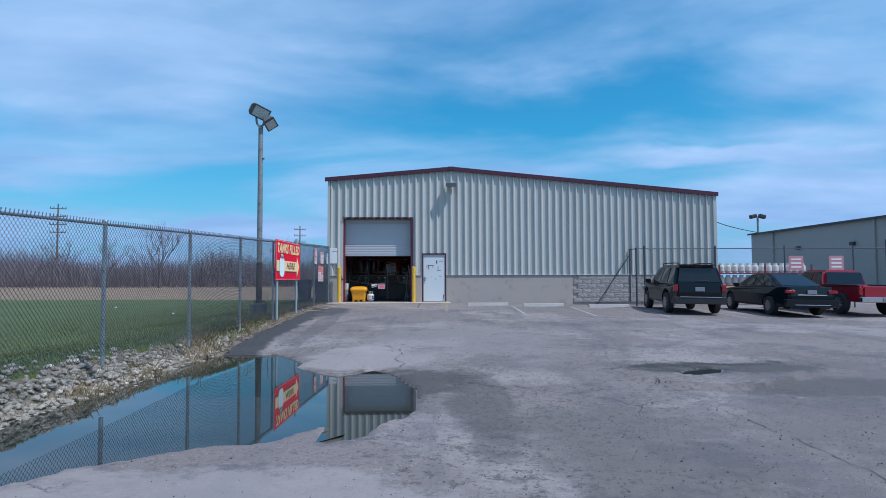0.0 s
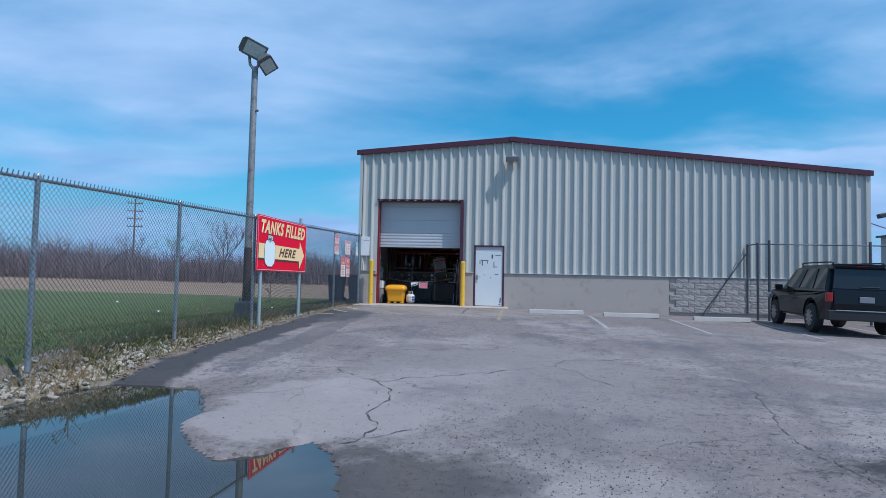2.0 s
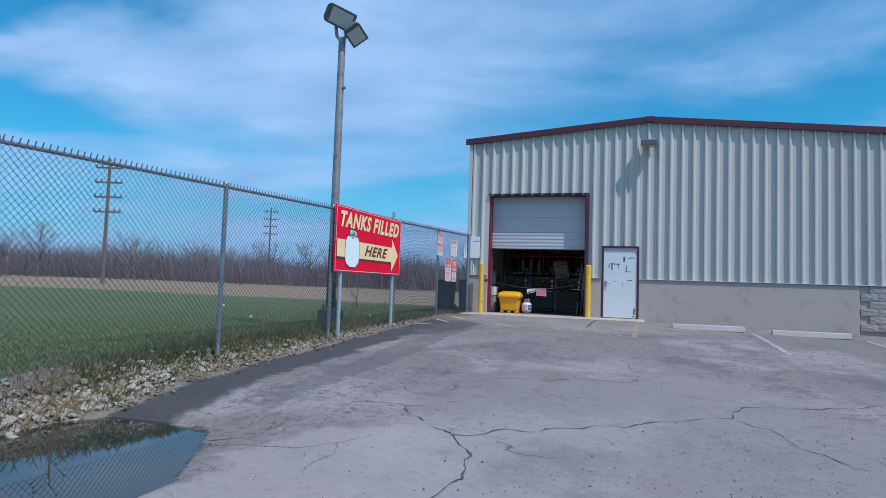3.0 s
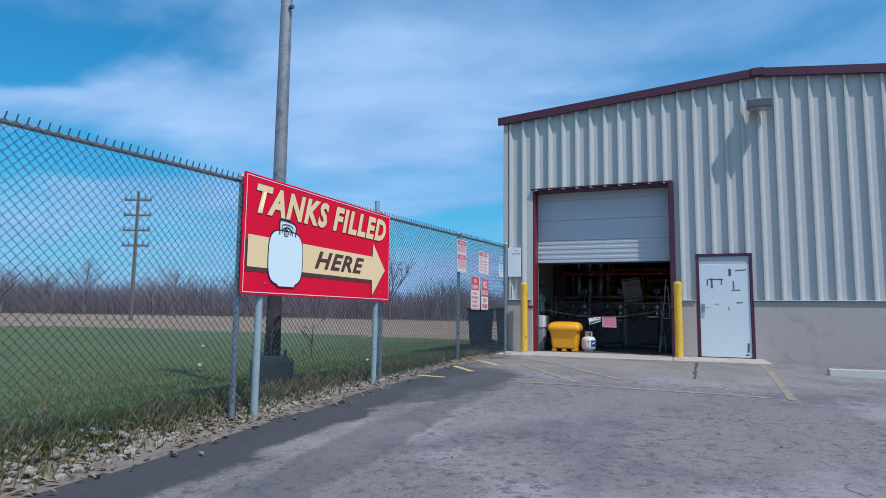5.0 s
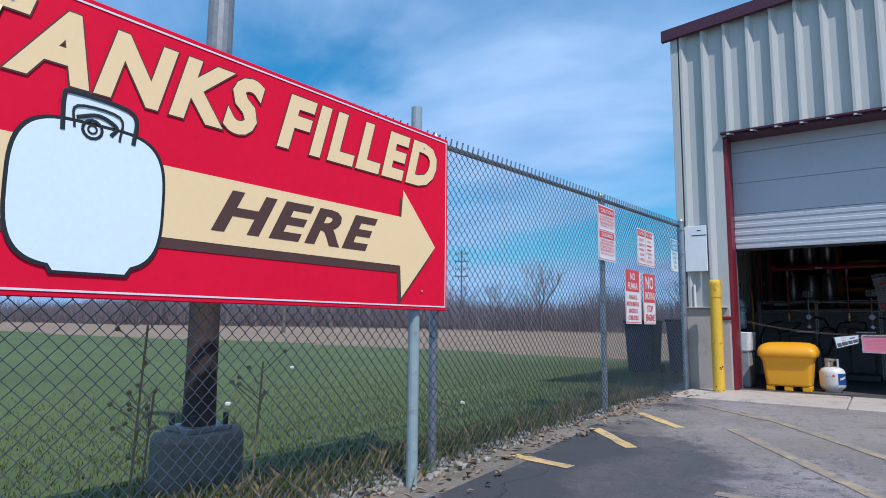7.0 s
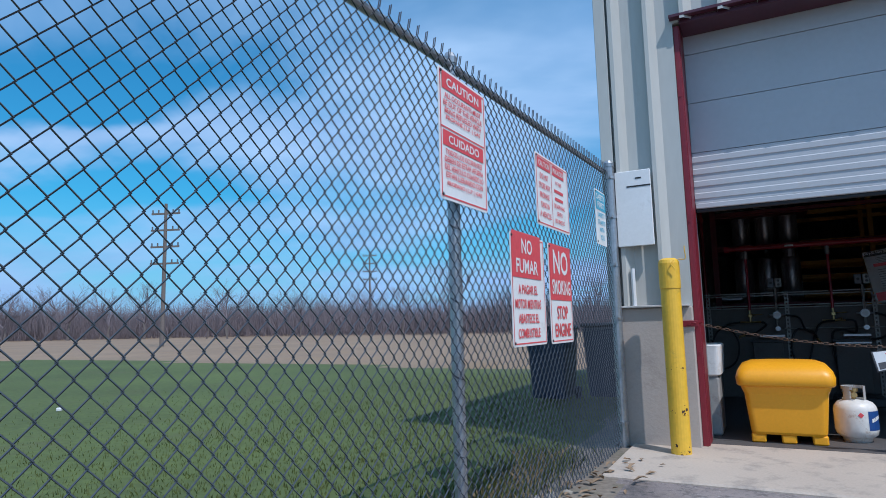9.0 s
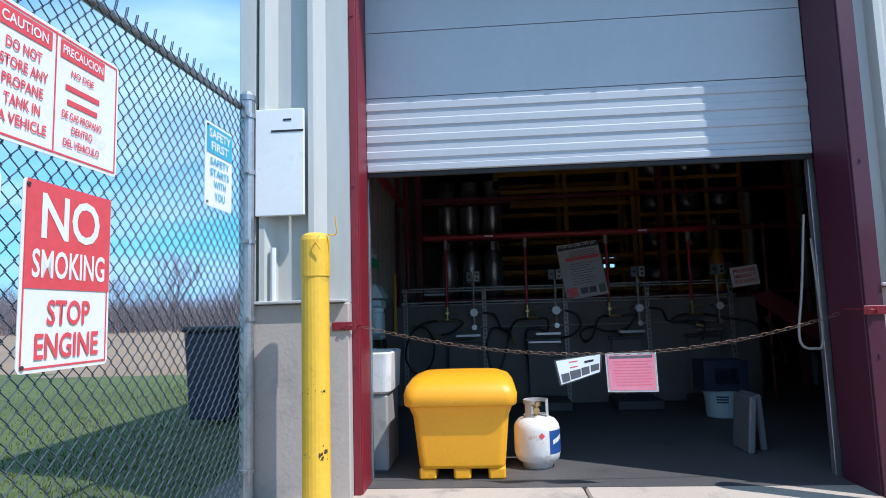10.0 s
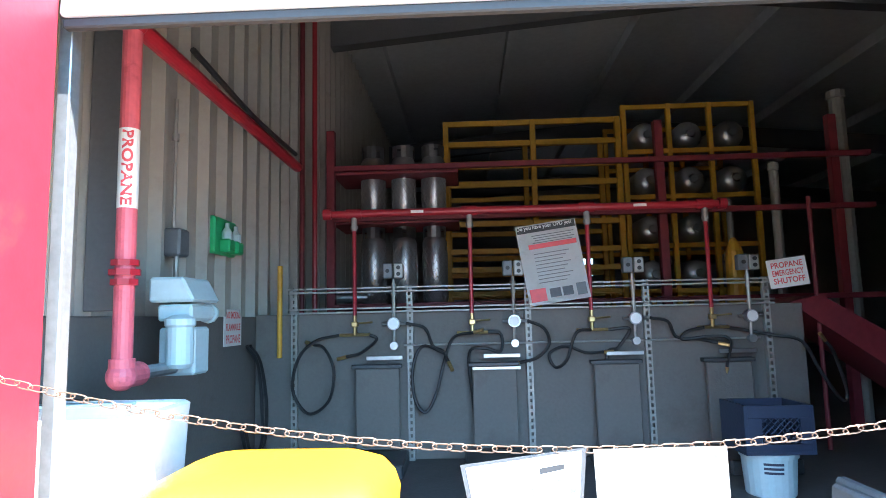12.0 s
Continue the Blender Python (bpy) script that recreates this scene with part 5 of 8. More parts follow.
for off, yaw, pitch, roll, size in (((-0.02, -0.10, 0.42), 18, -62, 24, (0.62, 0.40, 0.26)), ((0.27, 0.02, 0.10), 48, -48, 40, (0.44, 0.38, 0.28))):
    c = Vector((PX, PY, PT)) + Vector(off)
    turn = Matrix.Rotation(radians(yaw), 4, "Z") @ Matrix.Rotation(radians(pitch), 4, "X") @ Matrix.Rotation(radians(roll), 4, "Z")
    bm = bmesh.new()
    # a hood: flat lens side below, rounded back above, narrowing to one end
    k = size[1] / 0.42
    prof = [(-0.21, -0.10), (-0.21, -0.02), (-0.17, 0.06), (-0.09, 0.12), (0.03, 0.14), (0.13, 0.10), (0.20, 0.01), (0.21, -0.10)]
    ends = [(-0.5, 0.62), (-0.44, 0.86), (-0.34, 1.0), (0.42, 1.0), (0.5, 0.92)]
    rings = [[bm.verts.new((f * size[0], -y * k * (g if f < 0 else 1), z * k * g if z > 0 else z * k)) for y, z in prof] for f, g in ends]
    for a, b in zip(rings, rings[1:]):
        for i in range(len(prof)):
            j = (i + 1) % len(prof)
            bm.faces.new((a[i], b[i], b[j], a[j]))
    bm.faces.new(rings[0]); bm.faces.new(rings[-1][::-1])
    bmesh.ops.recalc_face_normals(bm, faces=bm.faces)
    bmesh.ops.transform(bm, matrix=Matrix.Translation(c) @ turn, verts=bm.verts)
    head = part("lamp_head", bm, M["lamp_grey"], lp)
    bm = bmesh.new()
    box(bm, (size[0] * 0.06, 0, -0.105 * k), (size[0] * 0.74, 0.33 * k, 0.012), 0.003)
    bmesh.ops.transform(bm, matrix=Matrix.Translation(c) @ turn, verts=bm.verts)
    part("lens", bm, M["flood_lens"], head, "pale glass lens")
    bm = bmesh.new()
    for lo, hi in (((-0.43, -0.20), (0.49, -0.17)), ((-0.43, 0.17), (0.49, 0.20)), ((0.44, -0.17), (0.49, 0.17)), ((-0.36, -0.17), (-0.31, 0.17))):
        span(bm, (lo[0] * size[0], lo[1] * k, -0.116 * k), (hi[0] * size[0], hi[1] * k, -0.100 * k))
    bmesh.ops.transform(bm, matrix=Matrix.Translation(c) @ turn, verts=bm.verts)
    part("lens_frame", bm, M["lamp_grey"], head)
    bm = bmesh.new()
    side = -0.13 if off[0] < 0 else 0.11
    sweep(bm, [Vector((PX, PY, PT - 0.10)), Vector((PX + side * 0.9, PY - 0.02, PT + 0.06)), Vector((PX + side, PY - 0.03, PT + 0.16)), c + turn.to_3x3() @ Vector((-0.12, 0.0, 0.08))], 0.036, 8)
    part("arm", bm, M["pole"], lp)
bm = bmesh.new()
cyl(bm, (PX + 0.08, PY - 0.03, PG + 4.9), (PX + 0.13, PY - 0.03, PG + 4.9), 0.03, 8)
part("photo_cell", bm, M["lamp_grey"], lp)

# ---- wheeled bins in the shade beside the building ----
for bx, by, words in ((-5.75, 30.0, "dark grey wheeled bin on shaded grass"), (-4.98, 30.2, "dark blue-grey wheeled bin by the wall")):
    g = ground_z(bx, by)
    wb = thing("wheeled_bin", words, "bin", (bx, by, g), group="wheeled bins")
    bm = bmesh.new()
    vs = box(bm, (bx, by, g + 0.55), (0.58, 0.66, 0.96), 0.02)
    for v in vs:
        k = 0.82 + 0.18 * (v.co.z - g) / 1.03
        v.co.x, v.co.y = bx + (v.co.x - bx) * k, by + (v.co.y - by) * k
    part("body", bm, M["basket"], wb)
    bm = bmesh.new()
    box(bm, (bx, by - 0.01, g + 1.06), (0.62, 0.72, 0.06), 0.02)
    part("lid", bm, M["trim_black"], wb)
    for s in (-1, 1):
        bm = bmesh.new()
        cyl(bm, (bx + s * 0.25, by + 0.28, g + 0.10), (bx + s * 0.30, by + 0.28, g + 0.10), 0.10, 14)
        part("wheel", bm, M["rubber"], wb)

# ---- wheel stops and paint lines ----
ws = None
for cx in (2.5, 4.68, 7.27):
    cy = 24.05
    g = ground_z(cx, cy)
    bm = bmesh.new()
    prism(bm, [(-0.09, -0.01), (0.09, -0.01), (0.06, 0.12), (-0.06, 0.12)], -0.8, 0.8, Matrix.Rotation(radians(90), 4, "Z"))
    bmesh.ops.bevel(bm, geom=list(bm.edges), offset=0.012, segments=1, affect="EDGES")
    bmesh.ops.translate(bm, verts=bm.verts, vec=(cx, cy, g))
    solid("wheel_stop", bm, M["kerb"], "worn pale concrete wheel stop on the asphalt", "wheel stop", (cx, cy, g), group="wheel stops")


def paint_line(p, q, width, material, label):
    """A worn stripe that lies on the asphalt."""
    n = max(2, int(math.hypot(q[0] - p[0], q[1] - p[1]) / 0.15))
    ux, uy = (q[0] - p[0]), (q[1] - p[1])
    L = math.hypot(ux, uy)
    px, py = -uy / L * width / 2, ux / L * width / 2
    v, f = [], []
    for i in range(n + 1):
        x, y = p[0] + ux * i / n, p[1] + uy * i / n
        w = 1 + 0.25 * noise.noise(Vector((x * 5, y * 5, 0)))
        for s in (-1, 0, 1):
            a, b = x + s * px * w, y + s * py * w
            v.append((a, b, max(ground_z(a, b), FLOOR if (-4.02 < a < 1.12 and b > 25.48) else -9) + 0.004))
    for i in range(n):
        for k in (0, 1):
            f.append((3 * i + k, 3 * i + k + 1, 3 * i + k + 4, 3 * i + k + 3))
    tagged(mesh_part("paint_line", v, f, material), label, "road marking", group="paint lines", kind="structure")


for p, q in (((-3.93, 22.75), (-3.40, 22.18)), ((-3.86, 23.8), (-3.30, 23.22)), ((-4.05, 21.45), (-3.55, 21.36)), ((-3.5, 24.9), (-2.7, 24.1)), ((-2.9, 23.4), (-1.7, 21.5)), ((-3.0, 24.6), (-1.2, 22.0)), ((-2.6, 21.27), (0.6, 21.18)), ((0.95, 25.4), (0.79, 21.1))):
    short = math.hypot(q[0] - p[0], q[1] - p[1]) < 0.9
    paint_line(p, q, 0.10, M["dash_yellow" if short else "line_yellow"], "chipped short yellow painted dash" if short else "worn yellow painted stripe")
for x in (3.45, 5.75, 8.2, 10.7, 13.6):
    paint_line((x, 23.9), (x - 0.12, 20.0), 0.10, M["line_white"], "worn white parking stripe")


def crack(label, points, width, seed):
    """An open crack in the asphalt: a ragged dark strip that wanders between its turning points."""
    q = random.Random(seed)
    v, f = [], []
    for (ax, ay), (bx, by) in zip(points, points[1:]):
        n = max(3, int(math.hypot(bx - ax, by - ay) / 0.035))
        for i in range(n):
            t = i / n
            x, y = ax + (bx - ax) * t, ay + (by - ay) * t
            x += 0.05 * noise.noise(Vector((x * 4, y * 4, seed))) + 0.02 * noise.noise(Vector((x * 17, y * 17, seed)))
            y += 0.09 * noise.noise(Vector((x * 4, y * 4, seed + 5))) + 0.03 * noise.noise(Vector((x * 17, y * 17, seed + 5)))
            w = width * max(0.15, 0.6 + 1.1 * noise.noise(Vector((x * 6, y * 6, seed + 9))) + q.uniform(-0.25, 0.25))
            ln = math.hypot(bx - ax, by - ay)
            for k in (-0.5, 0.5):
                cx, cy = x - k * w * (by - ay) / ln, y + k * w * (bx - ax) / ln
                v.append((cx, cy, max(ground_z(cx, cy), FLOOR if (-4.02 < cx < 1.12 and cy > 25.48) else -9) + 0.006))
    for i in range(0, len(v) - 2, 2):
        f.append((i, i + 2, i + 3, i + 1))
    tagged(mesh_part("crack", v, f, M["crack"]), label, "crack", group="asphalt cracks", kind="structure")


crack("long ragged crack across the worn asphalt", [(-1.9, 13.9), (-1.43, 13.82), (-1.12, 13.3), (-0.75, 13.06), (-0.33, 13.3), (0.12, 13.58), (0.59, 13.86), (1.08, 14.24), (1.56, 14.55), (1.78, 15.1), (2.6, 15.4), (3.4, 15.9)], 0.017, 1)
crack("short branching crack in the asphalt", [(-1.43, 13.82), (-1.2, 14.0), (-1.0, 14.2)], 0.014, 2)
crack("broken crack running down to the puddle", [(-0.75, 13.06), (-0.5, 12.6), (-0.42, 12.0), (-0.55, 11.5), (-0.35, 11.0), (-0.45, 10.6), (-0.7, 10.4)], 0.021, 3)
crack("short crack in the asphalt", [(-0.35, 10.7), (-0.05, 10.9), (0.3, 11.0)], 0.014, 4)
crack("short crack in the asphalt", [(1.64, 14.46), (1.84, 14.22), (1.94, 13.73), (2.3, 13.2)], 0.012, 5)
crack("thin crack beside the dark strip", [(-3.2, 12.35), (-2.74, 12.4), (-2.31, 12.6)], 0.011, 6)
crack("long ragged joint along the asphalt", [(3.9, 13.5), (3.62, 12.2), (3.38, 11.4), (3.34, 10.0), (3.46, 8.6), (3.5, 7.0), (3.55, 5.9), (3.52, 4.4), (3.6, 2.0)], 0.011, 7)
crack("thin crack across the asphalt", [(2.1, 10.75), (2.7, 11.05), (3.34, 11.35)], 0.011, 8)
crack("ragged crack in front of the side door", [(-0.14, 25.3), (-0.16, 24.4), (-0.2, 23.4), (-0.22, 22.4)], 0.05, 9)


# ---- rubble, leaves, weeds and grass along the fence ----
rnd = random.Random(11)


def chunk(seed, size):
    """A broken stone: a squashed, knocked-about ball."""
    q = random.Random(seed)
    bm = bmesh.new()
    bmesh.ops.create_icosphere(bm, subdivisions=1, radius=0.5)
    sx, sy, sz = q.uniform(0.8, 1.2), q.uniform(0.6, 1.0), q.uniform(0.45, 0.75)
    for v in bm.verts:
        v.co *= q.uniform(0.72, 1.1)
        v.co.x *= sx; v.co.y *= sy; v.co.z *= sz
    bmesh.ops.scale(bm, verts=bm.verts, vec=(size,) * 3)
    return bm


border = thing("rock_border", "band of broken pale stones along the fence foot", "stones", (-4.6, 9.0, ground_z(-4.6, 9.0)))
stones = []
for s in range(6):
    me = bpy.data.meshes.new("stone")
    b = chunk(s, 1.0); b.to_mesh(me); b.free()
    me.materials.append(M["stone"])
    stones.append(me)
base = border.location
spread = []
for k in range(3200):
    y = rnd.uniform(3.0, 14.0) if k < 1900 else rnd.uniform(12, 21) if k < 2900 else rnd.uniform(18, 25)
    wide = 1.0 - 0.45 * smooth_step(9, 14, y)
    x = fence_x(y) - 0.20 * wide * wide + rnd.gauss(0, 0.16 * wide)
    size = rnd.uniform(0.045, 0.125) * (1.1 if y < 11 else 0.85) * (1 if y < 17 else 0.75)
    spread.append((x, y, size))
for k, (x, y, size) in enumerate(spread[:300]):
    ob = new("stone", stones[k % 6])
    ob.parent = border
    ob.location = Vector((x, y, ground_z(x, y) + size * 0.16)) - base
    ob.rotation_euler = (rnd.uniform(-0.4, 0.4), rnd.uniform(-0.4, 0.4), rnd.uniform(0, 6.3))
    ob.scale = (size,) * 3
V, F = [], []
for k, (x, y, size) in enumerate(spread[300:]):
    me = stones[k % 6]
    a, o = rnd.uniform(0, 6.3), len(V)
    for v in me.vertices:
        V.append((x + size * (v.co.x * math.cos(a) - v.co.y * math.sin(a)), y + size * (v.co.x * math.sin(a) + v.co.y * math.cos(a)), ground_z(x, y) + size * (v.co.z + 0.16)))
    F += [tuple(o + i for i in p.vertices) for p in me.polygons]
ob = mesh_part("rubble", V, F, M["stone"], border)
ob["kind"] = "stuff"

V, F = [], []
for k in range(700):
    y = rnd.uniform(13, 26)
    x = fence_x(y) + rnd.gauss(0.12, 0.16)
    s, a, z = rnd.uniform(0.02, 0.05), rnd.uniform(0, 6.3), ground_z(x, y) + rnd.uniform(0.008, 0.035)
    o, t = len(V), rnd.uniform(-0.5, 0.5)
    for px, py in ((-1, 0), (0, -0.5), (1, 0), (0, 0.5)):
        V.append((x + s * (px * math.cos(a) - py * math.sin(a)), y + s * (px * math.sin(a) + py * math.cos(a)), z + s * t * px + (0.3 * s if py else 0)))
    F += [(o, o + 1, o + 2), (o, o + 2, o + 3)]
tagged(mesh_part("dead_leaves", V, F, M["leaf"]), "scattered brown dead leaves along the fence", "leaves", kind="stuff")


V, F = [], []
for k in range(9000):
    x, y = (rnd.gauss(2.2, 2.2), rnd.gauss(6.5, 3.2)) if k < 6200 else (rnd.uniform(-3.6, 9), rnd.uniform(0, 22))
    if inside_by(PUDDLE, x, y) > -0.05 or y > 25.3 or x < fence_x(y) + 0.4:
        continue
    if k % 4 == 0:
        x, y = rnd.gauss(1.1, 0.7), rnd.gauss(9.7, 1.6)
    elif k % 7 == 0:
        x, y = rnd.gauss(4.6, 1.0), rnd.gauss(10.6, 0.5)
    if max(inside_by(PUDDLE, x, y), inside_by(HOLE, x, y)) > -0.05:
        continue
    s, a, o, z = rnd.uniform(0.003, 0.009) * (1.6 if k % 11 == 0 else 1.0), rnd.uniform(0, 6.3), len(V), ground_z(x, y)
    V += [(x + s * math.cos(a), y + s * math.sin(a), z), (x + s * math.cos(a + 2.2), y + s * math.sin(a + 2.2), z), (x + s * math.cos(a + 4.1), y + s * math.sin(a + 4.1), z), (x, y, z + s * 1.1)]
    F += [(o, o + 1, o + 3), (o + 1, o + 2, o + 3), (o + 2, o, o + 3)]
tagged(mesh_part("loose_gravel", V, F, M["gravel"]), "loose dark gravel scattered over the worn asphalt", "gravel", kind="stuff")


def blades(name, label, material, count, place, height, width=0.006):
    V, F = [], []
    for _ in range(count):
        x, y = place()
        h, a = rnd.uniform(0.5, 1.2) * height(x, y), rnd.uniform(0, 6.3)
        lx, ly = rnd.gauss(0, 0.35) * h, rnd.gauss(0, 0.35) * h
        z, o = ground_z(x, y) - 0.005, len(V)
        c, s = math.cos(a) * width, math.sin(a) * width
        V += [(x - c, y - s, z), (x + c, y + s, z), (x + lx * 0.4 + c * 0.6, y + ly * 0.4 + s * 0.6, z + h * 0.6), (x + lx, y + ly, z + h)]
        F += [(o, o + 1, o + 2), (o, o + 2, o + 3)]
    tagged(mesh_part(name, V, F, material), label, "grass", kind="stuff")


blades("grass", "short mown green grass beyond the fence", M["blade"], 60000, lambda: (fence_x(18) - 0.25 - abs(rnd.gauss(0, 3.2)), rnd.uniform(6, 36)), lambda x, y: 0.045)
blades("dry_tufts", "pale dry grass tufts at the fence foot", M["weed"], 2600, lambda: (fence_x(15) + rnd.gauss(-0.15, 0.15), 26 - abs(rnd.gauss(0, 9)) if rnd.random() < 0.5 else rnd.choice((8.6, 10.2, 12.2, 12.6, 13.1, 15.6, 17.2, 18.8, 19.6)) + rnd.gauss(0, 0.3)), lambda x, y: 0.16, 0.004)
blades("green_tufts", "longer green grass along the fence foot", M["blade"], 12000, lambda: (fence_x(15) + rnd.gauss(-0.2, 0.14), rnd.uniform(13, 26.3)), lambda x, y: 0.11, 0.005)

# tall dead weeds behind the wire
for wx, wy, h in ((-4.75, 18.9, 0.95), (-4.6, 19.5, 0.75), (-5.0, 19.1, 0.6), (-4.5, 12.6, 0.5), (-4.55, 16.1, 0.45), (-4.7, 21.3, 0.5)):
    g = ground_z(wx, wy)
    bm = bmesh.new()
    sweep(bm, curve_points([(wx, wy, g - 0.02), (wx + 0.02, wy + 0.01, g + h * 0.5), (wx + 0.01, wy + 0.04, g + h)], 6), 0.006, 5)
    for k in range(9):
        z = g + h * rnd.uniform(0.3, 0.95)
        a, l = rnd.uniform(0, 6.3), rnd.uniform(0.05, 0.16)
        tip = (wx + math.cos(a) * l, wy + math.sin(a) * l, z + l * 0.9)
        sweep(bm, [(wx + 0.012, wy + 0.015, z), tip], 0.003, 4)
        bmesh.ops.create_icosphere(bm, subdivisions=1, radius=0.014, matrix=Matrix.Translation(tip))
    solid("dead_weed", bm, M["weed"], "dry brown weed stalk standing in the grass", "weed", (wx, wy, g), group="dead weeds")
for lx, ly, s in ((-13.5, 27.5, 0.06), (-9.0, 22.5, 0.05), (-6.2, 24.0, 0.04)):
    bm = bmesh.new()
    box(bm, (lx, ly, ground_z(lx, ly) + s * 0.5), (s * 1.4, s, s), s * 0.2, Matrix.Rotation(0.6, 4, "Z"))
    solid("litter", bm, M["white_plastic"], "small white scrap of litter on the grass", "litter", (lx, ly, ground_z(lx, ly)), group="litter")


# ---- parked vehicles ----
def wheel_set(t, axle_front, axle_rear, half, r):
    for y in (axle_front, axle_rear):
        for s in (-1, 1):
            bm = bmesh.new()
            m = Matrix.Translation((s * (half - 0.10), y, r)) @ Matrix.Rotation(radians(90), 4, "Y")
            lathe(bm, [(r * 0.62, -0.10), (r * 0.93, -0.105), (r, -0.07), (r, 0.07), (r * 0.93, 0.105), (r * 0.62, 0.10)], 24)
            bmesh.ops.transform(bm, matrix=m, verts=bm.verts)
            w = part("tyre", bm, M["rubber"], t)
            bm = bmesh.new()
            for k in range(5):
                box(bm, (0, 0, 0.0), (r * 1.15, r * 0.16, 0.02), 0.0, Matrix.Translation((0, 0, s * 0.108)) @ Matrix.Rotation(math.pi * k / 5, 4, "Z"))
            cyl(bm, (0, 0, s * 0.095), (0, 0, s * 0.115), r * 0.2, 12)
            bmesh.ops.transform(bm, matrix=m, verts=bm.verts)
            part("rim", bm, M["steel"], w, "silver spoked rim")


def side_body(outline, half, axles, arch, tuck=0.06):
    """The painted lower body: a side view with wheel arches cut out, given width, rounded and drawn in at the top."""
    pts = []
    for a, b in zip(outline, outline[1:] + outline[:1]):
        pts.append(a)
        if a[1] == b[1] and a[1] < 0.45:
            for c in sorted(axles, reverse=b[0] < a[0]):
                if min(a[0], b[0]) < c < max(a[0], b[0]):
                    d = 1 if b[0] > a[0] else -1
                    pts += [(c - d * arch * math.cos(math.pi * k / 8), a[1] + (arch + 0.05) * math.sin(math.pi * k / 8)) for k in range(9)]
    bm = bmesh.new()
    prism(bm, pts, -half, half, Matrix.Rotation(radians(90), 4, "Z"))
    ymax = max(abs(v.co.y) for v in bm.verts)
    for v in bm.verts:
        v.co.x *= (1 - tuck * max(0, (v.co.z - 0.75)) / 0.4) * (1 - 0.16 * (abs(v.co.y) / ymax) ** 5)
    es = [e for e in bm.edges if abs(e.verts[0].co.x - e.verts[1].co.x) < 0.05 and abs(e.verts[0].co.x) > half * 0.8]
    bmesh.ops.bevel(bm, geom=es, offset=0.06, segments=3, affect="EDGES")
    return bm


def hull(low, high, z0, z1, w0, w1, bevel=0.10):
    """A tapered cabin: (rear, front) at the belt and at the roof."""
    bm = bmesh.new()
    v = [bm.verts.new(p) for p in ((-w0, low[0], z0), (w0, low[0], z0), (w0, low[1], z0), (-w0, low[1], z0), (-w1, high[0], z1), (w1, high[0], z1), (w1, high[1], z1), (-w1, high[1], z1))]
    for f in ((3, 2, 1, 0), (4, 5, 6, 7), (0, 1, 5, 4), (1, 2, 6, 5), (2, 3, 7, 6), (3, 0, 4, 7)):
        bm.faces.new([v[i] for i in f])
    if bevel:
        bmesh.ops.bevel(bm, geom=[e for e in bm.edges if max(p.co.z for p in e.verts) > z0 + 0.01], offset=bevel, segments=4, affect="EDGES")
    return bm


def pane(t, corners, name="window", material=None):
    """A glass pane given by its corners, with thickness outwards."""
    bm = bmesh.new()
    c = [Vector(p) for p in corners]
    n = (c[1] - c[0]).cross(c[2] - c[0]).normalized() * 0.012
    a, b = [bm.verts.new(p) for p in c], [bm.verts.new(p + n) for p in c]
    bm.faces.new(a[::-1]); bm.faces.new(b)
    for i in range(len(a)):
        j = (i + 1) % len(a)
        bm.faces.new((a[i], a[j], b[j], b[i]))
    return part(name, bm, material or M["glass"], t)


def lump(t, name, c, s, material, label="", bevel=0.02):
    bm = bmesh.new()
    box(bm, c, s, min(bevel, min(s) * 0.4), seg=2)
    return part(name, bm, material, t, label)


def cabin_glass(t, low, high, z0, z1, w0, w1, cuts, rear=True):
    """Side windows between the cuts (fractions along the cabin), windscreen and rear window."""
    def at(s, f, h):
        y0, y1 = low[0] + (high[0] - low[0]) * h, low[1] + (high[1] - low[1]) * h
        w = w0 + (w1 - w0) * h
        return Vector((s * (w + 0.002), y0 + (y1 - y0) * f, z0 + (z1 - z0) * h))
    for s in (-1, 1):
        for a, b in cuts:
            q = [at(s, a, 0.10), at(s, b, 0.10), at(s, b, 0.84), at(s, a, 0.84)]
            pane(t, q if s > 0 else q[::-1])
    for f, sgn, nm in ((0.0, -1, "rear_window"), (1.0, 1, "windscreen")):
        if nm == "rear_window" and not rear:
            continue
        e = 0.004 * sgn
        q = [at(-0.86, f, 0.12), at(0.86, f, 0.12), at(0.86, f, 0.86), at(-0.86, f, 0.86)]
        q = [p + Vector((0, e, 0)) for p in q]
        pane(t, q if sgn < 0 else q[::-1], nm)


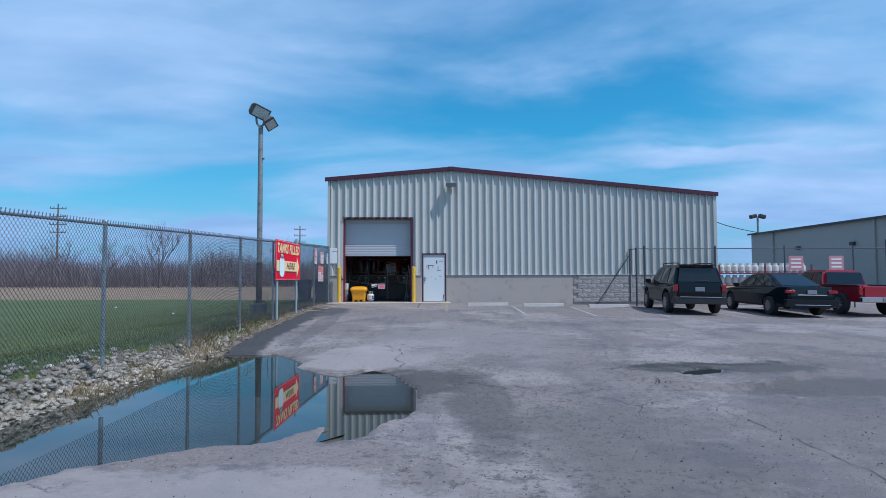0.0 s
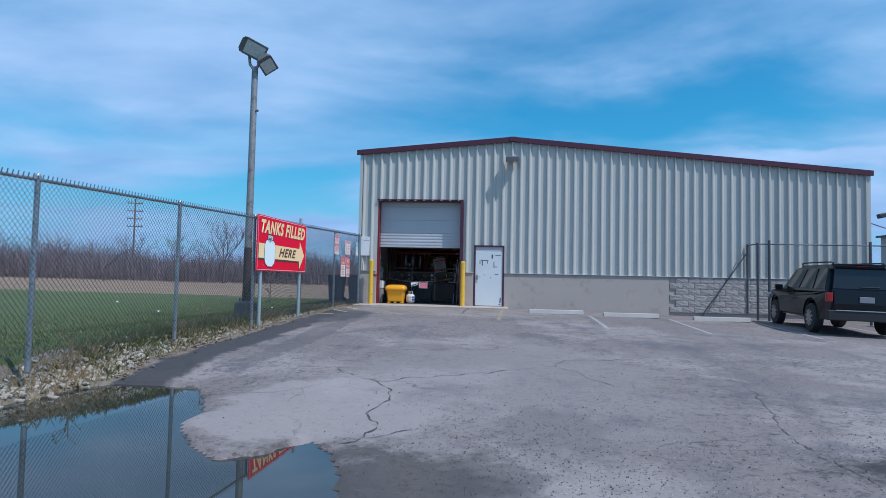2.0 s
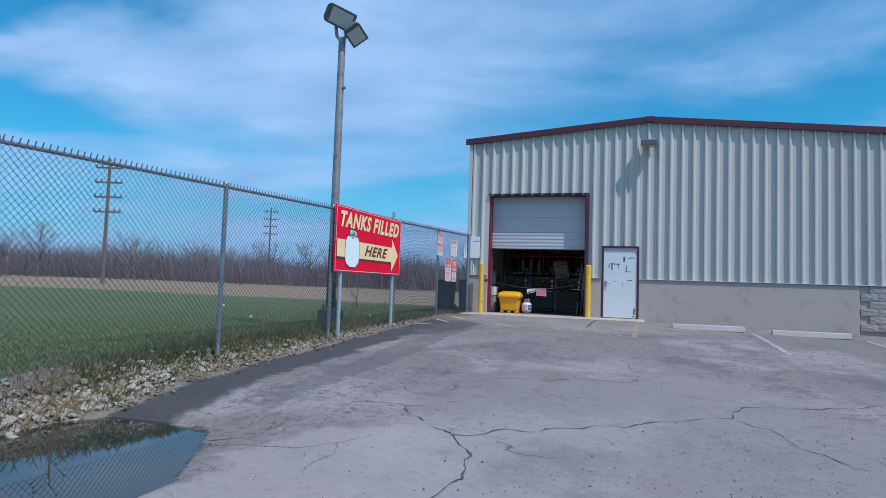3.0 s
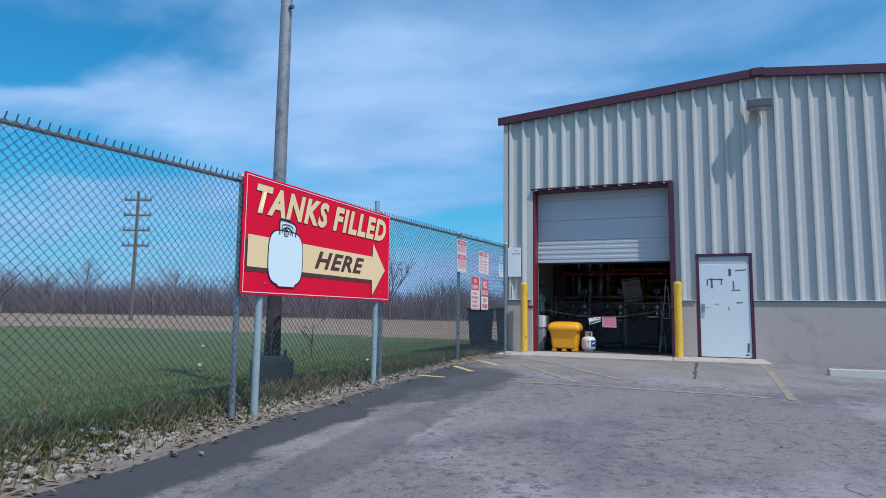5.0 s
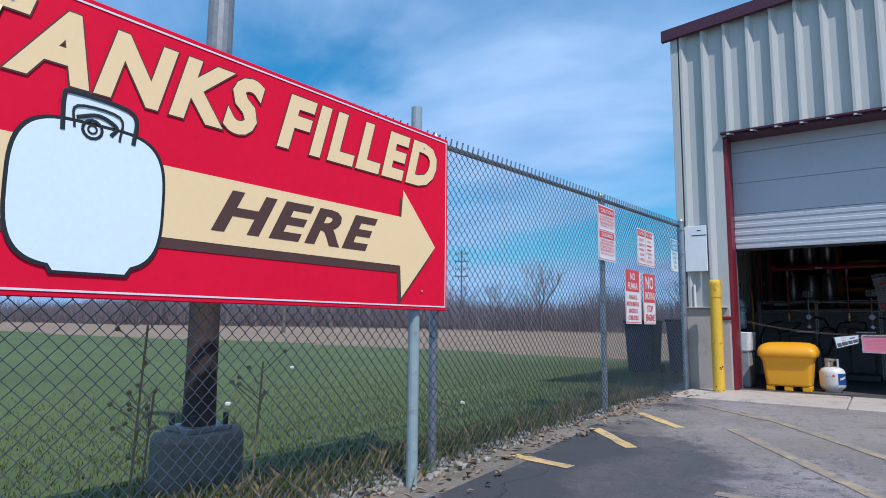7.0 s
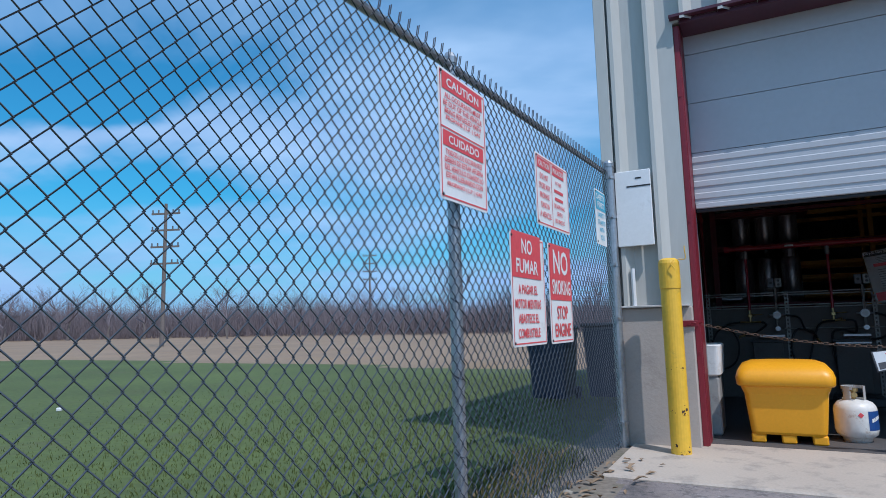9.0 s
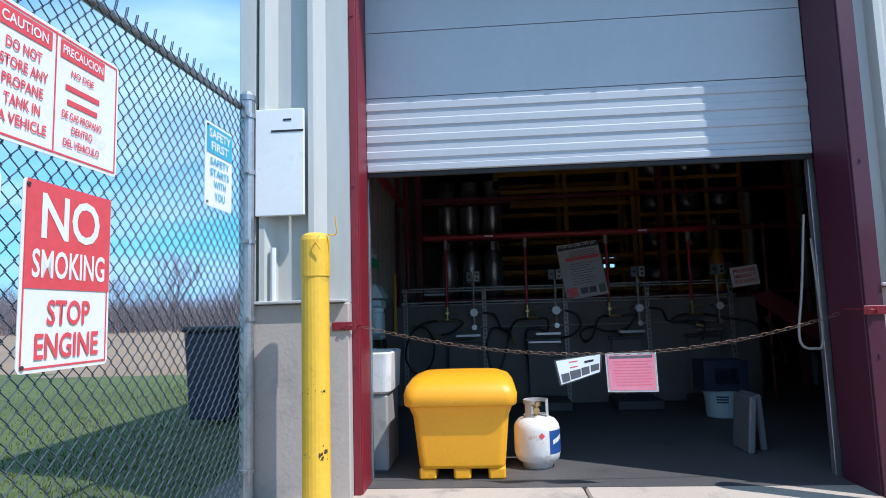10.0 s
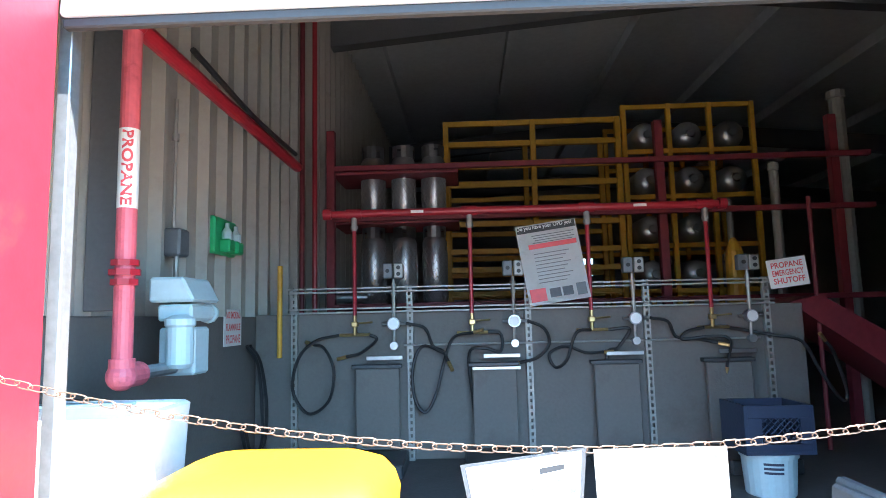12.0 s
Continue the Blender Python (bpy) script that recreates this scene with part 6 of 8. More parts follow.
def suv():
    t = thing("suv", "black parked sport utility vehicle with roof rails", "car")
    part("body", side_body([(-2.22, 0.36), (2.2, 0.36), (2.24, 0.72), (2.1, 0.98), (0.95, 1.06), (-2.18, 1.06), (-2.24, 0.75)], 0.9, (-1.32, 1.30), 0.40), M["car_black"], t)
    lo, hi = (-2.16, 1.05), (-1.92, 0.25)
    part("cabin", hull(lo, hi, 1.03, 1.70, 0.83, 0.66), M["car_black"], t)
    cabin_glass(t, lo, hi, 1.03, 1.70, 0.83, 0.66, ((0.04, 0.24), (0.28, 0.55), (0.58, 0.86)))
    wheel_set(t, 1.30, -1.32, 0.9, 0.36)
    for s in (-1, 1):
        lump(t, "tail_light", (s * 0.80, -2.21, 0.90), (0.15, 0.09, 0.22), M["tail_red"], "red tail light")
        lump(t, "headlight", (s * 0.70, 2.16, 0.82), (0.30, 0.10, 0.16), M["lens"])
        lump(t, "mirror", (s * 0.98, 0.72, 1.10), (0.20, 0.10, 0.14), M["car_black"])
        bm = bmesh.new()
        sweep(bm, curve_points([(s * 0.56, -1.75, 1.68), (s * 0.56, -1.65, 1.755), (s * 0.56, 0.0, 1.76), (s * 0.56, 0.12, 1.69)], 5), 0.018, 8)
        part("roof_rail", bm, M["trim_black"], t)
        lump(t, "door_seam", (s * 0.893, -0.12, 0.72), (0.006, 0.012, 0.62), M["trim_black"])
    lump(t, "rear_bumper", (0, -2.25, 0.48), (1.74, 0.16, 0.24), M["trim_black"], "black plastic rear bumper")
    lump(t, "trim_strip", (0, -2.335, 0.60), (1.4, 0.02, 0.025), M["chrome"])
    lump(t, "number_plate", (0, -2.245, 0.86), (0.32, 0.02, 0.14), M["plate"])
    lump(t, "brake_light", (0, -1.99, 1.66), (0.30, 0.04, 0.03), M["tail_red"])
    lump(t, "spoiler", (0, -1.99, 1.695), (1.16, 0.22, 0.035), M["car_black"])
    lump(t, "wiper", (0.1, -2.155, 1.16), (0.42, 0.02, 0.02), M["trim_black"])
    return t


def sedan():
    t = thing("sedan", "charcoal parked sedan with a pale number plate", "car")
    part("body", side_body([(-2.38, 0.30), (2.4, 0.30), (2.44, 0.62), (2.2, 0.80), (1.1, 0.95), (-1.6, 1.02), (-2.35, 1.00), (-2.44, 0.70)], 0.91, (-1.38, 1.42), 0.36), M["car_grey"], t)
    lo, hi = (-1.95, 1.25), (-0.85, 0.30)
    part("cabin", hull(lo, hi, 0.97, 1.45, 0.80, 0.60), M["car_grey"], t)
    cabin_glass(t, lo, hi, 0.97, 1.45, 0.80, 0.60, ((0.12, 0.28), (0.31, 0.55), (0.58, 0.86)))
    wheel_set(t, 1.42, -1.38, 0.91, 0.33)
    for s in (-1, 1):
        lump(t, "tail_light", (s * 0.72, -2.40, 0.84), (0.32, 0.10, 0.11), M["tail_red"], "red tail light")
        lump(t, "headlight", (s * 0.70, 2.34, 0.68), (0.32, 0.10, 0.13), M["lens"])
        lump(t, "mirror", (s * 0.98, 0.78, 1.02), (0.20, 0.10, 0.13), M["car_grey"])
        lump(t, "door_seam", (s * 0.903, -0.1, 0.66), (0.006, 0.012, 0.56), M["trim_black"])
    lump(t, "rear_bumper", (0, -2.42, 0.46), (1.78, 0.14, 0.26), M["car_grey"])
    lump(t, "trim_strip", (0, -2.46, 0.73), (1.0, 0.02, 0.03), M["chrome"], "chrome trunk strip")
    lump(t, "lower_trim", (0, -2.50, 0.40), (1.2, 0.02, 0.025), M["chrome"])
    lump(t, "number_plate", (0, -2.455, 0.83), (0.32, 0.02, 0.13), M["plate"])
    return t


def pickup():
    t = thing("pickup_truck", "dark red parked pickup truck", "truck")
    part("body", side_body([(-2.65, 0.46), (2.6, 0.46), (2.64, 0.80), (2.45, 0.96), (1.2, 1.02), (-2.62, 1.02), (-2.68, 0.80)], 0.93, (-1.65, 1.65), 0.44, 0.03), M["car_red"], t)
    lo, hi = (-0.75, 1.35), (-0.55, 0.70)
    part("cabin", hull(lo, hi, 1.0, 1.58, 0.86, 0.70), M["car_red"], t)
    cabin_glass(t, lo, hi, 1.0, 1.58, 0.86, 0.70, ((0.06, 0.34), (0.40, 0.84)))
    wheel_set(t, 1.65, -1.65, 0.93, 0.39)
    for s in (-1, 1):
        lump(t, "tail_light", (s * 0.84, -2.66, 0.84), (0.12, 0.06, 0.26), M["tail_red"])
        lump(t, "bed_rail", (s * 0.88, -1.65, 1.04), (0.09, 1.9, 0.05), M["trim_black"])
        lump(t, "mirror", (s * 1.02, 0.95, 1.22), (0.20, 0.10, 0.20), M["trim_black"])
    lump(t, "tailgate", (0, -2.68, 0.82), (1.42, 0.03, 0.36), M["car_red"])
    lump(t, "rear_bumper", (0, -2.72, 0.56), (1.75, 0.16, 0.18), M["chrome"], "chrome rear bumper")
    lump(t, "number_plate", (0, -2.81, 0.56), (0.32, 0.02, 0.13), M["plate"])
    return t


for make, x, y, yaw in ((suv, 9.62, 22.95, -6), (sedan, 13.05, 22.75, -1), (pickup, 15.75, 23.3, 0)):
    t = make()
    t.matrix_basis = pose(x, y, ground_z(x, y), 0.6, 1.1, yaw)


# ---- yard beyond the vehicles ----
yard = thing("yard_fence", "chain-link yard fence with steel posts before the cylinder store", "fence", (14, 25.8, 0.1))
YX = [9.0, 9.35, 12.4, 15.4, 18.4, 21.4, 24.4, 27.4, 30.4]
for x in YX:
    bm = bmesh.new()
    cyl(bm, (x, 25.8, -0.35), (x, 25.8, 2.5 if x > 9.2 else 2.42), 0.04 if x < 13 else 0.03, 12)
    part("post", bm, M["wire"], yard)
for a, b in zip(YX, YX[1:]):
    bm = bmesh.new()
    cyl(bm, (a, 25.8, 2.38), (b, 25.8, 2.38), 0.021, 8)
    part("top_rail", bm, M["wire"], yard)
    if b < 22:
        wire_mesh("wire_panel", (a, 25.77), (b, 25.77), (0.1, 2.38), (0.1, 2.38), M["wire"], yard, cell=0.1, r=0.002, spikes=0)
bm = bmesh.new()
cyl(bm, (9.0, 25.8, 2.38), (9.0, FRONT - 0.06, 2.38), 0.021, 8)
cyl(bm, (9.0, FRONT - 0.07, 0.1), (9.0, FRONT - 0.07, 2.42), 0.03, 10)
part("return_rail", bm, M["wire"], yard)
# added dark tube along the diagonal fence shadow on the wall
bm = bmesh.new()
cyl(bm, (7.5, FRONT - 0.14, 0.0), (8.95, FRONT - 0.14, 2.12), 0.022, 8)
part("brace", bm, M["wire"], yard, "diagonal dark tube standing in for the fence shadow")
for x in (15.85, 17.6):
    bm = bmesh.new()
    span(bm, (x - 0.32, 25.72, 1.45), (x + 0.32, 25.735, 2.05), 0.004)
    b = solid("warning_sign", bm, M["sign_faded"], "faded pink warning sign wired to the yard fence", "sign", (x, 25.72, 1.45), group="yard signs")
    bm = bmesh.new()
    for k in range(3):
        span(bm, (x - 0.22, 25.714, 1.55 + 0.16 * k), (x + 0.22, 25.719, 1.62 + 0.16 * k))
    part("print", bm, M["sign_white"], b)


def far_cylinder(seed):
    t = thing("gas_cylinder", "small white propane cylinder standing in a store rack", "gas cylinder", group="stored cylinders")
    bm = bmesh.new()
    lathe(bm, [(0.10, 0.0), (0.10, 0.03), (0.13, 0.05), (0.152, 0.10), (0.152, 0.30), (0.13, 0.36), (0.06, 0.39), (0.02, 0.395)], 14)
    part("body", bm, M["tank_white"], t)
    bm = bmesh.new()
    lathe(bm, [(0.09, 0.37), (0.10, 0.46), (0.095, 0.465), (0.085, 0.38)], 10)
    part("collar", bm, M["tank_white"], t)
    return t


rack = thing("cylinder_rack", "dark steel two-tier rack for propane cylinders", "rack", (16.2, 29.0, 0.1))
for z in (0.80, 1.36):
    bm = bmesh.new()
    span(bm, (13.95, 28.7, z - 0.05), (18.5, 29.3, z), 0.005)
    part("shelf", bm, M["rack_red"], rack)
for x in (14.0, 16.2, 18.45):
    for y in (28.74, 29.26):
        bm = bmesh.new()
        span(bm, (x - 0.03, y - 0.03, -0.2), (x + 0.03, y + 0.03, 1.75))
        part("leg", bm, M["rack_red"], rack)
first = far_cylinder(0)
first.matrix_basis = pose(14.2, 29.0, 0.80)
for tier, z in enumerate((0.80, 1.36)):
    for k in range(13):
        if tier or k:
            copy_thing(first, pose(14.2 + k * 0.33, 29.0, z, 0, 0, 20 * k))

# grey neighbour building
nb2 = thing("neighbour_building", "low grey-beige metal building beyond the yard", "building", (35, 44, 0))
bm = bmesh.new()
prism(bm, [(29.0, -0.5), (52.0, -0.5), (52.0, 4.9), (40.5, 5.6), (29.0, 4.9)], 27.0, 53.5)
part("wall", bm, M["far_wall"], nb2)
bm = bmesh.new()
prism(bm, [(28.75, 4.86), (40.5, 5.56), (52.2, 4.86), (52.2, 5.0), (40.5, 5.72), (28.75, 5.0)], 26.8, 53.7)
part("roof", bm, M["dark_metal"], nb2, "dark roof edge")
for y0, y1, z1 in ((33.5, 37.5, 3.4), (29.0, 30.1, 2.2)):
    bm = bmesh.new()
    span(bm, (28.93, y0, 0.0), (29.02, y1, z1), 0.01)
    part("door", bm, M["lamp_grey"], nb2, "grey steel door")
    bm = bmesh.new()
    span(bm, (28.90, y0 - 0.12, 0.0), (28.99, y0, z1 + 0.1)); span(bm, (28.90, y1, 0.0), (28.99, y1 + 0.12, z1 + 0.1)); span(bm, (28.90, y0, z1), (28.99, y1, z1 + 0.1))
    part("door_frame", bm, M["dark_metal"], nb2)
for y in (40.5, 46.5):
    bm = bmesh.new()
    box(bm, (28.85, y, 3.4), (0.25, 0.35, 0.25), 0.03)
    part("wall_lamp", bm, M["dark_metal"], nb2)
for y in (38.5, 50):
    bm = bmesh.new()
    cyl(bm, (28.9, y, 0.0), (28.9, y, 4.85), 0.06, 8)
    part("downpipe", bm, M["far_wall"], nb2)
fl = thing("flood_light_pole", "thin pole with two dark floodlights behind the yard", "light pole", (31.0, 56.0, 0))
bm = bmesh.new()
cyl(bm, (31.0, 56.0, -0.2), (31.0, 56.0, 6.7), 0.09, 10)
part("shaft", bm, M["pole"], fl)
for s in (-1, 1):
    bm = bmesh.new()
    box(bm, (31.0 + s * 0.42, 56.0, 6.8), (0.6, 0.45, 0.36), 0.06, Matrix.Rotation(s * 0.25, 4, "Y"))
    part("lamp_head", bm, M["dark_metal"], fl)
bm = bmesh.new()
sweep(bm, curve_points([(12.95, 30, 4.55), (18, 36, 4.25), (24, 43, 4.3), (29, 50, 4.7)], 8), 0.025, 5)
solid("overhead_cable", bm, M["dark_metal"], "dark cable strung between the two buildings", "cable", (12.95, 30, 4.55))


# ---- utility poles, bare trees and the far thicket ----
def utility_pole(x, y, h, arms):
    t = thing("utility_pole", "weathered wooden utility pole with crossarms", "utility pole", (x, y, -0.2), group="utility poles")
    bm = bmesh.new()
    cyl(bm, (x, y, -0.3), (x, y, h), 0.20, 8, 0.13)
    part("shaft", bm, M["pole_wood"], t)
    for k in range(arms):
        z = h - 0.9 - 1.5 * k
        bm = bmesh.new()
        box(bm, (x, y, z), (2.7, 0.12, 0.16), 0.0, Matrix.Rotation(0.35, 4, "Z"))
        arm = part("crossarm", bm, M["pole_wood"], t)
        for s in (-1.25, -0.7, 0.7, 1.25):
            bm = bmesh.new()
            cyl(bm, (x + s * 0.94, y + s * 0.34, z + 0.08), (x + s * 0.94, y + s * 0.34, z + 0.36), 0.07, 6)
            part("insulator", bm, M["lamp_grey"], arm)


utility_pole(-50.0, 58.0, 12.6, 4)
utility_pole(-69.0, 118.0, 15.5, 4)
utility_pole(-30.0, 150.0, 14.0, 3)


def limb(V, F, p, d, length, r, depth, q):
    """Grow one limb and its forks into plain vertex and face lists."""
    segs = 3
    base = len(V)
    pts = [p.copy()]
    for _ in range(segs):
        d = (d + Vector((q.gauss(0, 0.10), q.gauss(0, 0.10), q.gauss(0.03, 0.05)))).normalized()
        pts.append(pts[-1] + d * length / segs)
    side = d.orthogonal().normalized()
    up = d.cross(side)
    for i, c in enumerate(pts):
        rr = r * (1 - 0.45 * i / segs)
        for k in range(3):
            a = 2 * math.pi * k / 3
            V.append(tuple(c + (side * math.cos(a) + up * math.sin(a)) * rr))
    for i in range(segs):
        for k in range(3):
            F.append((base + 3 * i + k, base + 3 * i + (k + 1) % 3, base + 3 * i + 3 + (k + 1) % 3, base + 3 * i + 3 + k))
    if depth:
        for k in range(q.choice((2, 3, 3, 4))):
            at = pts[q.choice((1, 2, 3, 3))]
            nd = (d + Vector((q.gauss(0, 0.55), q.gauss(0, 0.55), q.uniform(-0.1, 0.45)))).normalized()
            limb(V, F, at, nd, length * q.uniform(0.55, 0.78), r * 0.52, depth - 1, q)


q = random.Random(23)
for x, y, h in ((-39, 92, 10), (-48, 95, 8), (-33, 100, 7), (-74, 88, 9), (-83, 92, 7.5), (-96, 84, 9), (-22, 98, 8), (-14, 96, 8), (-60, 104, 9), (-118, 80, 9), (-9, 84, 7.5), (-56, 90, 7), (-128, 97, 13), (-139, 99, 12), (-106, 98, 11), (-86, 99, 9.5), (-150, 96, 12), (-68, 97, 8.5), (-44, 99, 8)):
    t = thing("bare_tree", "leafless grey-brown tree at the far field edge", "tree", (x, y, -0.2), group="bare trees")
    V, F = [], []
    limb(V, F, Vector((x, y, -0.3)), Vector((q.gauss(0, 0.05), q.gauss(0, 0.05), 1)), h * 0.30, h * 0.022, 0, q)
    mesh_part("trunk", V, F, M["bark"], t)
    V, F = [], []
    top = Vector((x, y, h * 0.26))
    for k in range(5):
        limb(V, F, top, Vector((q.gauss(0, 0.6), q.gauss(0, 0.6), 1)).normalized(), h * 0.30, h * 0.012, 4, q)
    mesh_part("crown", V, F, M["twig"], t)
V, F = [], []
for k in range(95000):
    x = q.uniform(-260, 30)
    y = 100 + q.uniform(0, 30) + 6 * math.sin(x * 0.05)
    rise = 1 + 0.55 * smooth_step(-70, -110, x)
    h = (5.0 + 2.6 * noise.noise(Vector((x * 0.045, y * 0.02, 0))) + 2.4 * noise.noise(Vector((x * 0.16, 0, 4)))) * rise * q.uniform(0.35, 1.05)
    a, w = q.uniform(0, 3.14), q.uniform(0.015, 0.06)
    lx, ly = q.gauss(0, 0.2) * h, q.gauss(0, 0.2) * h
    z0 = q.uniform(0, 0.6) * h
    o = len(V)
    V += [(x - math.cos(a) * w, y - math.sin(a) * w, z0 - 0.3), (x + math.cos(a) * w, y + math.sin(a) * w, z0 - 0.3), (x + lx, y + ly, h)]
    F.append((o, o + 1, o + 2))
tagged(mesh_part("far_thicket", V, F, M["twig"]), "far belt of bare grey-brown brush behind dry grass", "woods", kind="stuff")


# ---- things in the doorway ----
def rounded_loft(bm, rows, seg=6):
    """Stacked rounded rectangles (cx, cy, z, half x, half y, radius) joined into one closed body."""
    rings = []
    for cx, cy, z, hx, hy, r in rows:
        ring = []
        for sx, sy, a0 in ((1, 1, 0), (-1, 1, 90), (-1, -1, 180), (1, -1, 270)):
            for k in range(seg):
                a = radians(a0 + 90 * k / (seg - 1))
                ring.append(bm.verts.new((cx + sx * (hx - r) + r * math.cos(a), cy + sy * (hy - r) + r * math.sin(a), z)))
        rings.append(ring)
    n = len(rings[0])
    for a, b in zip(rings, rings[1:]):
        for i in range(n):
            bm.faces.new((a[i], a[(i + 1) % n], b[(i + 1) % n], b[i]))
    bm.faces.new(rings[0][::-1]); bm.faces.new(rings[-1])


BX, BY = -2.85, 27.22
salt = thing("salt_bin", "yellow moulded plastic grit bin with a domed lid", "bin", (BX, BY, FLOOR))
bm = bmesh.new()
rounded_loft(bm, [(BX, BY, FLOOR + 0.07, 0.265, 0.20, 0.04), (BX, BY, FLOOR + 0.09, 0.275, 0.21, 0.05), (BX, BY, FLOOR + 0.40, 0.305, 0.245, 0.05), (BX, BY, FLOOR + 0.45, 0.325, 0.262, 0.05), (BX, BY, FLOOR + 0.475, 0.33, 0.265, 0.05)])
tub = part("tub", bm, M["bin"], salt, smooth=False)
for sx, w in ((-0.22, 0.11), (0.0, 0.11), (0.22, 0.11)):
    bm = bmesh.new()
    span(bm, (BX + sx - w / 2, BY - 0.198, FLOOR), (BX + sx + w / 2, BY + 0.19, FLOOR + 0.075), 0.012)
    part("foot", bm, M["bin"], tub)
bm = bmesh.new()
rounded_loft(bm, [(BX, BY, FLOOR + 0.465, 0.345, 0.285, 0.06), (BX, BY, FLOOR + 0.478, 0.357, 0.297, 0.07), (BX, BY, FLOOR + 0.535, 0.362, 0.300, 0.08), (BX, BY + 0.01, FLOOR + 0.585, 0.348, 0.285, 0.09),
                  (BX, BY + 0.03, FLOOR + 0.63, 0.315, 0.24, 0.10), (BX, BY + 0.05, FLOOR + 0.655, 0.25, 0.18, 0.10), (BX, BY + 0.06, FLOOR + 0.662, 0.15, 0.10, 0.08)])
part("lid", bm, M["bin"], salt, smooth=True)


def propane_tank(x, y, z, label):
    t = thing("propane_tank", label, "gas cylinder", (x, y, z))
    bm = bmesh.new()
    lathe(bm, [(0.10, 0.0), (0.105, 0.03), (0.115, 0.035), (0.145, 0.06), (0.155, 0.10), (0.155, 0.255), (0.148, 0.285), (0.125, 0.315), (0.085, 0.333), (0.03, 0.34)], 28, (x, y, z))
    part("body", bm, M["tank_white"], t, smooth=True)
    bm = bmesh.new()
    for i in range(22):
        a0, a1 = radians(-60 + i * 300 / 22 + 20), radians(-60 + (i + 1) * 300 / 22 + 20)
        # a closed band at the foot, three uprights, and a rolled grip on top
        for z0, z1, there in ((0.315, 0.345, True), (0.345, 0.42, i % 9 < 3), (0.42, 0.445, True)):
            if there:
                bm.faces.new([bm.verts.new((x + 0.085 * math.cos(a), y + 0.085 * math.sin(a), z + h)) for a, h in ((a0, z0), (a1, z0), (a1, z1), (a0, z1))])
    bmesh.ops.remove_doubles(bm, verts=bm.verts, dist=1e-4)
    bmesh.ops.solidify(bm, geom=list(bm.faces), thickness=0.005)
    part("collar", bm, M["collar_grey"], t, "grey handle collar")
    bm = bmesh.new()
    cyl(bm, (x, y, z + 0.335), (x, y, z + 0.40), 0.018, 10)
    cyl(bm, (x, y - 0.01, z + 0.375), (x, y - 0.06, z + 0.375), 0.022, 12)
    cyl(bm, (x, y, z + 0.40), (x, y, z + 0.425), 0.035, 10)
    part("valve", bm, M["brass"], t, "brass valve")
    bm = bmesh.new()
    ring = []
    for i in range(9):
        a = radians(-62 + i * 7)
        ring.append([bm.verts.new((x + 0.1565 * math.cos(a), y + 0.1565 * math.sin(a), z + h)) for h in (0.105, 0.255)])
    for a, b in zip(ring, ring[1:]):
        bm.faces.new((a[0], b[0], b[1], a[1]))
    part("label", bm, M["label_blue"], t, "blue printed label")
    bm = bmesh.new()
    for i in range(5):
        a = radians(-52 + i * 7)
        bm.faces.new([bm.verts.new((x + 0.158 * math.cos(b), y + 0.158 * math.sin(b), z + h)) for b, h in ((a, 0.165 + 0.006 * i), (a + 0.10, 0.170 + 0.006 * i), (a + 0.10, 0.200 + 0.006 * i), (a, 0.195 + 0.006 * i))])
    part("label_print", bm, M["sign_white"], t, "white printed bars")
    bm = bmesh.new()
    a = radians(-82)
    c = Vector((x + 0.1568 * math.cos(a), y + 0.1568 * math.sin(a), z + 0.225))
    bmesh.ops.create_circle(bm, cap_ends=True, segments=4, radius=0.022, matrix=Matrix.Translation(c) @ Matrix.Rotation(a + math.pi / 2, 4, "Z") @ Matrix.Rotation(radians(90), 4, "X"))
    part("hazard_diamond", bm, M["sign_coral"], t, "small red diamond sticker")


propane_tank(-2.35, 27.36, FLOOR, "scuffed white propane tank with a blue label, on the floor")

# white tub on a grey cabinet, against the side wall
cab = thing("utility_cabinet", "low grey plastic cabinet with papers taped on", "cabinet", (-3.62, 27.5, FLOOR))
bm = bmesh.new()
span(bm, (-3.86, 27.24, FLOOR), (-3.355, 27.72, 0.66), 0.015)
part("body", bm, M["cabinet"], cab)
bm = bmesh.new()
box(bm, (-3.54, 27.236, 0.52), (0.16, 0.003, 0.12), 0, Matrix.Rotation(0.25, 4, "Y"))
part("paper", bm, M["sign_white"], cab, "white paper sheet")
basin = thing("wash_basin", "white plastic wash tub with thick rounded rim", "tub", (-3.6, 27.45, 0.662))
bm = bmesh.new()
rounded_loft(bm, [(-3.60, 27.47, 0.662, 0.245, 0.225, 0.05), (-3.60, 27.47, 0.68, 0.265, 0.245, 0.05), (-3.60, 27.47, 0.90, 0.275, 0.255, 0.05), (-3.60, 27.47, 0.935, 0.278, 0.258, 0.05), (-3.60, 27.47, 0.945, 0.265, 0.245, 0.045),
                  (-3.60, 27.47, 0.938, 0.245, 0.225, 0.04), (-3.60, 27.47, 0.74, 0.22, 0.20, 0.04)])
part("tub", bm, M["white_plastic"], basin)
bm = bmesh.new()
box(bm, (-3.66, 27.55, 0.95), (0.36, 0.05, 0.012), 0.003, Matrix.Rotation(0.15, 4, "Z"))
part("ledge", bm, M["pump_blue"], basin)

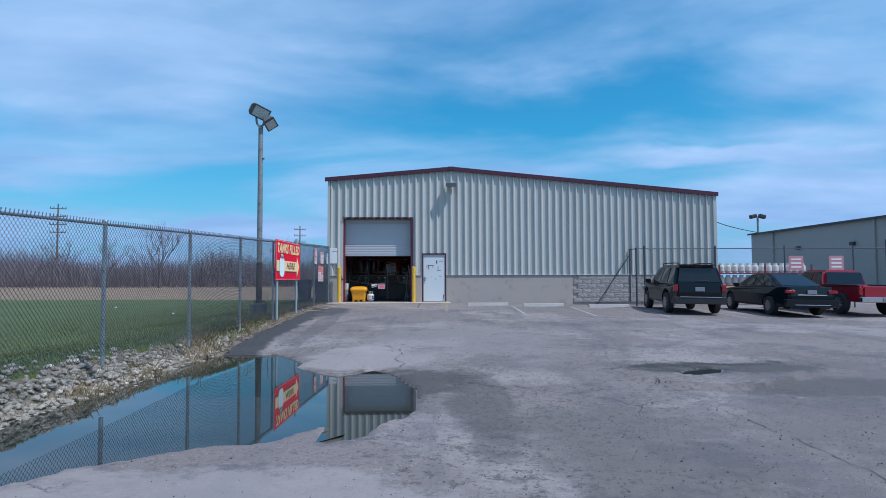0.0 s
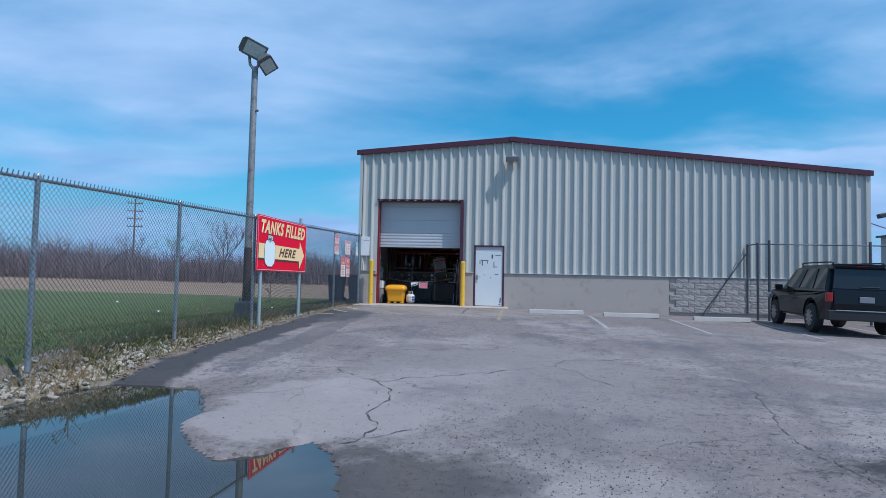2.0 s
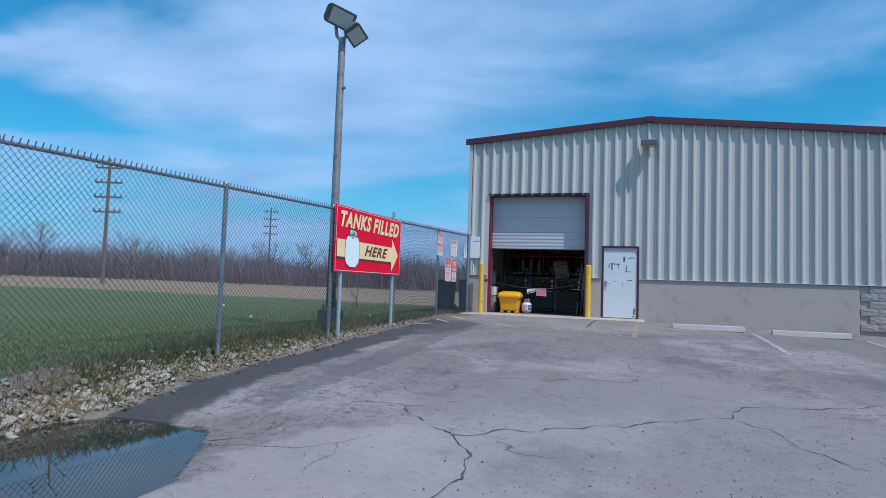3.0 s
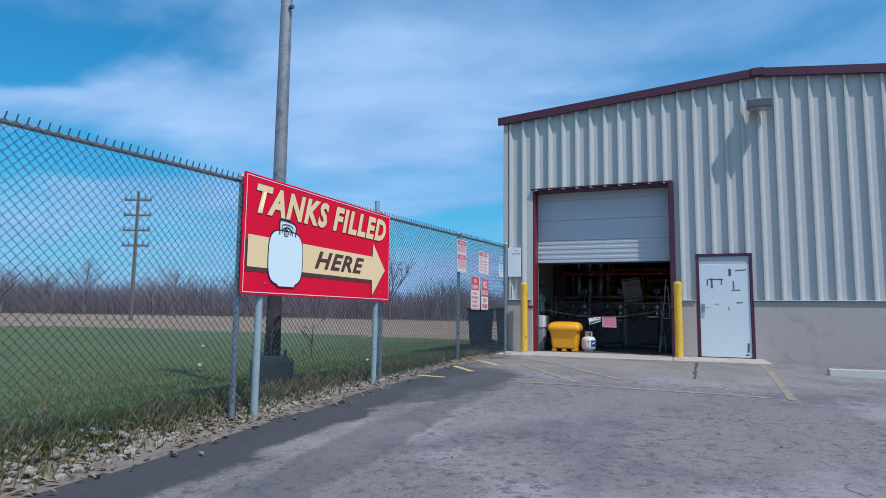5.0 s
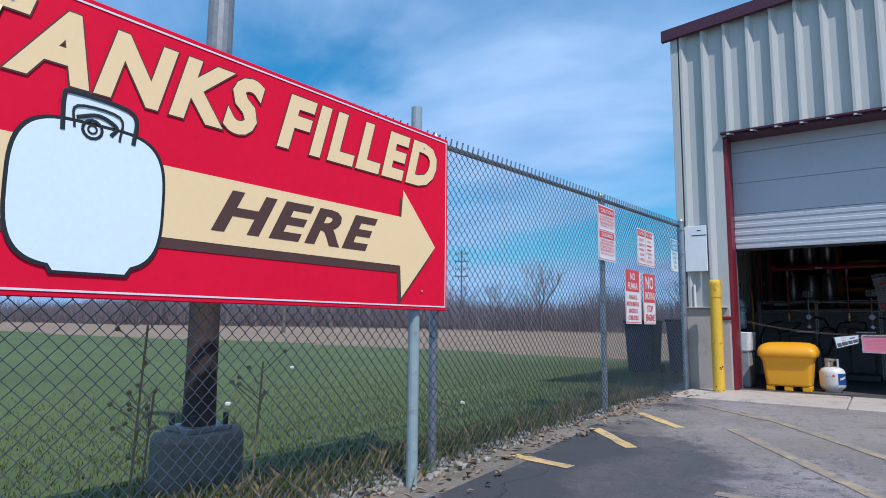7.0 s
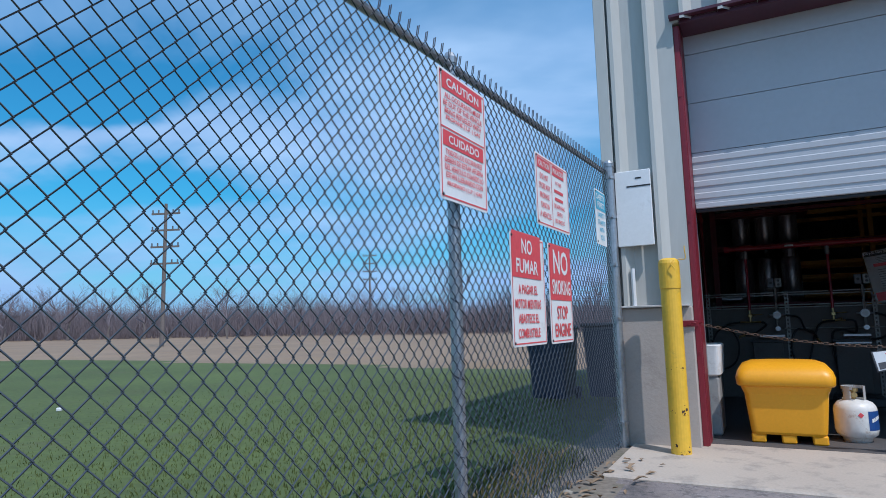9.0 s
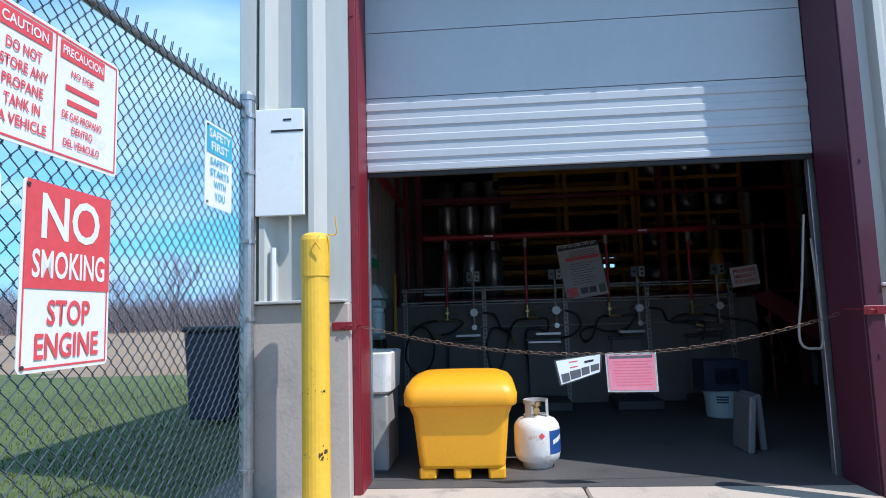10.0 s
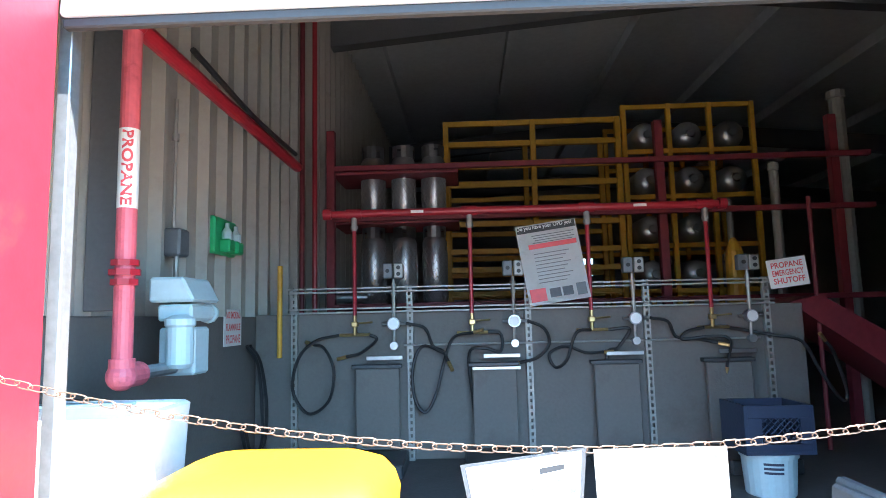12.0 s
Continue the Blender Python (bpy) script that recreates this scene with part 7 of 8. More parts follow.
# chain across the doorway with two hanging notices
chain = thing("chain", "rusty steel link chain hung across the doorway", "chain", (-2.0, FRONT + 0.07, 0.93))
pts, x = [], -3.42
while x < -0.60:
    pts.append(Vector((x, FRONT + 0.07, 0.932 + (0.092 if x < -1.95 else 0.115) * (x + 1.95) ** 2)))
    x += 0.034
bm = bmesh.new()
sweep(bm, [(0.0225 * math.copysign(abs(math.cos(a)) ** 0.6, math.cos(a)), 0.0105 * math.sin(a), 0) for a in [2 * math.pi * k / 10 for k in range(10)]], 0.0017, 5, True)
me = bpy.data.meshes.new("link")
bm.to_mesh(me); bm.free()
me.materials.append(M["chain"])
for k, (a, b) in enumerate(zip(pts, pts[1:])):
    ob = new("link", me)
    ob.parent = chain
    d = b - a
    ob.matrix_basis = Matrix.Translation((a + b) / 2 - chain.location) @ Matrix.Rotation(-math.atan2(d.z, d.x), 4, "Y") @ Matrix.Rotation(radians(90 * (k % 2) + 25), 4, "X")
for xx, zz, w, yy in ((OPEN_L - 0.03, 1.14, -1, FRONT - 0.056), (OPEN_R - 0.02, 1.15, 1, FRONT - 0.082)):
    bm = bmesh.new()
    box(bm, (xx, yy, zz), (0.14, 0.012, 0.05), 0.003)
    cyl(bm, (xx, yy, zz), (xx, yy - 0.02, zz), 0.012, 8)
    sweep(bm, curve_points([(xx, yy - 0.01, zz), (xx - w * 0.05, yy - 0.008, zz + 0.004), (xx - w * 0.09, FRONT + 0.07, zz + 0.01)], 5), 0.004, 6)
    part("anchor_plate", bm, M["red_paint"], chain, "red bolted anchor plate")


def hung_sheet(name, label, corners, y, material, items, edge=None):
    """A laminated sheet given by its four corners (x, z), slightly bowed, with printed marks (u0, v0, u1, v1, material)."""
    (ax, az), (bx, bz), (cx, cz), (dx, dz) = corners   # top left, top right, lower right, lower left

    def at(u, v, lift):
        x = (ax * (1 - u) + bx * u) * v + (dx * (1 - u) + cx * u) * (1 - v)
        z = (az * (1 - u) + bz * u) * v + (dz * (1 - u) + cz * u) * (1 - v)
        return (x, y - lift - 0.012 * math.sin(3 * u + 1) * (1 - v), z)
    t = thing(name, label, "notice", (cx, y, cz))

    def patch(nm, u0, v0, u1, v1, lift, m, thick=0.0):
        bm = bmesh.new()
        g = [[bm.verts.new(at(u0 + (u1 - u0) * i / 6, v0 + (v1 - v0) * j / 3, lift)) for i in range(7)] for j in range(4)]
        for j in range(3):
            for i in range(6):
                bm.faces.new((g[j][i], g[j][i + 1], g[j + 1][i + 1], g[j + 1][i]))
        if thick:
            bmesh.ops.solidify(bm, geom=list(bm.faces), thickness=-thick)
        part(nm, bm, m, t)
    patch("sheet", 0, 0, 1, 1, 0, edge or material, 0.002)
    if edge:
        patch("paper", 0.04, 0.05, 0.96, 0.95, 0.0015, material)
    for u0, v0, u1, v1, m in items:
        patch("print", u0, v0, u1, v1, 0.003, m)
    return t


HY = FRONT + 0.062
hung_sheet("notice_sheet", "tilted laminated white notice with small pictures on the chain", [(-2.275, 0.905), (-1.99, 0.94), (-2.0, 0.828), (-2.245, 0.752)], HY, M["sign_white"],
           [(0.08, 0.10, 0.26, 0.42, M["scuff"]), (0.28, 0.12, 0.52, 0.46, M["scuff"]), (0.54, 0.14, 0.72, 0.48, M["scuff"]), (0.75, 0.18, 0.94, 0.50, M["scuff"]), (0.62, 0.66, 0.82, 0.76, M["ink"]), (0.30, 0.80, 0.48, 0.84, M["sign_coral"]), (0.30, 0.58, 0.48, 0.62, M["sign_coral"])], M["lamp_grey"])
hung_sheet("notice_sheet", "laminated pink notice with printed lines on the chain", [(-1.975, 0.935), (-1.68, 0.938), (-1.675, 0.708), (-1.97, 0.714)], HY, M["sheet_pink"],
           [(0.08, 0.87, 0.92, 0.93, M["scuff"])] + [(0.12 + 0.03 * (k % 3), 0.78 - 0.075 * k, 0.90 - 0.07 * (k % 2), 0.79 - 0.075 * k, M["sign_coral"]) for k in range(9)], M["sign_white"])
# loose things by the jamb
bm = bmesh.new()
sweep(bm, curve_points([(-0.66, 26.98, 1.75), (-0.70, 27.0, 1.3), (-0.74, 27.0, 0.98), (-0.66, 27.0, 0.92), (-0.60, 27.0, 1.0), (-0.63, 26.98, 1.6)], 8), 0.008, 6)
solid("cable_loop", bm, M["strut"], "pale cable hanging in a loop by the jamb", "cable", (-0.66, 26.98, 0.92))
wp = thing("folding_step", "grey plastic folding step leaning by the jamb", "step", (-0.82, 27.75, FLOOR))
for dx, lean in ((0.0, 0.10), (0.10, -0.05)):
    bm = bmesh.new()
    box(bm, (-0.82 + dx, 27.75 + dx, FLOOR + 0.20), (0.05, 0.30, 0.40), 0.012, Matrix.Rotation(lean, 4, "Y"))
    part("panel", bm, M["lamp_grey"], wp)


# ---- filling station inside ----
PW = 30.22      # front face of the low partition
# partition uses the concrete darkened for indoor shade
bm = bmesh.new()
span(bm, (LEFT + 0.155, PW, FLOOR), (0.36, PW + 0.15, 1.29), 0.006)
solid("partition", bm, M["int_wall"], "low concrete partition darkened for indoor shade behind the filling hoses", "wall", kind="structure")

STRUTS = [-3.62, -2.70, -1.77, -0.85, 0.07]
fr = thing("strut_frame", "slotted galvanised strut frame bolted to the partition", "frame", (-1.8, PW - 0.05, FLOOR))
for x in STRUTS:
    bm = bmesh.new()
    z = FLOOR
    span(bm, (x - 0.024, PW - 0.045, FLOOR), (x - 0.010, PW - 0.005, 1.50)); span(bm, (x + 0.010, PW - 0.045, FLOOR), (x + 0.024, PW - 0.005, 1.50))
    while z < 1.5:
        span(bm, (x - 0.010, PW - 0.045, z), (x + 0.010, PW - 0.035, min(z + 0.022, 1.5)))
        z += 0.05
    part("upright", bm, M["strut"], fr)
for z in (1.295, 1.325, 1.455, 1.485):
    bm = bmesh.new()
    span(bm, (-3.66, PW - 0.075, z - 0.007), (0.12, PW - 0.047, z + 0.007), 0.002)
    part("rail", bm, M["strut"], fr)

# red supply manifold and drops
DROPS = [-3.125, -2.21, -1.29, -0.375]
man = thing("gas_manifold", "bright red steel supply pipe with four drops", "pipe", (-1.8, PW - 0.1, 2.07))
MZ = 2.075
bm = bmesh.new()
cyl(bm, (-3.34, PW - 0.10, MZ), (-0.24, PW - 0.10, MZ), 0.030, 14)
for x in (-3.34, -0.24):
    cyl(bm, (x - 0.03, PW - 0.10, MZ), (x + 0.03, PW - 0.10, MZ), 0.044, 14)
for x in DROPS:
    cyl(bm, (x - 0.06, PW - 0.10, MZ), (x + 0.06, PW - 0.10, MZ), 0.040, 14)
part("header_pipe", bm, M["pipe_red"], man)
for x in DROPS:
    bm = bmesh.new()
    cyl(bm, (x, PW - 0.10, MZ - 0.02), (x, PW - 0.10, MZ - 0.14), 0.024, 12)
    cyl(bm, (x, PW - 0.10, MZ - 0.10), (x, PW - 0.10, MZ - 0.125), 0.031, 6)
    part("nipple", bm, M["strut"], man)
    bm = bmesh.new()
    cyl(bm, (x, PW - 0.10, MZ - 0.14), (x, PW - 0.10, 1.27), 0.016, 10)
    part("drop_pipe", bm, M["pipe_red"], man)
    bm = bmesh.new()
    cyl(bm, (x, PW - 0.10, 1.27), (x, PW - 0.10, 1.12), 0.014, 10)
    box(bm, (x, PW - 0.10, 1.20), (0.05, 0.05, 0.04), 0.006)
    cyl(bm, (x - 0.12, PW - 0.10, 1.12), (x + 0.12, PW - 0.10, 1.12), 0.012, 8)
    cyl(bm, (x + 0.03, PW - 0.10, 1.21), (x + 0.14, PW - 0.12, 1.215), 0.007, 6)
    part("valve", bm, M["brass"], man, "brass shut-off valve")
for x in (-2.62, -0.88):
    bm = bmesh.new()
    box(bm, (x, PW - 0.1325, MZ), (0.10, 0.004, 0.022))
    part("tag", bm, M["sign_white"], man, "small white pipe label")

# gauges, switch boxes and conduits
for k, x in enumerate((-2.82, -1.885, -0.96, -0.085)):
    g = thing("filling_meter", "grey conduit stand with a round gauge and switch box", "meter", (x, PW - 0.06, 1.0), group="filling meters")
    bm = bmesh.new()
    cyl(bm, (x, PW - 0.09, 1.00), (x, PW - 0.09, 1.55), 0.013, 8)
    for z in (1.30, 1.42, 1.48):
        cyl(bm, (x, PW - 0.09, z), (x, PW - 0.09, z + 0.03), 0.020, 8)
    part("conduit", bm, M["strut"], g)
    bm = bmesh.new()
    cyl(bm, (x, PW - 0.075, 1.20), (x, PW - 0.13, 1.20), 0.048, 20)
    gauge = part("gauge", bm, M["steel"], g)
    bm = bmesh.new()
    cyl(bm, (x, PW - 0.131, 1.20), (x, PW - 0.134, 1.20), 0.040, 20)
    part("dial", bm, M["sign_white"], gauge)
    bm = bmesh.new()
    cyl(bm, (x, PW - 0.075, 1.03), (x, PW - 0.12, 1.03), 0.030, 14)
    part("union", bm, M["steel"], g)
    bm = bmesh.new()
    cyl(bm, (x - 0.09, PW - 0.09, 1.20), (x + 0.10, PW - 0.09, 1.20), 0.012, 8)
    part("cross_tube", bm, M["steel"], g)
    for dx, m in ((-0.04, "lamp_grey"), (0.045, "strut")):
        bm = bmesh.new()
        box(bm, (x + dx, PW - 0.10, 1.61), (0.075, 0.07, 0.12), 0.008)
        sw = part("switch_box", bm, M[m], g)
        bm = bmesh.new()
        for dz in ((0.025, -0.025) if dx > 0 else (0.0,)):
            cyl(bm, (x + dx, PW - 0.134, 1.61 + dz), (x + dx, PW - 0.146, 1.61 + dz), 0.016, 12)
        part("button", bm, M["ink"], sw)
bm = bmesh.new()
cyl(bm, (-2.75, PW - 0.05, 1.03), (0.0, PW - 0.05, 1.03), 0.008, 8)
solid("tubing", bm, M["strut"], "thin steel tube linking the meters along the partition", "pipe", (-1.4, PW - 0.05, 1.03))

# hoses, each its own
HOSES = [[(-3.25, 1.12), (-3.42, 1.08), (-3.56, 0.95), (-3.62, 0.70), (-3.50, 0.52), (-3.33, 0.62), (-3.28, 0.85), (-3.36, 1.02), (-3.46, 1.05)],
         [(-3.00, 1.12), (-2.95, 1.08), (-3.08, 0.98), (-3.2, 0.95)],
         [(-2.72, 1.20), (-2.58, 1.16), (-2.52, 1.02), (-2.44, 0.98), (-2.40, 0.90)],
         [(-2.42, 0.96), (-2.60, 1.02), (-2.68, 0.85), (-2.66, 0.62), (-2.58, 0.53), (-2.50, 0.66), (-2.44, 0.88), (-2.36, 1.08), (-2.20, 1.12)],
         [(-2.09, 1.12), (-1.99, 1.10), (-2.0, 0.97), (-2.12, 1.0), (-2.24, 0.96), (-2.22, 0.60), (-2.18, 0.26)],
         [(-1.78, 1.20), (-1.66, 1.14), (-1.63, 1.02), (-1.72, 0.92), (-1.85, 0.88)],
         [(-1.29, 1.12), (-1.42, 1.10), (-1.50, 0.90), (-1.58, 0.84), (-1.62, 0.94), (-1.50, 1.0), (-1.36, 0.95), (-1.22, 0.95)],
         [(-1.17, 1.12), (-1.02, 1.12), (-1.10, 0.98), (-1.18, 0.90), (-1.18, 0.30)],
         [(-0.86, 1.20), (-0.72, 1.17), (-0.64, 1.05), (-0.48, 1.03), (-0.36, 1.0)],
         [(-0.45, 1.12), (-0.56, 1.09), (-0.60, 1.03), (-0.40, 1.05), (-0.28, 1.02), (-0.30, 0.82)],
         [(-0.30, 1.12), (-0.12, 1.09), (0.06, 1.05), (0.25, 1.0), (0.38, 0.78), (0.55, 0.56), (0.60, 0.62), (0.50, 0.9), (0.42, 1.0)]]
for k, line in enumerate(HOSES):
    bm = bmesh.new()
    pts = [(x, PW - 0.11 - 0.05 * math.sin(i * 1.3 + k), z) for i, (x, z) in enumerate(line)]
    sweep(bm, curve_points(pts, 7), 0.0125, 7)
    h = thing("filling_hose", "black rubber filling hose hanging in a loop on the partition", "hose", pts[0], group="filling hoses")
    part("hose", bm, M["hose"], h)
    bm = bmesh.new()
    e = Vector(pts[-1])
    d = (e - Vector(pts[-2])).normalized()
    cyl(bm, e, e + d * 0.08, 0.015, 8)
    part("coupling", bm, M["brass"], h, "brass coupling")

# platform scales at each filling place
for k, x in enumerate((-2.95, -2.05, -1.12, -0.28)):
    s = thing("platform_scale", "grey filling scale with a beam head", "scale", (x, PW - 0.35, FLOOR), group="filling scales")
    bm = bmesh.new()
    span(bm, (x - 0.24, PW - 0.62, FLOOR), (x + 0.24, PW - 0.14, FLOOR + 0.10), 0.012)
    part("platform", bm, M["dark_metal"], s)
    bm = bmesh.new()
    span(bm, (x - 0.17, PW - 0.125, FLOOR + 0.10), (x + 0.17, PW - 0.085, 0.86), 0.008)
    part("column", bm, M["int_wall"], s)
    bm = bmesh.new()
    span(bm, (x - 0.20, PW - 0.14, 0.86), (x + 0.19, PW - 0.07, 0.89), 0.005)
    part("head", bm, M["dark_metal"], s)
    bm = bmesh.new()
    span(bm, (x - 0.08, PW - 0.15, 0.925), (x + 0.20, PW - 0.135, 0.955), 0.003)
    if k == 1:
        span(bm, (x - 0.17, PW - 0.155, 0.835), (x + 0.20, PW - 0.14, 0.86), 0.003)
    part("beam", bm, M["steel"], s, "steel weighing beam")

# papers and signs
hung_sheet("notice_sheet", "large white safety notice taped up on the rails", [(-1.86, 1.92), (-1.395, 1.985), (-1.295, 1.37), (-1.765, 1.305)], PW - 0.16, M["sign_white"],
           [(0.02, 0.90, 0.98, 0.985, M["ink"]), (0.16, 0.69, 0.95, 0.75, M["sign_coral"]), (0.04, 0.04, 0.30, 0.20, M["sign_coral"]), (0.36, 0.07, 0.54, 0.18, M["scuff"]), (0.57, 0.07, 0.74, 0.18, M["scuff"]), (0.80, 0.05, 0.96, 0.20, M["lamp_grey"])]
           + [(0.24 + 0.02 * (k % 3), 0.85 - 0.03 * k, 0.94 - 0.05 * (k % 2), 0.858 - 0.03 * k, M["lamp_grey"]) for k in range(4)] + [(0.22, 0.62 - 0.045 * k, 0.80 - 0.06 * (k % 3), 0.63 - 0.045 * k, M["lamp_grey"]) for k in range(9)])
bm = lettering("Do you have your OPD yet?", 0.43, 0.040, 0, 0.01)
bmesh.ops.transform(bm, matrix=Matrix.Translation((-1.845, PW - 0.166, 1.875)) @ Matrix.Rotation(-math.atan2(0.065, 0.465), 4, "Y"), verts=bm.verts)
ob = part("title_words", bm, M["sign_white"])
tagged(ob, "white printed title words on a black band", "lettering")
em = thing("emergency_sign", "white sign with red propane shutoff words", "sign", (0.2, PW - 0.1, 1.39))
turn = Matrix.Rotation(radians(7), 4, "Y")
base = Matrix.Translation((0.08, PW - 0.11, 1.40))
bm = bmesh.new()
box(bm, (0.15, 0.004, 0.105), (0.30, 0.006, 0.22), 0.002)
bmesh.ops.transform(bm, matrix=base @ turn.inverted(), verts=bm.verts)
part("plate", bm, M["sign_white"], em)
for txt, z in (("PROPANE", 0.145), ("EMERGENCY", 0.085), ("SHUTOFF", 0.025)):
    bm = lettering(txt, 0.24, 0.045, 0, 0.02)
    bmesh.ops.translate(bm, verts=bm.verts, vec=(0.03, -0.002, z))
    bmesh.ops.transform(bm, matrix=base @ turn.inverted(), verts=bm.verts)
    part("letters", bm, M["sign_coral"], em)

# ---- along the side wall ----
WALL, WX = LEFT + 0.24, LEFT + 0.44
rp = thing("supply_pipe", "faded red upright propane pipe with a white label", "pipe", (WX, 27.80, 0.99))
bm = bmesh.new()
cyl(bm, (WX, 27.80, 1.05), (WX, 27.80, 2.53), 0.040, 18)
cyl(bm, (WX, 27.80, 1.03), (WX, 27.80, 1.10), 0.050, 18)
bmesh.ops.create_uvsphere(bm, u_segments=16, v_segments=10, radius=0.060, matrix=Matrix.Translation((WX, 27.80, 1.03)))
cyl(bm, (WX, 27.80, 1.03), (WX, 27.93, 1.03), 0.052, 16)
part("riser", bm, M["pipe_pink"], rp, smooth=False)
bm = bmesh.new()
for z in (1.40, 1.44, 1.48):
    cyl(bm, (WX, 27.80, z), (WX, 27.80, z + 0.025), 0.064 if z == 1.44 else 0.056, 8)
part("union", bm, M["pipe_red"], rp)
bm = bmesh.new()
bmesh.ops.create_uvsphere(bm, u_segments=16, v_segments=10, radius=0.060, matrix=Matrix.Translation((WX, 27.80, 2.54)))
cyl(bm, (WX, 27.80, 2.54), (WX, 30.40, 2.54), 0.042, 16)
part("overhead_run", bm, M["pipe_red"], rp)
bm = bmesh.new()
cyl(bm, (WX, 27.80, 1.72), (WX, 27.80, 2.06), 0.0415, 20)
part("label_band", bm, M["sign_white"], rp, "white wrapped pipe label")
bm = lettering("PROPANE", 0.32, 0.044, 0, 0.03)
bmesh.ops.transform(bm, matrix=Matrix.Translation((WX - 0.027, 27.80 - 0.0485, 2.05)) @ Matrix.Rotation(radians(90), 4, "Y"), verts=bm.verts)
for v in bm.verts:
    dx = v.co.x - WX
    v.co.y = 27.80 - math.sqrt(max(0.0445 ** 2 - min(abs(dx), 0.041) ** 2, 0.0))
bmesh.ops.rotate(bm, verts=bm.verts, cent=(WX, 27.80, 0), matrix=Matrix.Rotation(radians(28), 3, "Z"))
part("letters", bm, M["sign_coral"], rp)
bm = bmesh.new()
cyl(bm, (WX, 27.93, 1.03), (WX, 28.24, 1.03), 0.03, 12)
part("meter_feed", bm, M["steel"], rp)

mt = thing("gas_meter", "pale blue enamelled propane meter on the wall pipe", "meter", (WX + 0.02, 28.44, 0.99))
for nm, lo, hi in (("base", (WX - 0.08, 28.25, 0.99), (WX + 0.10, 28.42, 1.22)), ("register", (WX - 0.07, 28.21, 1.25), (WX + 0.10, 28.47, 1.33)), ("hood", (WX - 0.10, 28.18, 1.34), (WX + 0.12, 28.49, 1.46))):
    bm = bmesh.new()
    vs = span(bm, lo, hi, 0.012)
    if nm == "hood":
        for v in bm.verts:
            if v.co.z > 1.42:
                v.co.x -= 0.05 * (1 if v.co.x > WX else 0)
    part(nm, bm, M["pump_blue"], mt)
bm = bmesh.new()
lathe(bm, [(0.045, 0), (0.062, 0.02), (0.062, 0.19), (0.07, 0.20), (0.07, 0.23), (0.03, 0.25)], 18, (WX + 0.06, 28.18, 1.03))
part("strainer", bm, M["pump_blue"], mt)
bm = bmesh.new()
cyl(bm, (WX + 0.02, 28.42, 1.29), (WX + 0.02, 28.63, 1.29), 0.04, 14)
cyl(bm, (WX + 0.02, 28.58, 1.29), (WX + 0.02, 28.60, 1.29), 0.055, 10)
part("outlet", bm, M["pump_blue"], mt)
bm = bmesh.new()
span(bm, (WALL - 0.10, 28.70, 1.62), (WALL + 0.0, 28.83, 1.78), 0.012)
jb = thing("junction_box", "grey metal junction box with conduit on the siding", "box", (WALL - 0.05, 28.75, 1.62))
part("box", bm, M["lamp_grey"], jb)
bm = bmesh.new()
cyl(bm, (WALL - 0.06, 28.75, 1.78), (WALL - 0.06, 28.75, 2.55), 0.011, 8)
cyl(bm, (WALL - 0.06, 28.75, 2.30), (WALL - 0.06, 28.75, 2.34), 0.022, 8)
cyl(bm, (WALL - 0.04, 28.75, 1.62), (WALL - 0.04, 28.75, 1.50), 0.015, 8)
part("conduit", bm, M["strut"], jb)
bm = bmesh.new()
span(bm, (LEFT + 0.145, 28.62, 1.30), (LEFT + 0.165, 28.67, 2.85), 0.003)
solid("strap", bm, M["dark_metal"], "dark vertical strap on the inside siding", "strap", (LEFT + 0.15, 28.87, 1.30))
bm = bmesh.new()
span(bm, (LEFT + 0.15, 27.98, 1.30), (LEFT + 0.30, 28.04, 4.9), 0.004)
solid("column", bm, M["lamp_grey"], "grey steel wall column inside the warehouse", "column", (LEFT + 0.2, 28.23, 1.30), kind="structure")
bm = bmesh.new()
sweep(bm, curve_points([(LEFT + 0.20, 28.9, 2.92), (LEFT + 0.20, 30.0, 2.86), (LEFT + 0.20, 31.2, 2.88)], 6), 0.02, 8)
solid("conduit", bm, M["dark_metal"], "dark conduit running along the siding above the pipe", "conduit", (LEFT + 0.2, 28.9, 2.9))
gb = thing("glove_holder", "green plastic wall holder with two bottles", "holder", (LEFT + 0.18, 29.6, 1.70))
bm = bmesh.new()
span(bm, (LEFT + 0.146, 29.28, 1.70), (LEFT + 0.20, 29.66, 1.95), 0.012)
part("backplate", bm, M["green"], gb)
for y in (29.40, 29.56):
    bm = bmesh.new()
    lathe(bm, [(0.03, 0), (0.035, 0.02), (0.035, 0.10), (0.015, 0.13), (0.015, 0.16)], 12, (LEFT + 0.235, y, 1.75))
    part("bottle", bm, M["pump_blue"], gb)
    bm = bmesh.new()
    span(bm, (LEFT + 0.20, y - 0.055, 1.71), (LEFT + 0.275, y + 0.055, 1.80), 0.012)
    part("pocket", bm, M["green"], gb)
ns = thing("no_smoking_sign", "white sign with red flammable propane warning on the wall", "sign", (LEFT + 0.165, 29.88, 1.07))
bm = bmesh.new()
span(bm, (LEFT + 0.156, 29.56, 1.07), (LEFT + 0.162, 29.89, 1.33), 0.001)
part("plate", bm, M["sign_white"], ns)
for txt, z, h in (("NO SMOKING", 0.195, 0.05), ("FLAMMABLE", 0.11, 0.05), ("PROPANE", 0.02, 0.06)):
    bm = lettering(txt, 0.27, h, 0, 0.02)
    bmesh.ops.transform(bm, matrix=Matrix.Translation((LEFT + 0.1645, 29.59, 1.07 + z)) @ Matrix.Rotation(radians(90), 4, "Z"), verts=bm.verts)
    part("letters", bm, M["sign_coral"], ns)
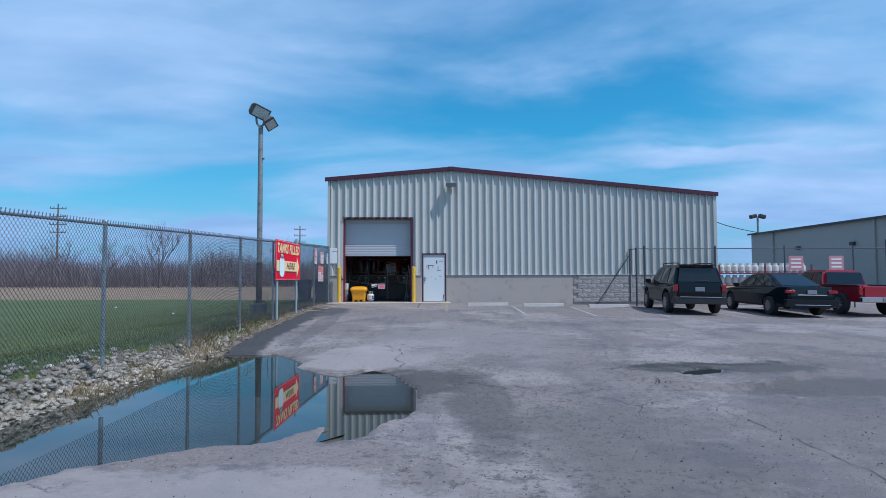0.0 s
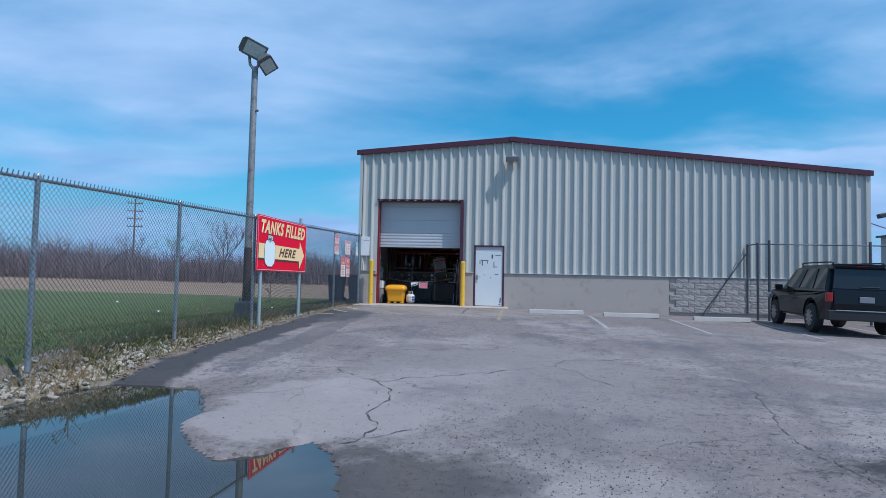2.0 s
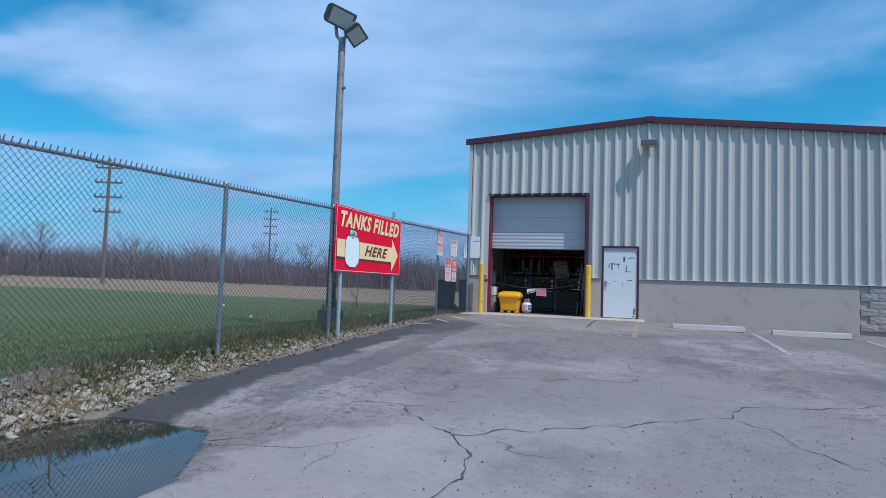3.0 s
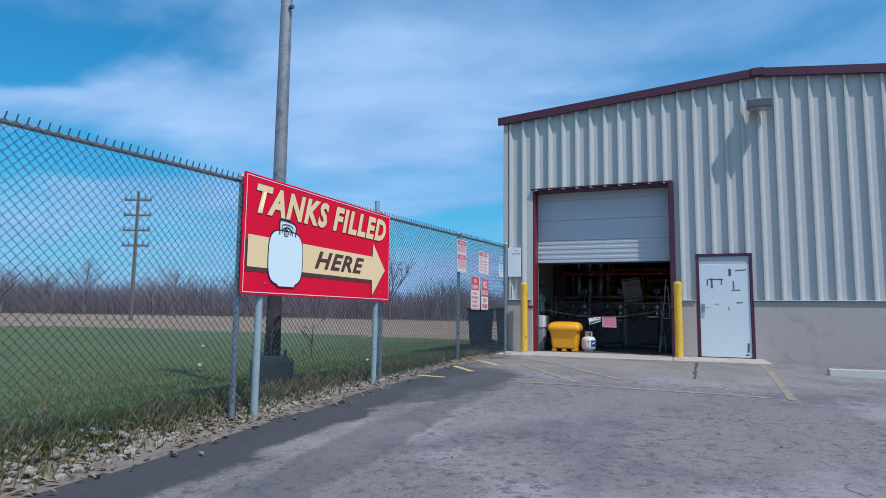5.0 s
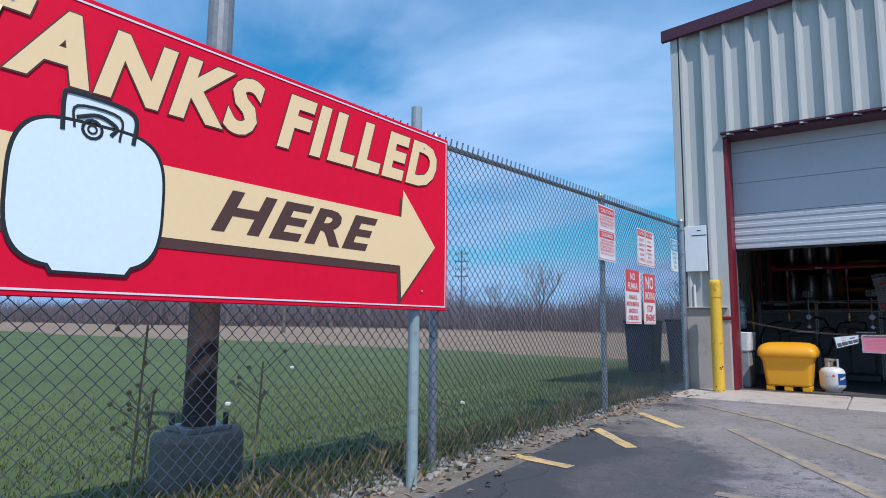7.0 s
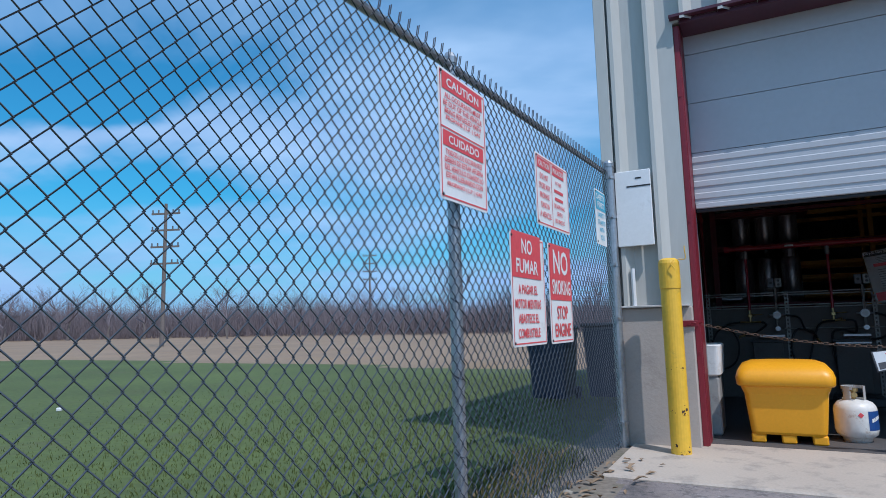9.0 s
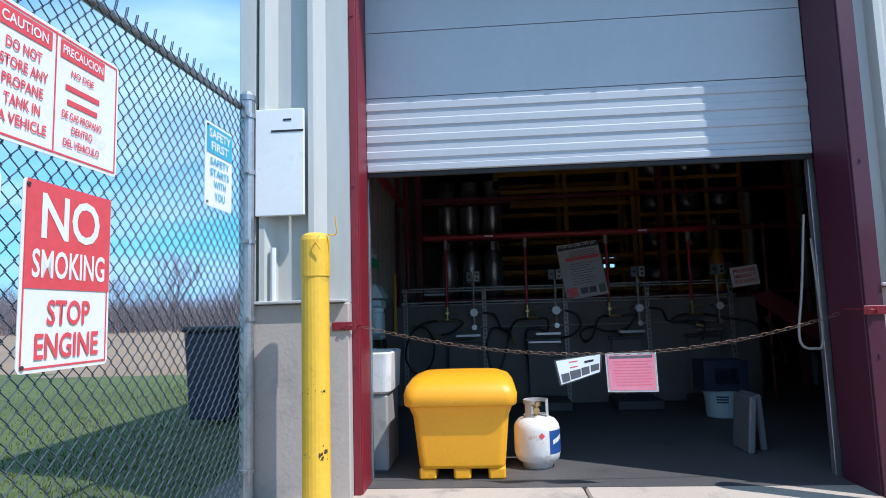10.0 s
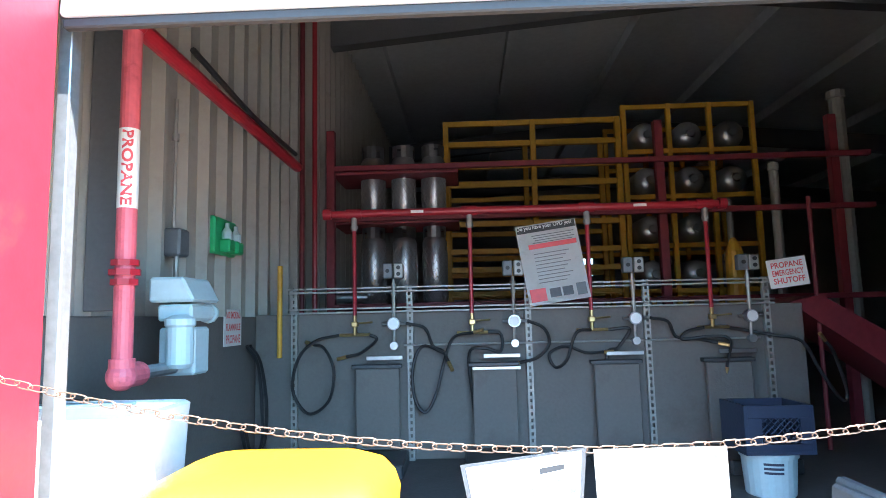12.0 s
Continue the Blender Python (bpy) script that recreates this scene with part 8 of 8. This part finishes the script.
for k, y in enumerate((30.0, 30.07)):
    bm = bmesh.new()
    sweep(bm, curve_points([(LEFT + 0.22, y - 0.15, 1.06), (LEFT + 0.25, y, 0.92), (LEFT + 0.28, y + 0.02 + 0.04 * k, 0.6), (LEFT + 0.30, y - 0.05, 0.33), (LEFT + 0.26, y - 0.22, 0.30), (LEFT + 0.24, y - 0.3, 0.5)], 7), 0.013, 7)
    solid("spare_hose", bm, M["hose"], "black hose hanging on the side wall", "hose", (LEFT + 0.22, y, 1.06), group="wall hoses")
bm = bmesh.new()
cyl(bm, (-3.74, PW - 0.03, 0.95), (-3.74, PW - 0.03, 1.68), 0.02, 10)
solid("yellow_pipe", bm, M["rack_yellow"], "short yellow pipe at the partition end", "pipe", (-3.74, PW - 0.03, 0.95))
for x, y, z0, z1, m, words in ((-3.72, 31.25, 1.30, 4.8, "pipe_red", "thin red sprinkler riser behind the partition"), (-3.86, 31.3, 1.30, 4.8, "rack_red", "dark red steel riser in the corner")):
    bm = bmesh.new()
    cyl(bm, (x, y, z0 - 1.15), (x, y, z1), 0.025, 10)
    solid("riser", bm, M[m], words, "pipe", (x, y, FLOOR))

# ---- cylinder racks behind ----
def rack_frame(name, label, material, x_cols, y0, y1, zs, top, t=0.035):
    r = thing(name, label, "rack", (sum(x_cols) / len(x_cols), y0, FLOOR))
    for x in x_cols:
        for y in (y0, y1):
            bm = bmesh.new()
            span(bm, (x - t, y - t, FLOOR), (x + t, y + t, top), 0.004)
            part("post", bm, material, r)
    for z in zs:
        for y in (y0, y1):
            bm = bmesh.new()
            span(bm, (x_cols[0] + t, y - t * 0.6, z - t), (x_cols[-1] - t, y + t * 0.6, z + t), 0.003)
            part("beam", bm, material, r)
    return r


rack_frame("storage_rack", "empty yellow steel storage rack behind the partition", M["rack_yellow"], (-2.46, -1.35, -0.28), 33.0, 34.0, (3.70, 3.43, 3.14, 2.90, 2.40, 2.05, 1.82, 1.52, 1.30), 3.73)
rack_frame("cylinder_rack", "yellow steel rack holding lying gas cylinders", M["rack_yellow"], (-0.20, 0.36, 0.87, 1.40), 32.98, 34.0, (3.84, 3.26, 2.68, 2.06, 1.50), 3.87, 0.03)
rc = None
for row, z in enumerate((3.26, 2.68, 2.06, 1.50)):
    for col, x in enumerate((0.08, 0.615, 1.135)):
        if row == 2 and col == 2:
            continue
        if rc is None:
            rc = thing("gas_cylinder", "polished steel gas cylinder lying in the yellow rack", "gas cylinder", group="racked cylinders")
            bm = bmesh.new()
            lathe(bm, [(0.03, -0.12), (0.10, -0.105), (0.155, -0.06), (0.18, 0.0), (0.18, 0.80), (0.12, 0.88), (0.02, 0.90)], 24)
            bmesh.ops.rotate(bm, verts=bm.verts, cent=(0, 0, 0), matrix=Matrix.Rotation(radians(-90), 3, "X"))
            part("shell", bm, M["steel"], rc, smooth=True)
            bm = bmesh.new()
            lathe(bm, [(0.05, -0.14), (0.055, -0.13), (0.055, -0.10), (0.03, -0.10)], 12)
            bmesh.ops.rotate(bm, verts=bm.verts, cent=(0, 0, 0), matrix=Matrix.Rotation(radians(-90), 3, "X"))
            part("end_boss", bm, M["steel"], rc)
            rc.matrix_basis = pose(x, 33.05, z + 0.21)
        else:
            copy_thing(rc, pose(x, 33.05, z + 0.21, 0, 31 * (row + 2 * col), 0))
rr = thing("steel_rack", "dark red heavy rack with long beams", "rack", (-1.3, 31.2, FLOOR))
for x in (-3.55, -0.35, 1.3):
    bm = bmesh.new()
    span(bm, (x - 0.04, 31.18, FLOOR), (x + 0.04, 31.26, 3.1), 0.004)
    part("post", bm, M["rack_red"], rr)
for z in (2.70, 2.20, 1.36):
    bm = bmesh.new()
    span(bm, (-3.5, 31.12, z - 0.025), (1.6, 31.178, z + 0.025), 0.004)
    part("beam", bm, M["rack_red"], rr)
    bm = bmesh.new()
    span(bm, (-3.55, 31.28, z - 0.03), (-2.30, 31.95, z + 0.0), 0.004)
    part("shelf", bm, M["rack_red"], rr)


def sleeved_cylinder():
    """A tall steel cylinder in a woven net sleeve with a slotted collar."""
    t = thing("tall_cylinder", "tall silver gas cylinder in a wire net sleeve", "gas cylinder", group="tall cylinders")
    bm = bmesh.new()
    lathe(bm, [(0.10, 0.0), (0.125, 0.02), (0.125, 0.65), (0.11, 0.69), (0.10, 0.70)], 22)
    part("shell", bm, M["steel"], t, smooth=True)
    bm = bmesh.new()
    for k in range(16):
        if k % 4 == 1:
            continue
        a0, a1 = 2 * math.pi * k / 16, 2 * math.pi * (k + 1) / 16
        q = [bm.verts.new((0.118 * math.cos(a), 0.118 * math.sin(a), z)) for a, z in ((a0, 0.695), (a1, 0.695), (a1, 0.78), (a0, 0.78))]
        bm.faces.new(q)
    ring = [[bm.verts.new((0.118 * math.cos(a), 0.118 * math.sin(a), z)) for z in (0.78, 0.82)] for a in [2 * math.pi * k / 16 for k in range(16)]]
    for k in range(16):
        bm.faces.new((ring[k][0], ring[(k + 1) % 16][0], ring[(k + 1) % 16][1], ring[k][1]))
    bmesh.ops.solidify(bm, geom=list(bm.faces), thickness=0.006)
    part("collar", bm, M["steel"], t)
    bm = bmesh.new()
    for s in (-1, 1):
        for k in range(14):
            sweep(bm, [(0.128 * math.cos(a), 0.128 * math.sin(a), 0.06 + 0.54 * j / 14) for j in range(15) for a in [s * j * 0.22 + 2 * math.pi * k / 14]], 0.0025, 3)
    ob = part("net_sleeve", bm, M["strut"], t)
    ob["kind"] = "stuff"
    return t


tc0 = sleeved_cylinder()
tc0.matrix_basis = pose(-3.19, 31.6, 2.20)
for x, z, yaw in ((-2.87, 2.20, 40), (-2.56, 2.20, 75), (-3.19, 1.36, 15), (-2.87, 1.36, 60), (-2.56, 1.36, 100)):
    copy_thing(tc0, pose(x, 31.6, z, 0, 0, yaw))
for x, z in ((-3.42, 2.76), (-3.42, 1.46)):
    bm = bmesh.new()
    lathe(bm, [(0.03, -0.2), (0.05, -0.18), (0.05, 0.18), (0.03, 0.2)], 14)
    bmesh.ops.rotate(bm, verts=bm.verts, cent=(0, 0, 0), matrix=Matrix.Rotation(radians(90), 3, "Y"))
    bmesh.ops.translate(bm, verts=bm.verts, vec=(x, 31.2 + 0.3, z))
    solid("steel_tube", bm, M["steel"], "short silver tube lying on the red rack", "tube", (x, 31.5, z - 0.05), group="steel tubes")

# bucket with a crate on it, ramp and posts beyond
bk = thing("bucket", "pale blue plastic bucket with dark printed bars", "bucket", (-0.46, 29.2, FLOOR))
bm = bmesh.new()
lathe(bm, [(0.135, 0.0), (0.14, 0.01), (0.155, 0.22), (0.165, 0.222), (0.168, 0.25), (0.150, 0.252)], 24, (-0.46, 29.2, FLOOR))
part("body", bm, M["pump_blue"], bk)
bm = bmesh.new()
for k in range(3):
    for i in range(5):
        a0, a1 = radians(-125 + i * 8), radians(-125 + (i + 1) * 8)
        r = 0.152 + 0.003 * k
        z = FLOOR + 0.14 + 0.025 * k
        bm.faces.new([bm.verts.new((-0.46 + r * math.cos(a), 29.2 + r * math.sin(a), zz)) for a, zz in ((a0, z), (a1, z), (a1, z + 0.014), (a0, z + 0.014))])
part("print", bm, M["basket"], bk, "dark blue printed bars")
cr = thing("crate", "dark blue plastic basket with a lattice side on the bucket", "basket", (-0.46, 29.2, FLOOR + 0.255))
CZ = FLOOR + 0.255
for lo, hi in (((-0.66, 29.03, CZ), (-0.26, 29.37, CZ + 0.02)), ((-0.66, 29.03, CZ + 0.021), (-0.64, 29.37, CZ + 0.28)), ((-0.28, 29.03, CZ + 0.021), (-0.26, 29.37, CZ + 0.28)), ((-0.639, 29.35, CZ + 0.021), (-0.281, 29.37, CZ + 0.28)),
               ((-0.639, 29.03, CZ + 0.021), (-0.281, 29.05, CZ + 0.06)), ((-0.639, 29.03, CZ + 0.21), (-0.281, 29.05, CZ + 0.28)), ((-0.639, 29.03, CZ + 0.061), (-0.56, 29.05, CZ + 0.209)), ((-0.34, 29.03, CZ + 0.061), (-0.281, 29.05, CZ + 0.209))):
    bm = bmesh.new()
    span(bm, lo, hi)
    part("side_panel" if hi[2] - lo[2] > 0.1 else "rail", bm, M["basket"], cr)
bm = bmesh.new()
for k in range(-3, 7):
    for s in (-1, 1):
        x0 = -0.56 + k * 0.037
        a, b = Vector((x0, 29.04, CZ + 0.06)), Vector((x0 + 0.15, 29.04, CZ + 0.21))
        if s < 0:
            a, b = Vector((x0, 29.04, CZ + 0.21)), Vector((x0 + 0.15, 29.04, CZ + 0.06))
        t0, t1 = max(0, (-0.56 - a.x) / 0.15), min(1, (-0.34 - a.x) / 0.15)
        if t1 - t0 > 0.08:
            cyl(bm, a.lerp(b, t0), a.lerp(b, t1), 0.004, 4)
ob = part("lattice", bm, M["basket"], cr)
rm = thing("loading_ramp", "dark red steel ramp sloping beside the partition", "ramp", (0.9, 30.6, FLOOR))
bm = bmesh.new()
prism(bm, [(0.30, 1.30), (0.55, 1.35), (2.1, FLOOR + 0.25), (1.9, FLOOR)], 30.3, 30.9)
part("deck", bm, M["rack_red"], rm)
for x in (0.55, 1.25):
    bm = bmesh.new()
    cyl(bm, (x, 30.35, FLOOR), (x, 30.35, 2.15 - (x - 0.55)), 0.018, 8)
    part("rail_post", bm, M["rack_red"], rm)
for x, y, h, r in ((0.62, 32.0, 2.3, 0.035), (0.92, 31.6, 2.6, 0.045), (1.55, 31.5, 3.3, 0.07)):
    bm = bmesh.new()
    lathe(bm, [(r, 0), (r, h - 0.1), (r * 1.25, h - 0.09), (r * 1.25, h - 0.02), (r * 0.5, h)], 12, (x, y, FLOOR))
    solid("steel_post", bm, M["strut"], "upright dull steel post in the dark store", "post", (x, y, FLOOR), group="store posts")
bm = bmesh.new()
lathe(bm, [(0.09, 0), (0.09, 0.9), (0.05, 1.0), (0.02, 1.05)], 14, (0.55, 31.8, 0.95))
span(bm, (0.35, 31.6, FLOOR), (0.75, 32.0, 0.949))
solid("yellow_cylinder", bm, M["rack_yellow"], "dull yellow cylinder standing on a block", "gas cylinder", (0.55, 31.8, FLOOR))
